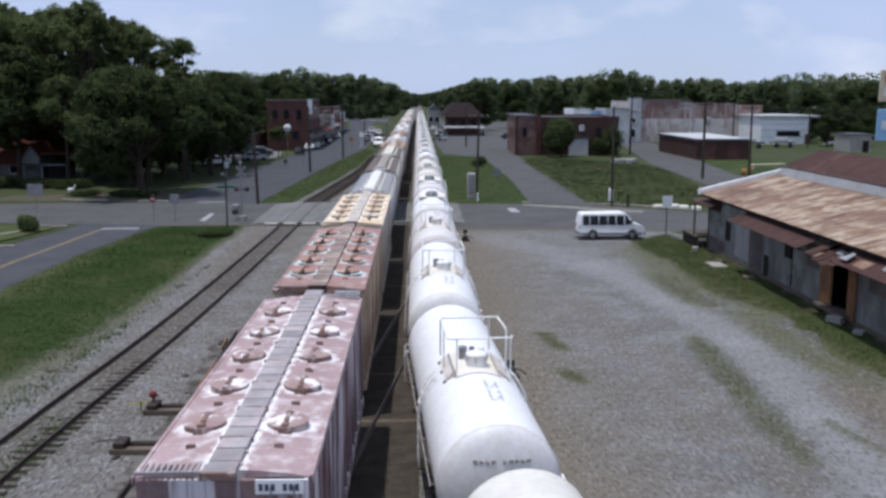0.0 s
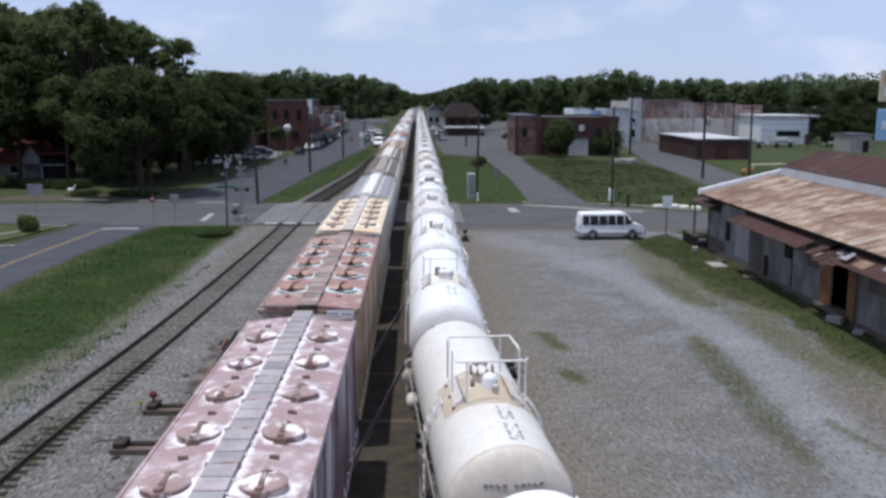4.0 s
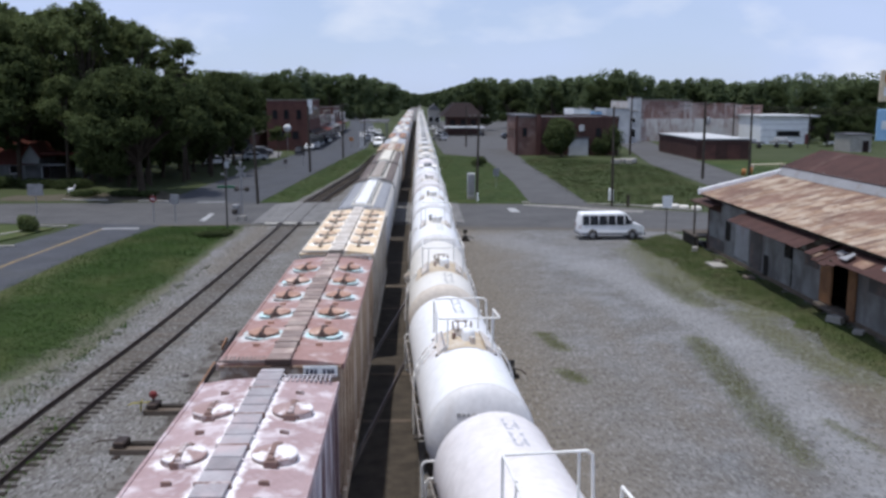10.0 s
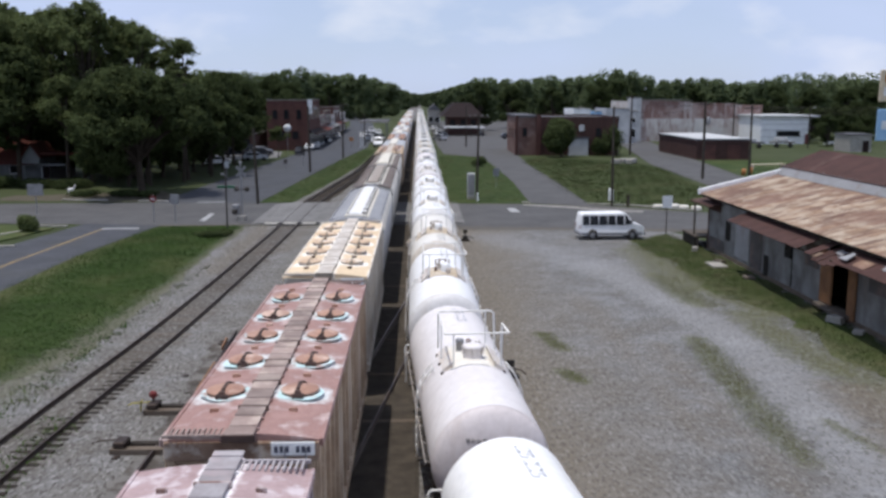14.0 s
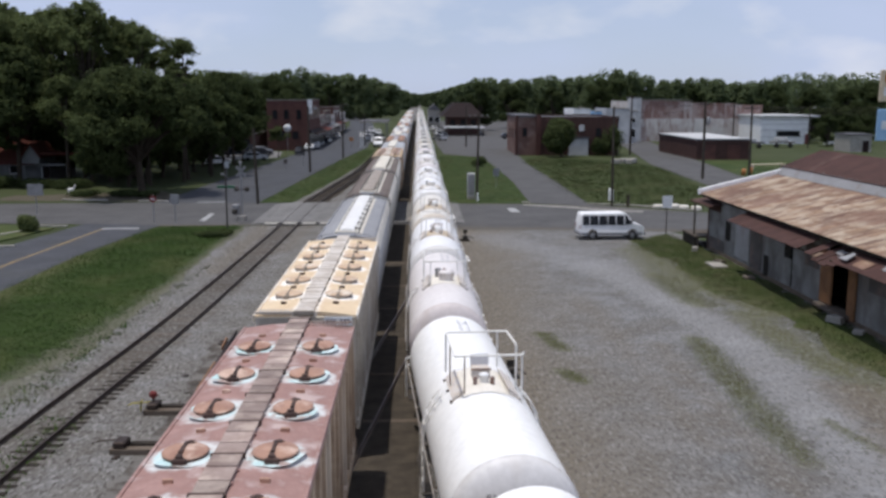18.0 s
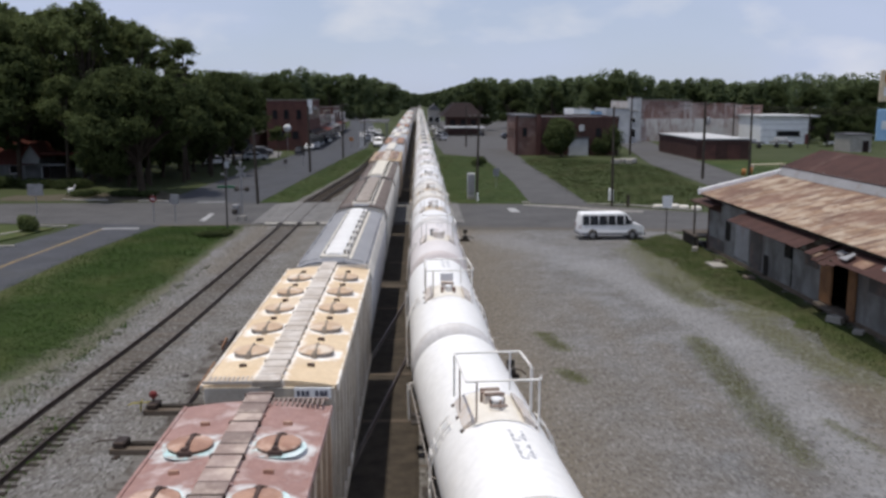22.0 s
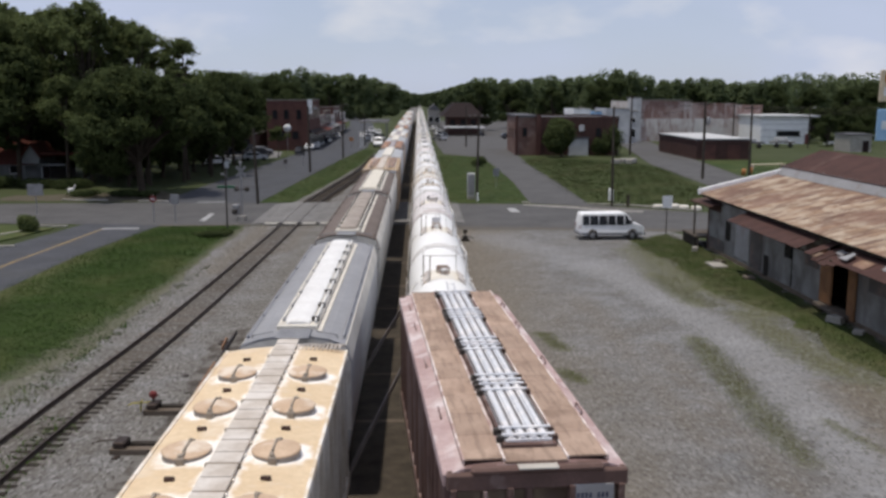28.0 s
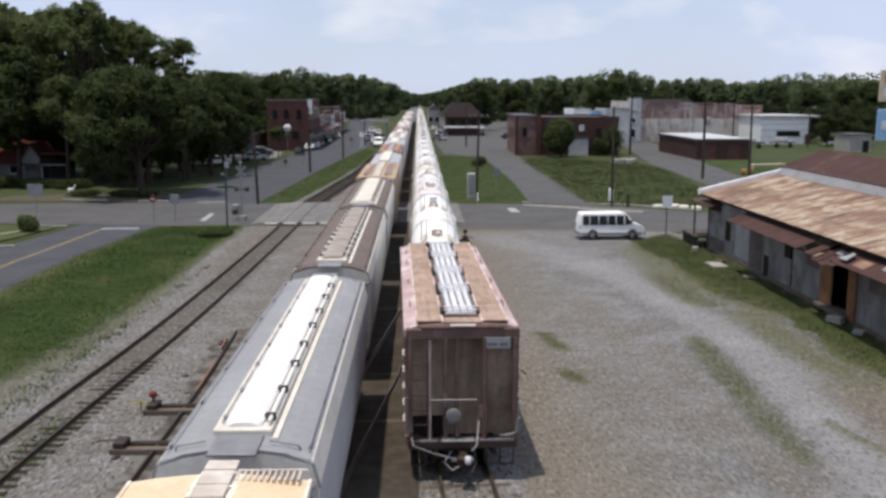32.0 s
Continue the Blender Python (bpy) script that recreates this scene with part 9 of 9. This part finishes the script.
tufts("grass", [(3.7, 95.8), (11.7, 96.0), (12.2, 118), (12.2, 140), (11.6, 167), (3.9, 173), (3.4, 130)], 16000, 0.08, 3, z=0.02, material="verge_blade")
tufts("grass", [(17.9, 94.9), (21.5, 93.3), (27.4, 89.2), (31, 95), (33.7, 103), (38.2, 140), (35.5, 157), (22, 166), (18.7, 159)], 50000, 0.11, 4, z=0.02, label="tall rough field grass", clump=0.9, material="field_blade")
tufts("grass", VERGE, 40000, 0.04, 5, z=0.012, material="weed", clump=0.5)
tufts("grass", VERGE_GREEN, 60000, 0.045, 6, z=0.016, material="verge_blade", clump=0.4)
for i, (poly, n, g) in enumerate(WEEDS):
    tufts("weeds", poly, n * 3, 0.03, 20 + i, grow=g, label="low weeds growing through the gravel", z=0.012, clump=0.35, material="weed")
tufts("weeds", [(-16.5, 24), (-15.5, 36), (-14.6, 45), (-14.2, 60), (-14.0, 60), (-14.2, 40), (-14.6, 24)], 2500, 0.08, 31, label="low weeds along the siding", z=0.01)
tufts("weeds", [(-13.6, 24), (-13.3, 31), (-11.6, 31), (-11.6, 24)], 500, 0.10, 32, label="weeds between the siding rails", z=0.03)


def motions():
    """Hopper train rolls in towards the viewer, gathering speed; the tank train draws away."""
    left = [(0, 0.0), (2, -1.38), (4, -2.93), (6, -4.68), (8, -6.63), (10, -8.80), (12, -11.20), (14, -13.82), (16, -16.67), (18, -19.74), (20, -23.02),
            (22, -26.50), (24, -30.15), (26, -33.96), (28, -37.88), (30, -41.91), (32, -45.99)]
    right = [(0, 0.0), (2, 6.0), (4, 11.74), (6, 17.3), (8, 22.73), (10, 28.1), (12, 33.43), (14, 38.77), (16, 44.13), (18, 49.52), (20, 54.95), (22, 60.4),
             (24, 65.85), (26, 71.2), (28, 76.4), (30, 81.65), (32, 86.5)]
    for car, y0 in hoppers:
        walk(car, [(t, pose(LEFT_X, y0 + d, 0)) for t, d in left])
    for car, y0 in tanks:
        rows = []
        for t, d in right:
            y = y0 + d
            a, b = right_x(y + 4.5), right_x(y - 4.5)
            rows.append((t, pose((a + b) / 2, y, 0, rz=math.degrees(math.atan2(b - a, 9.0)))))
        walk(car, rows)


motions()
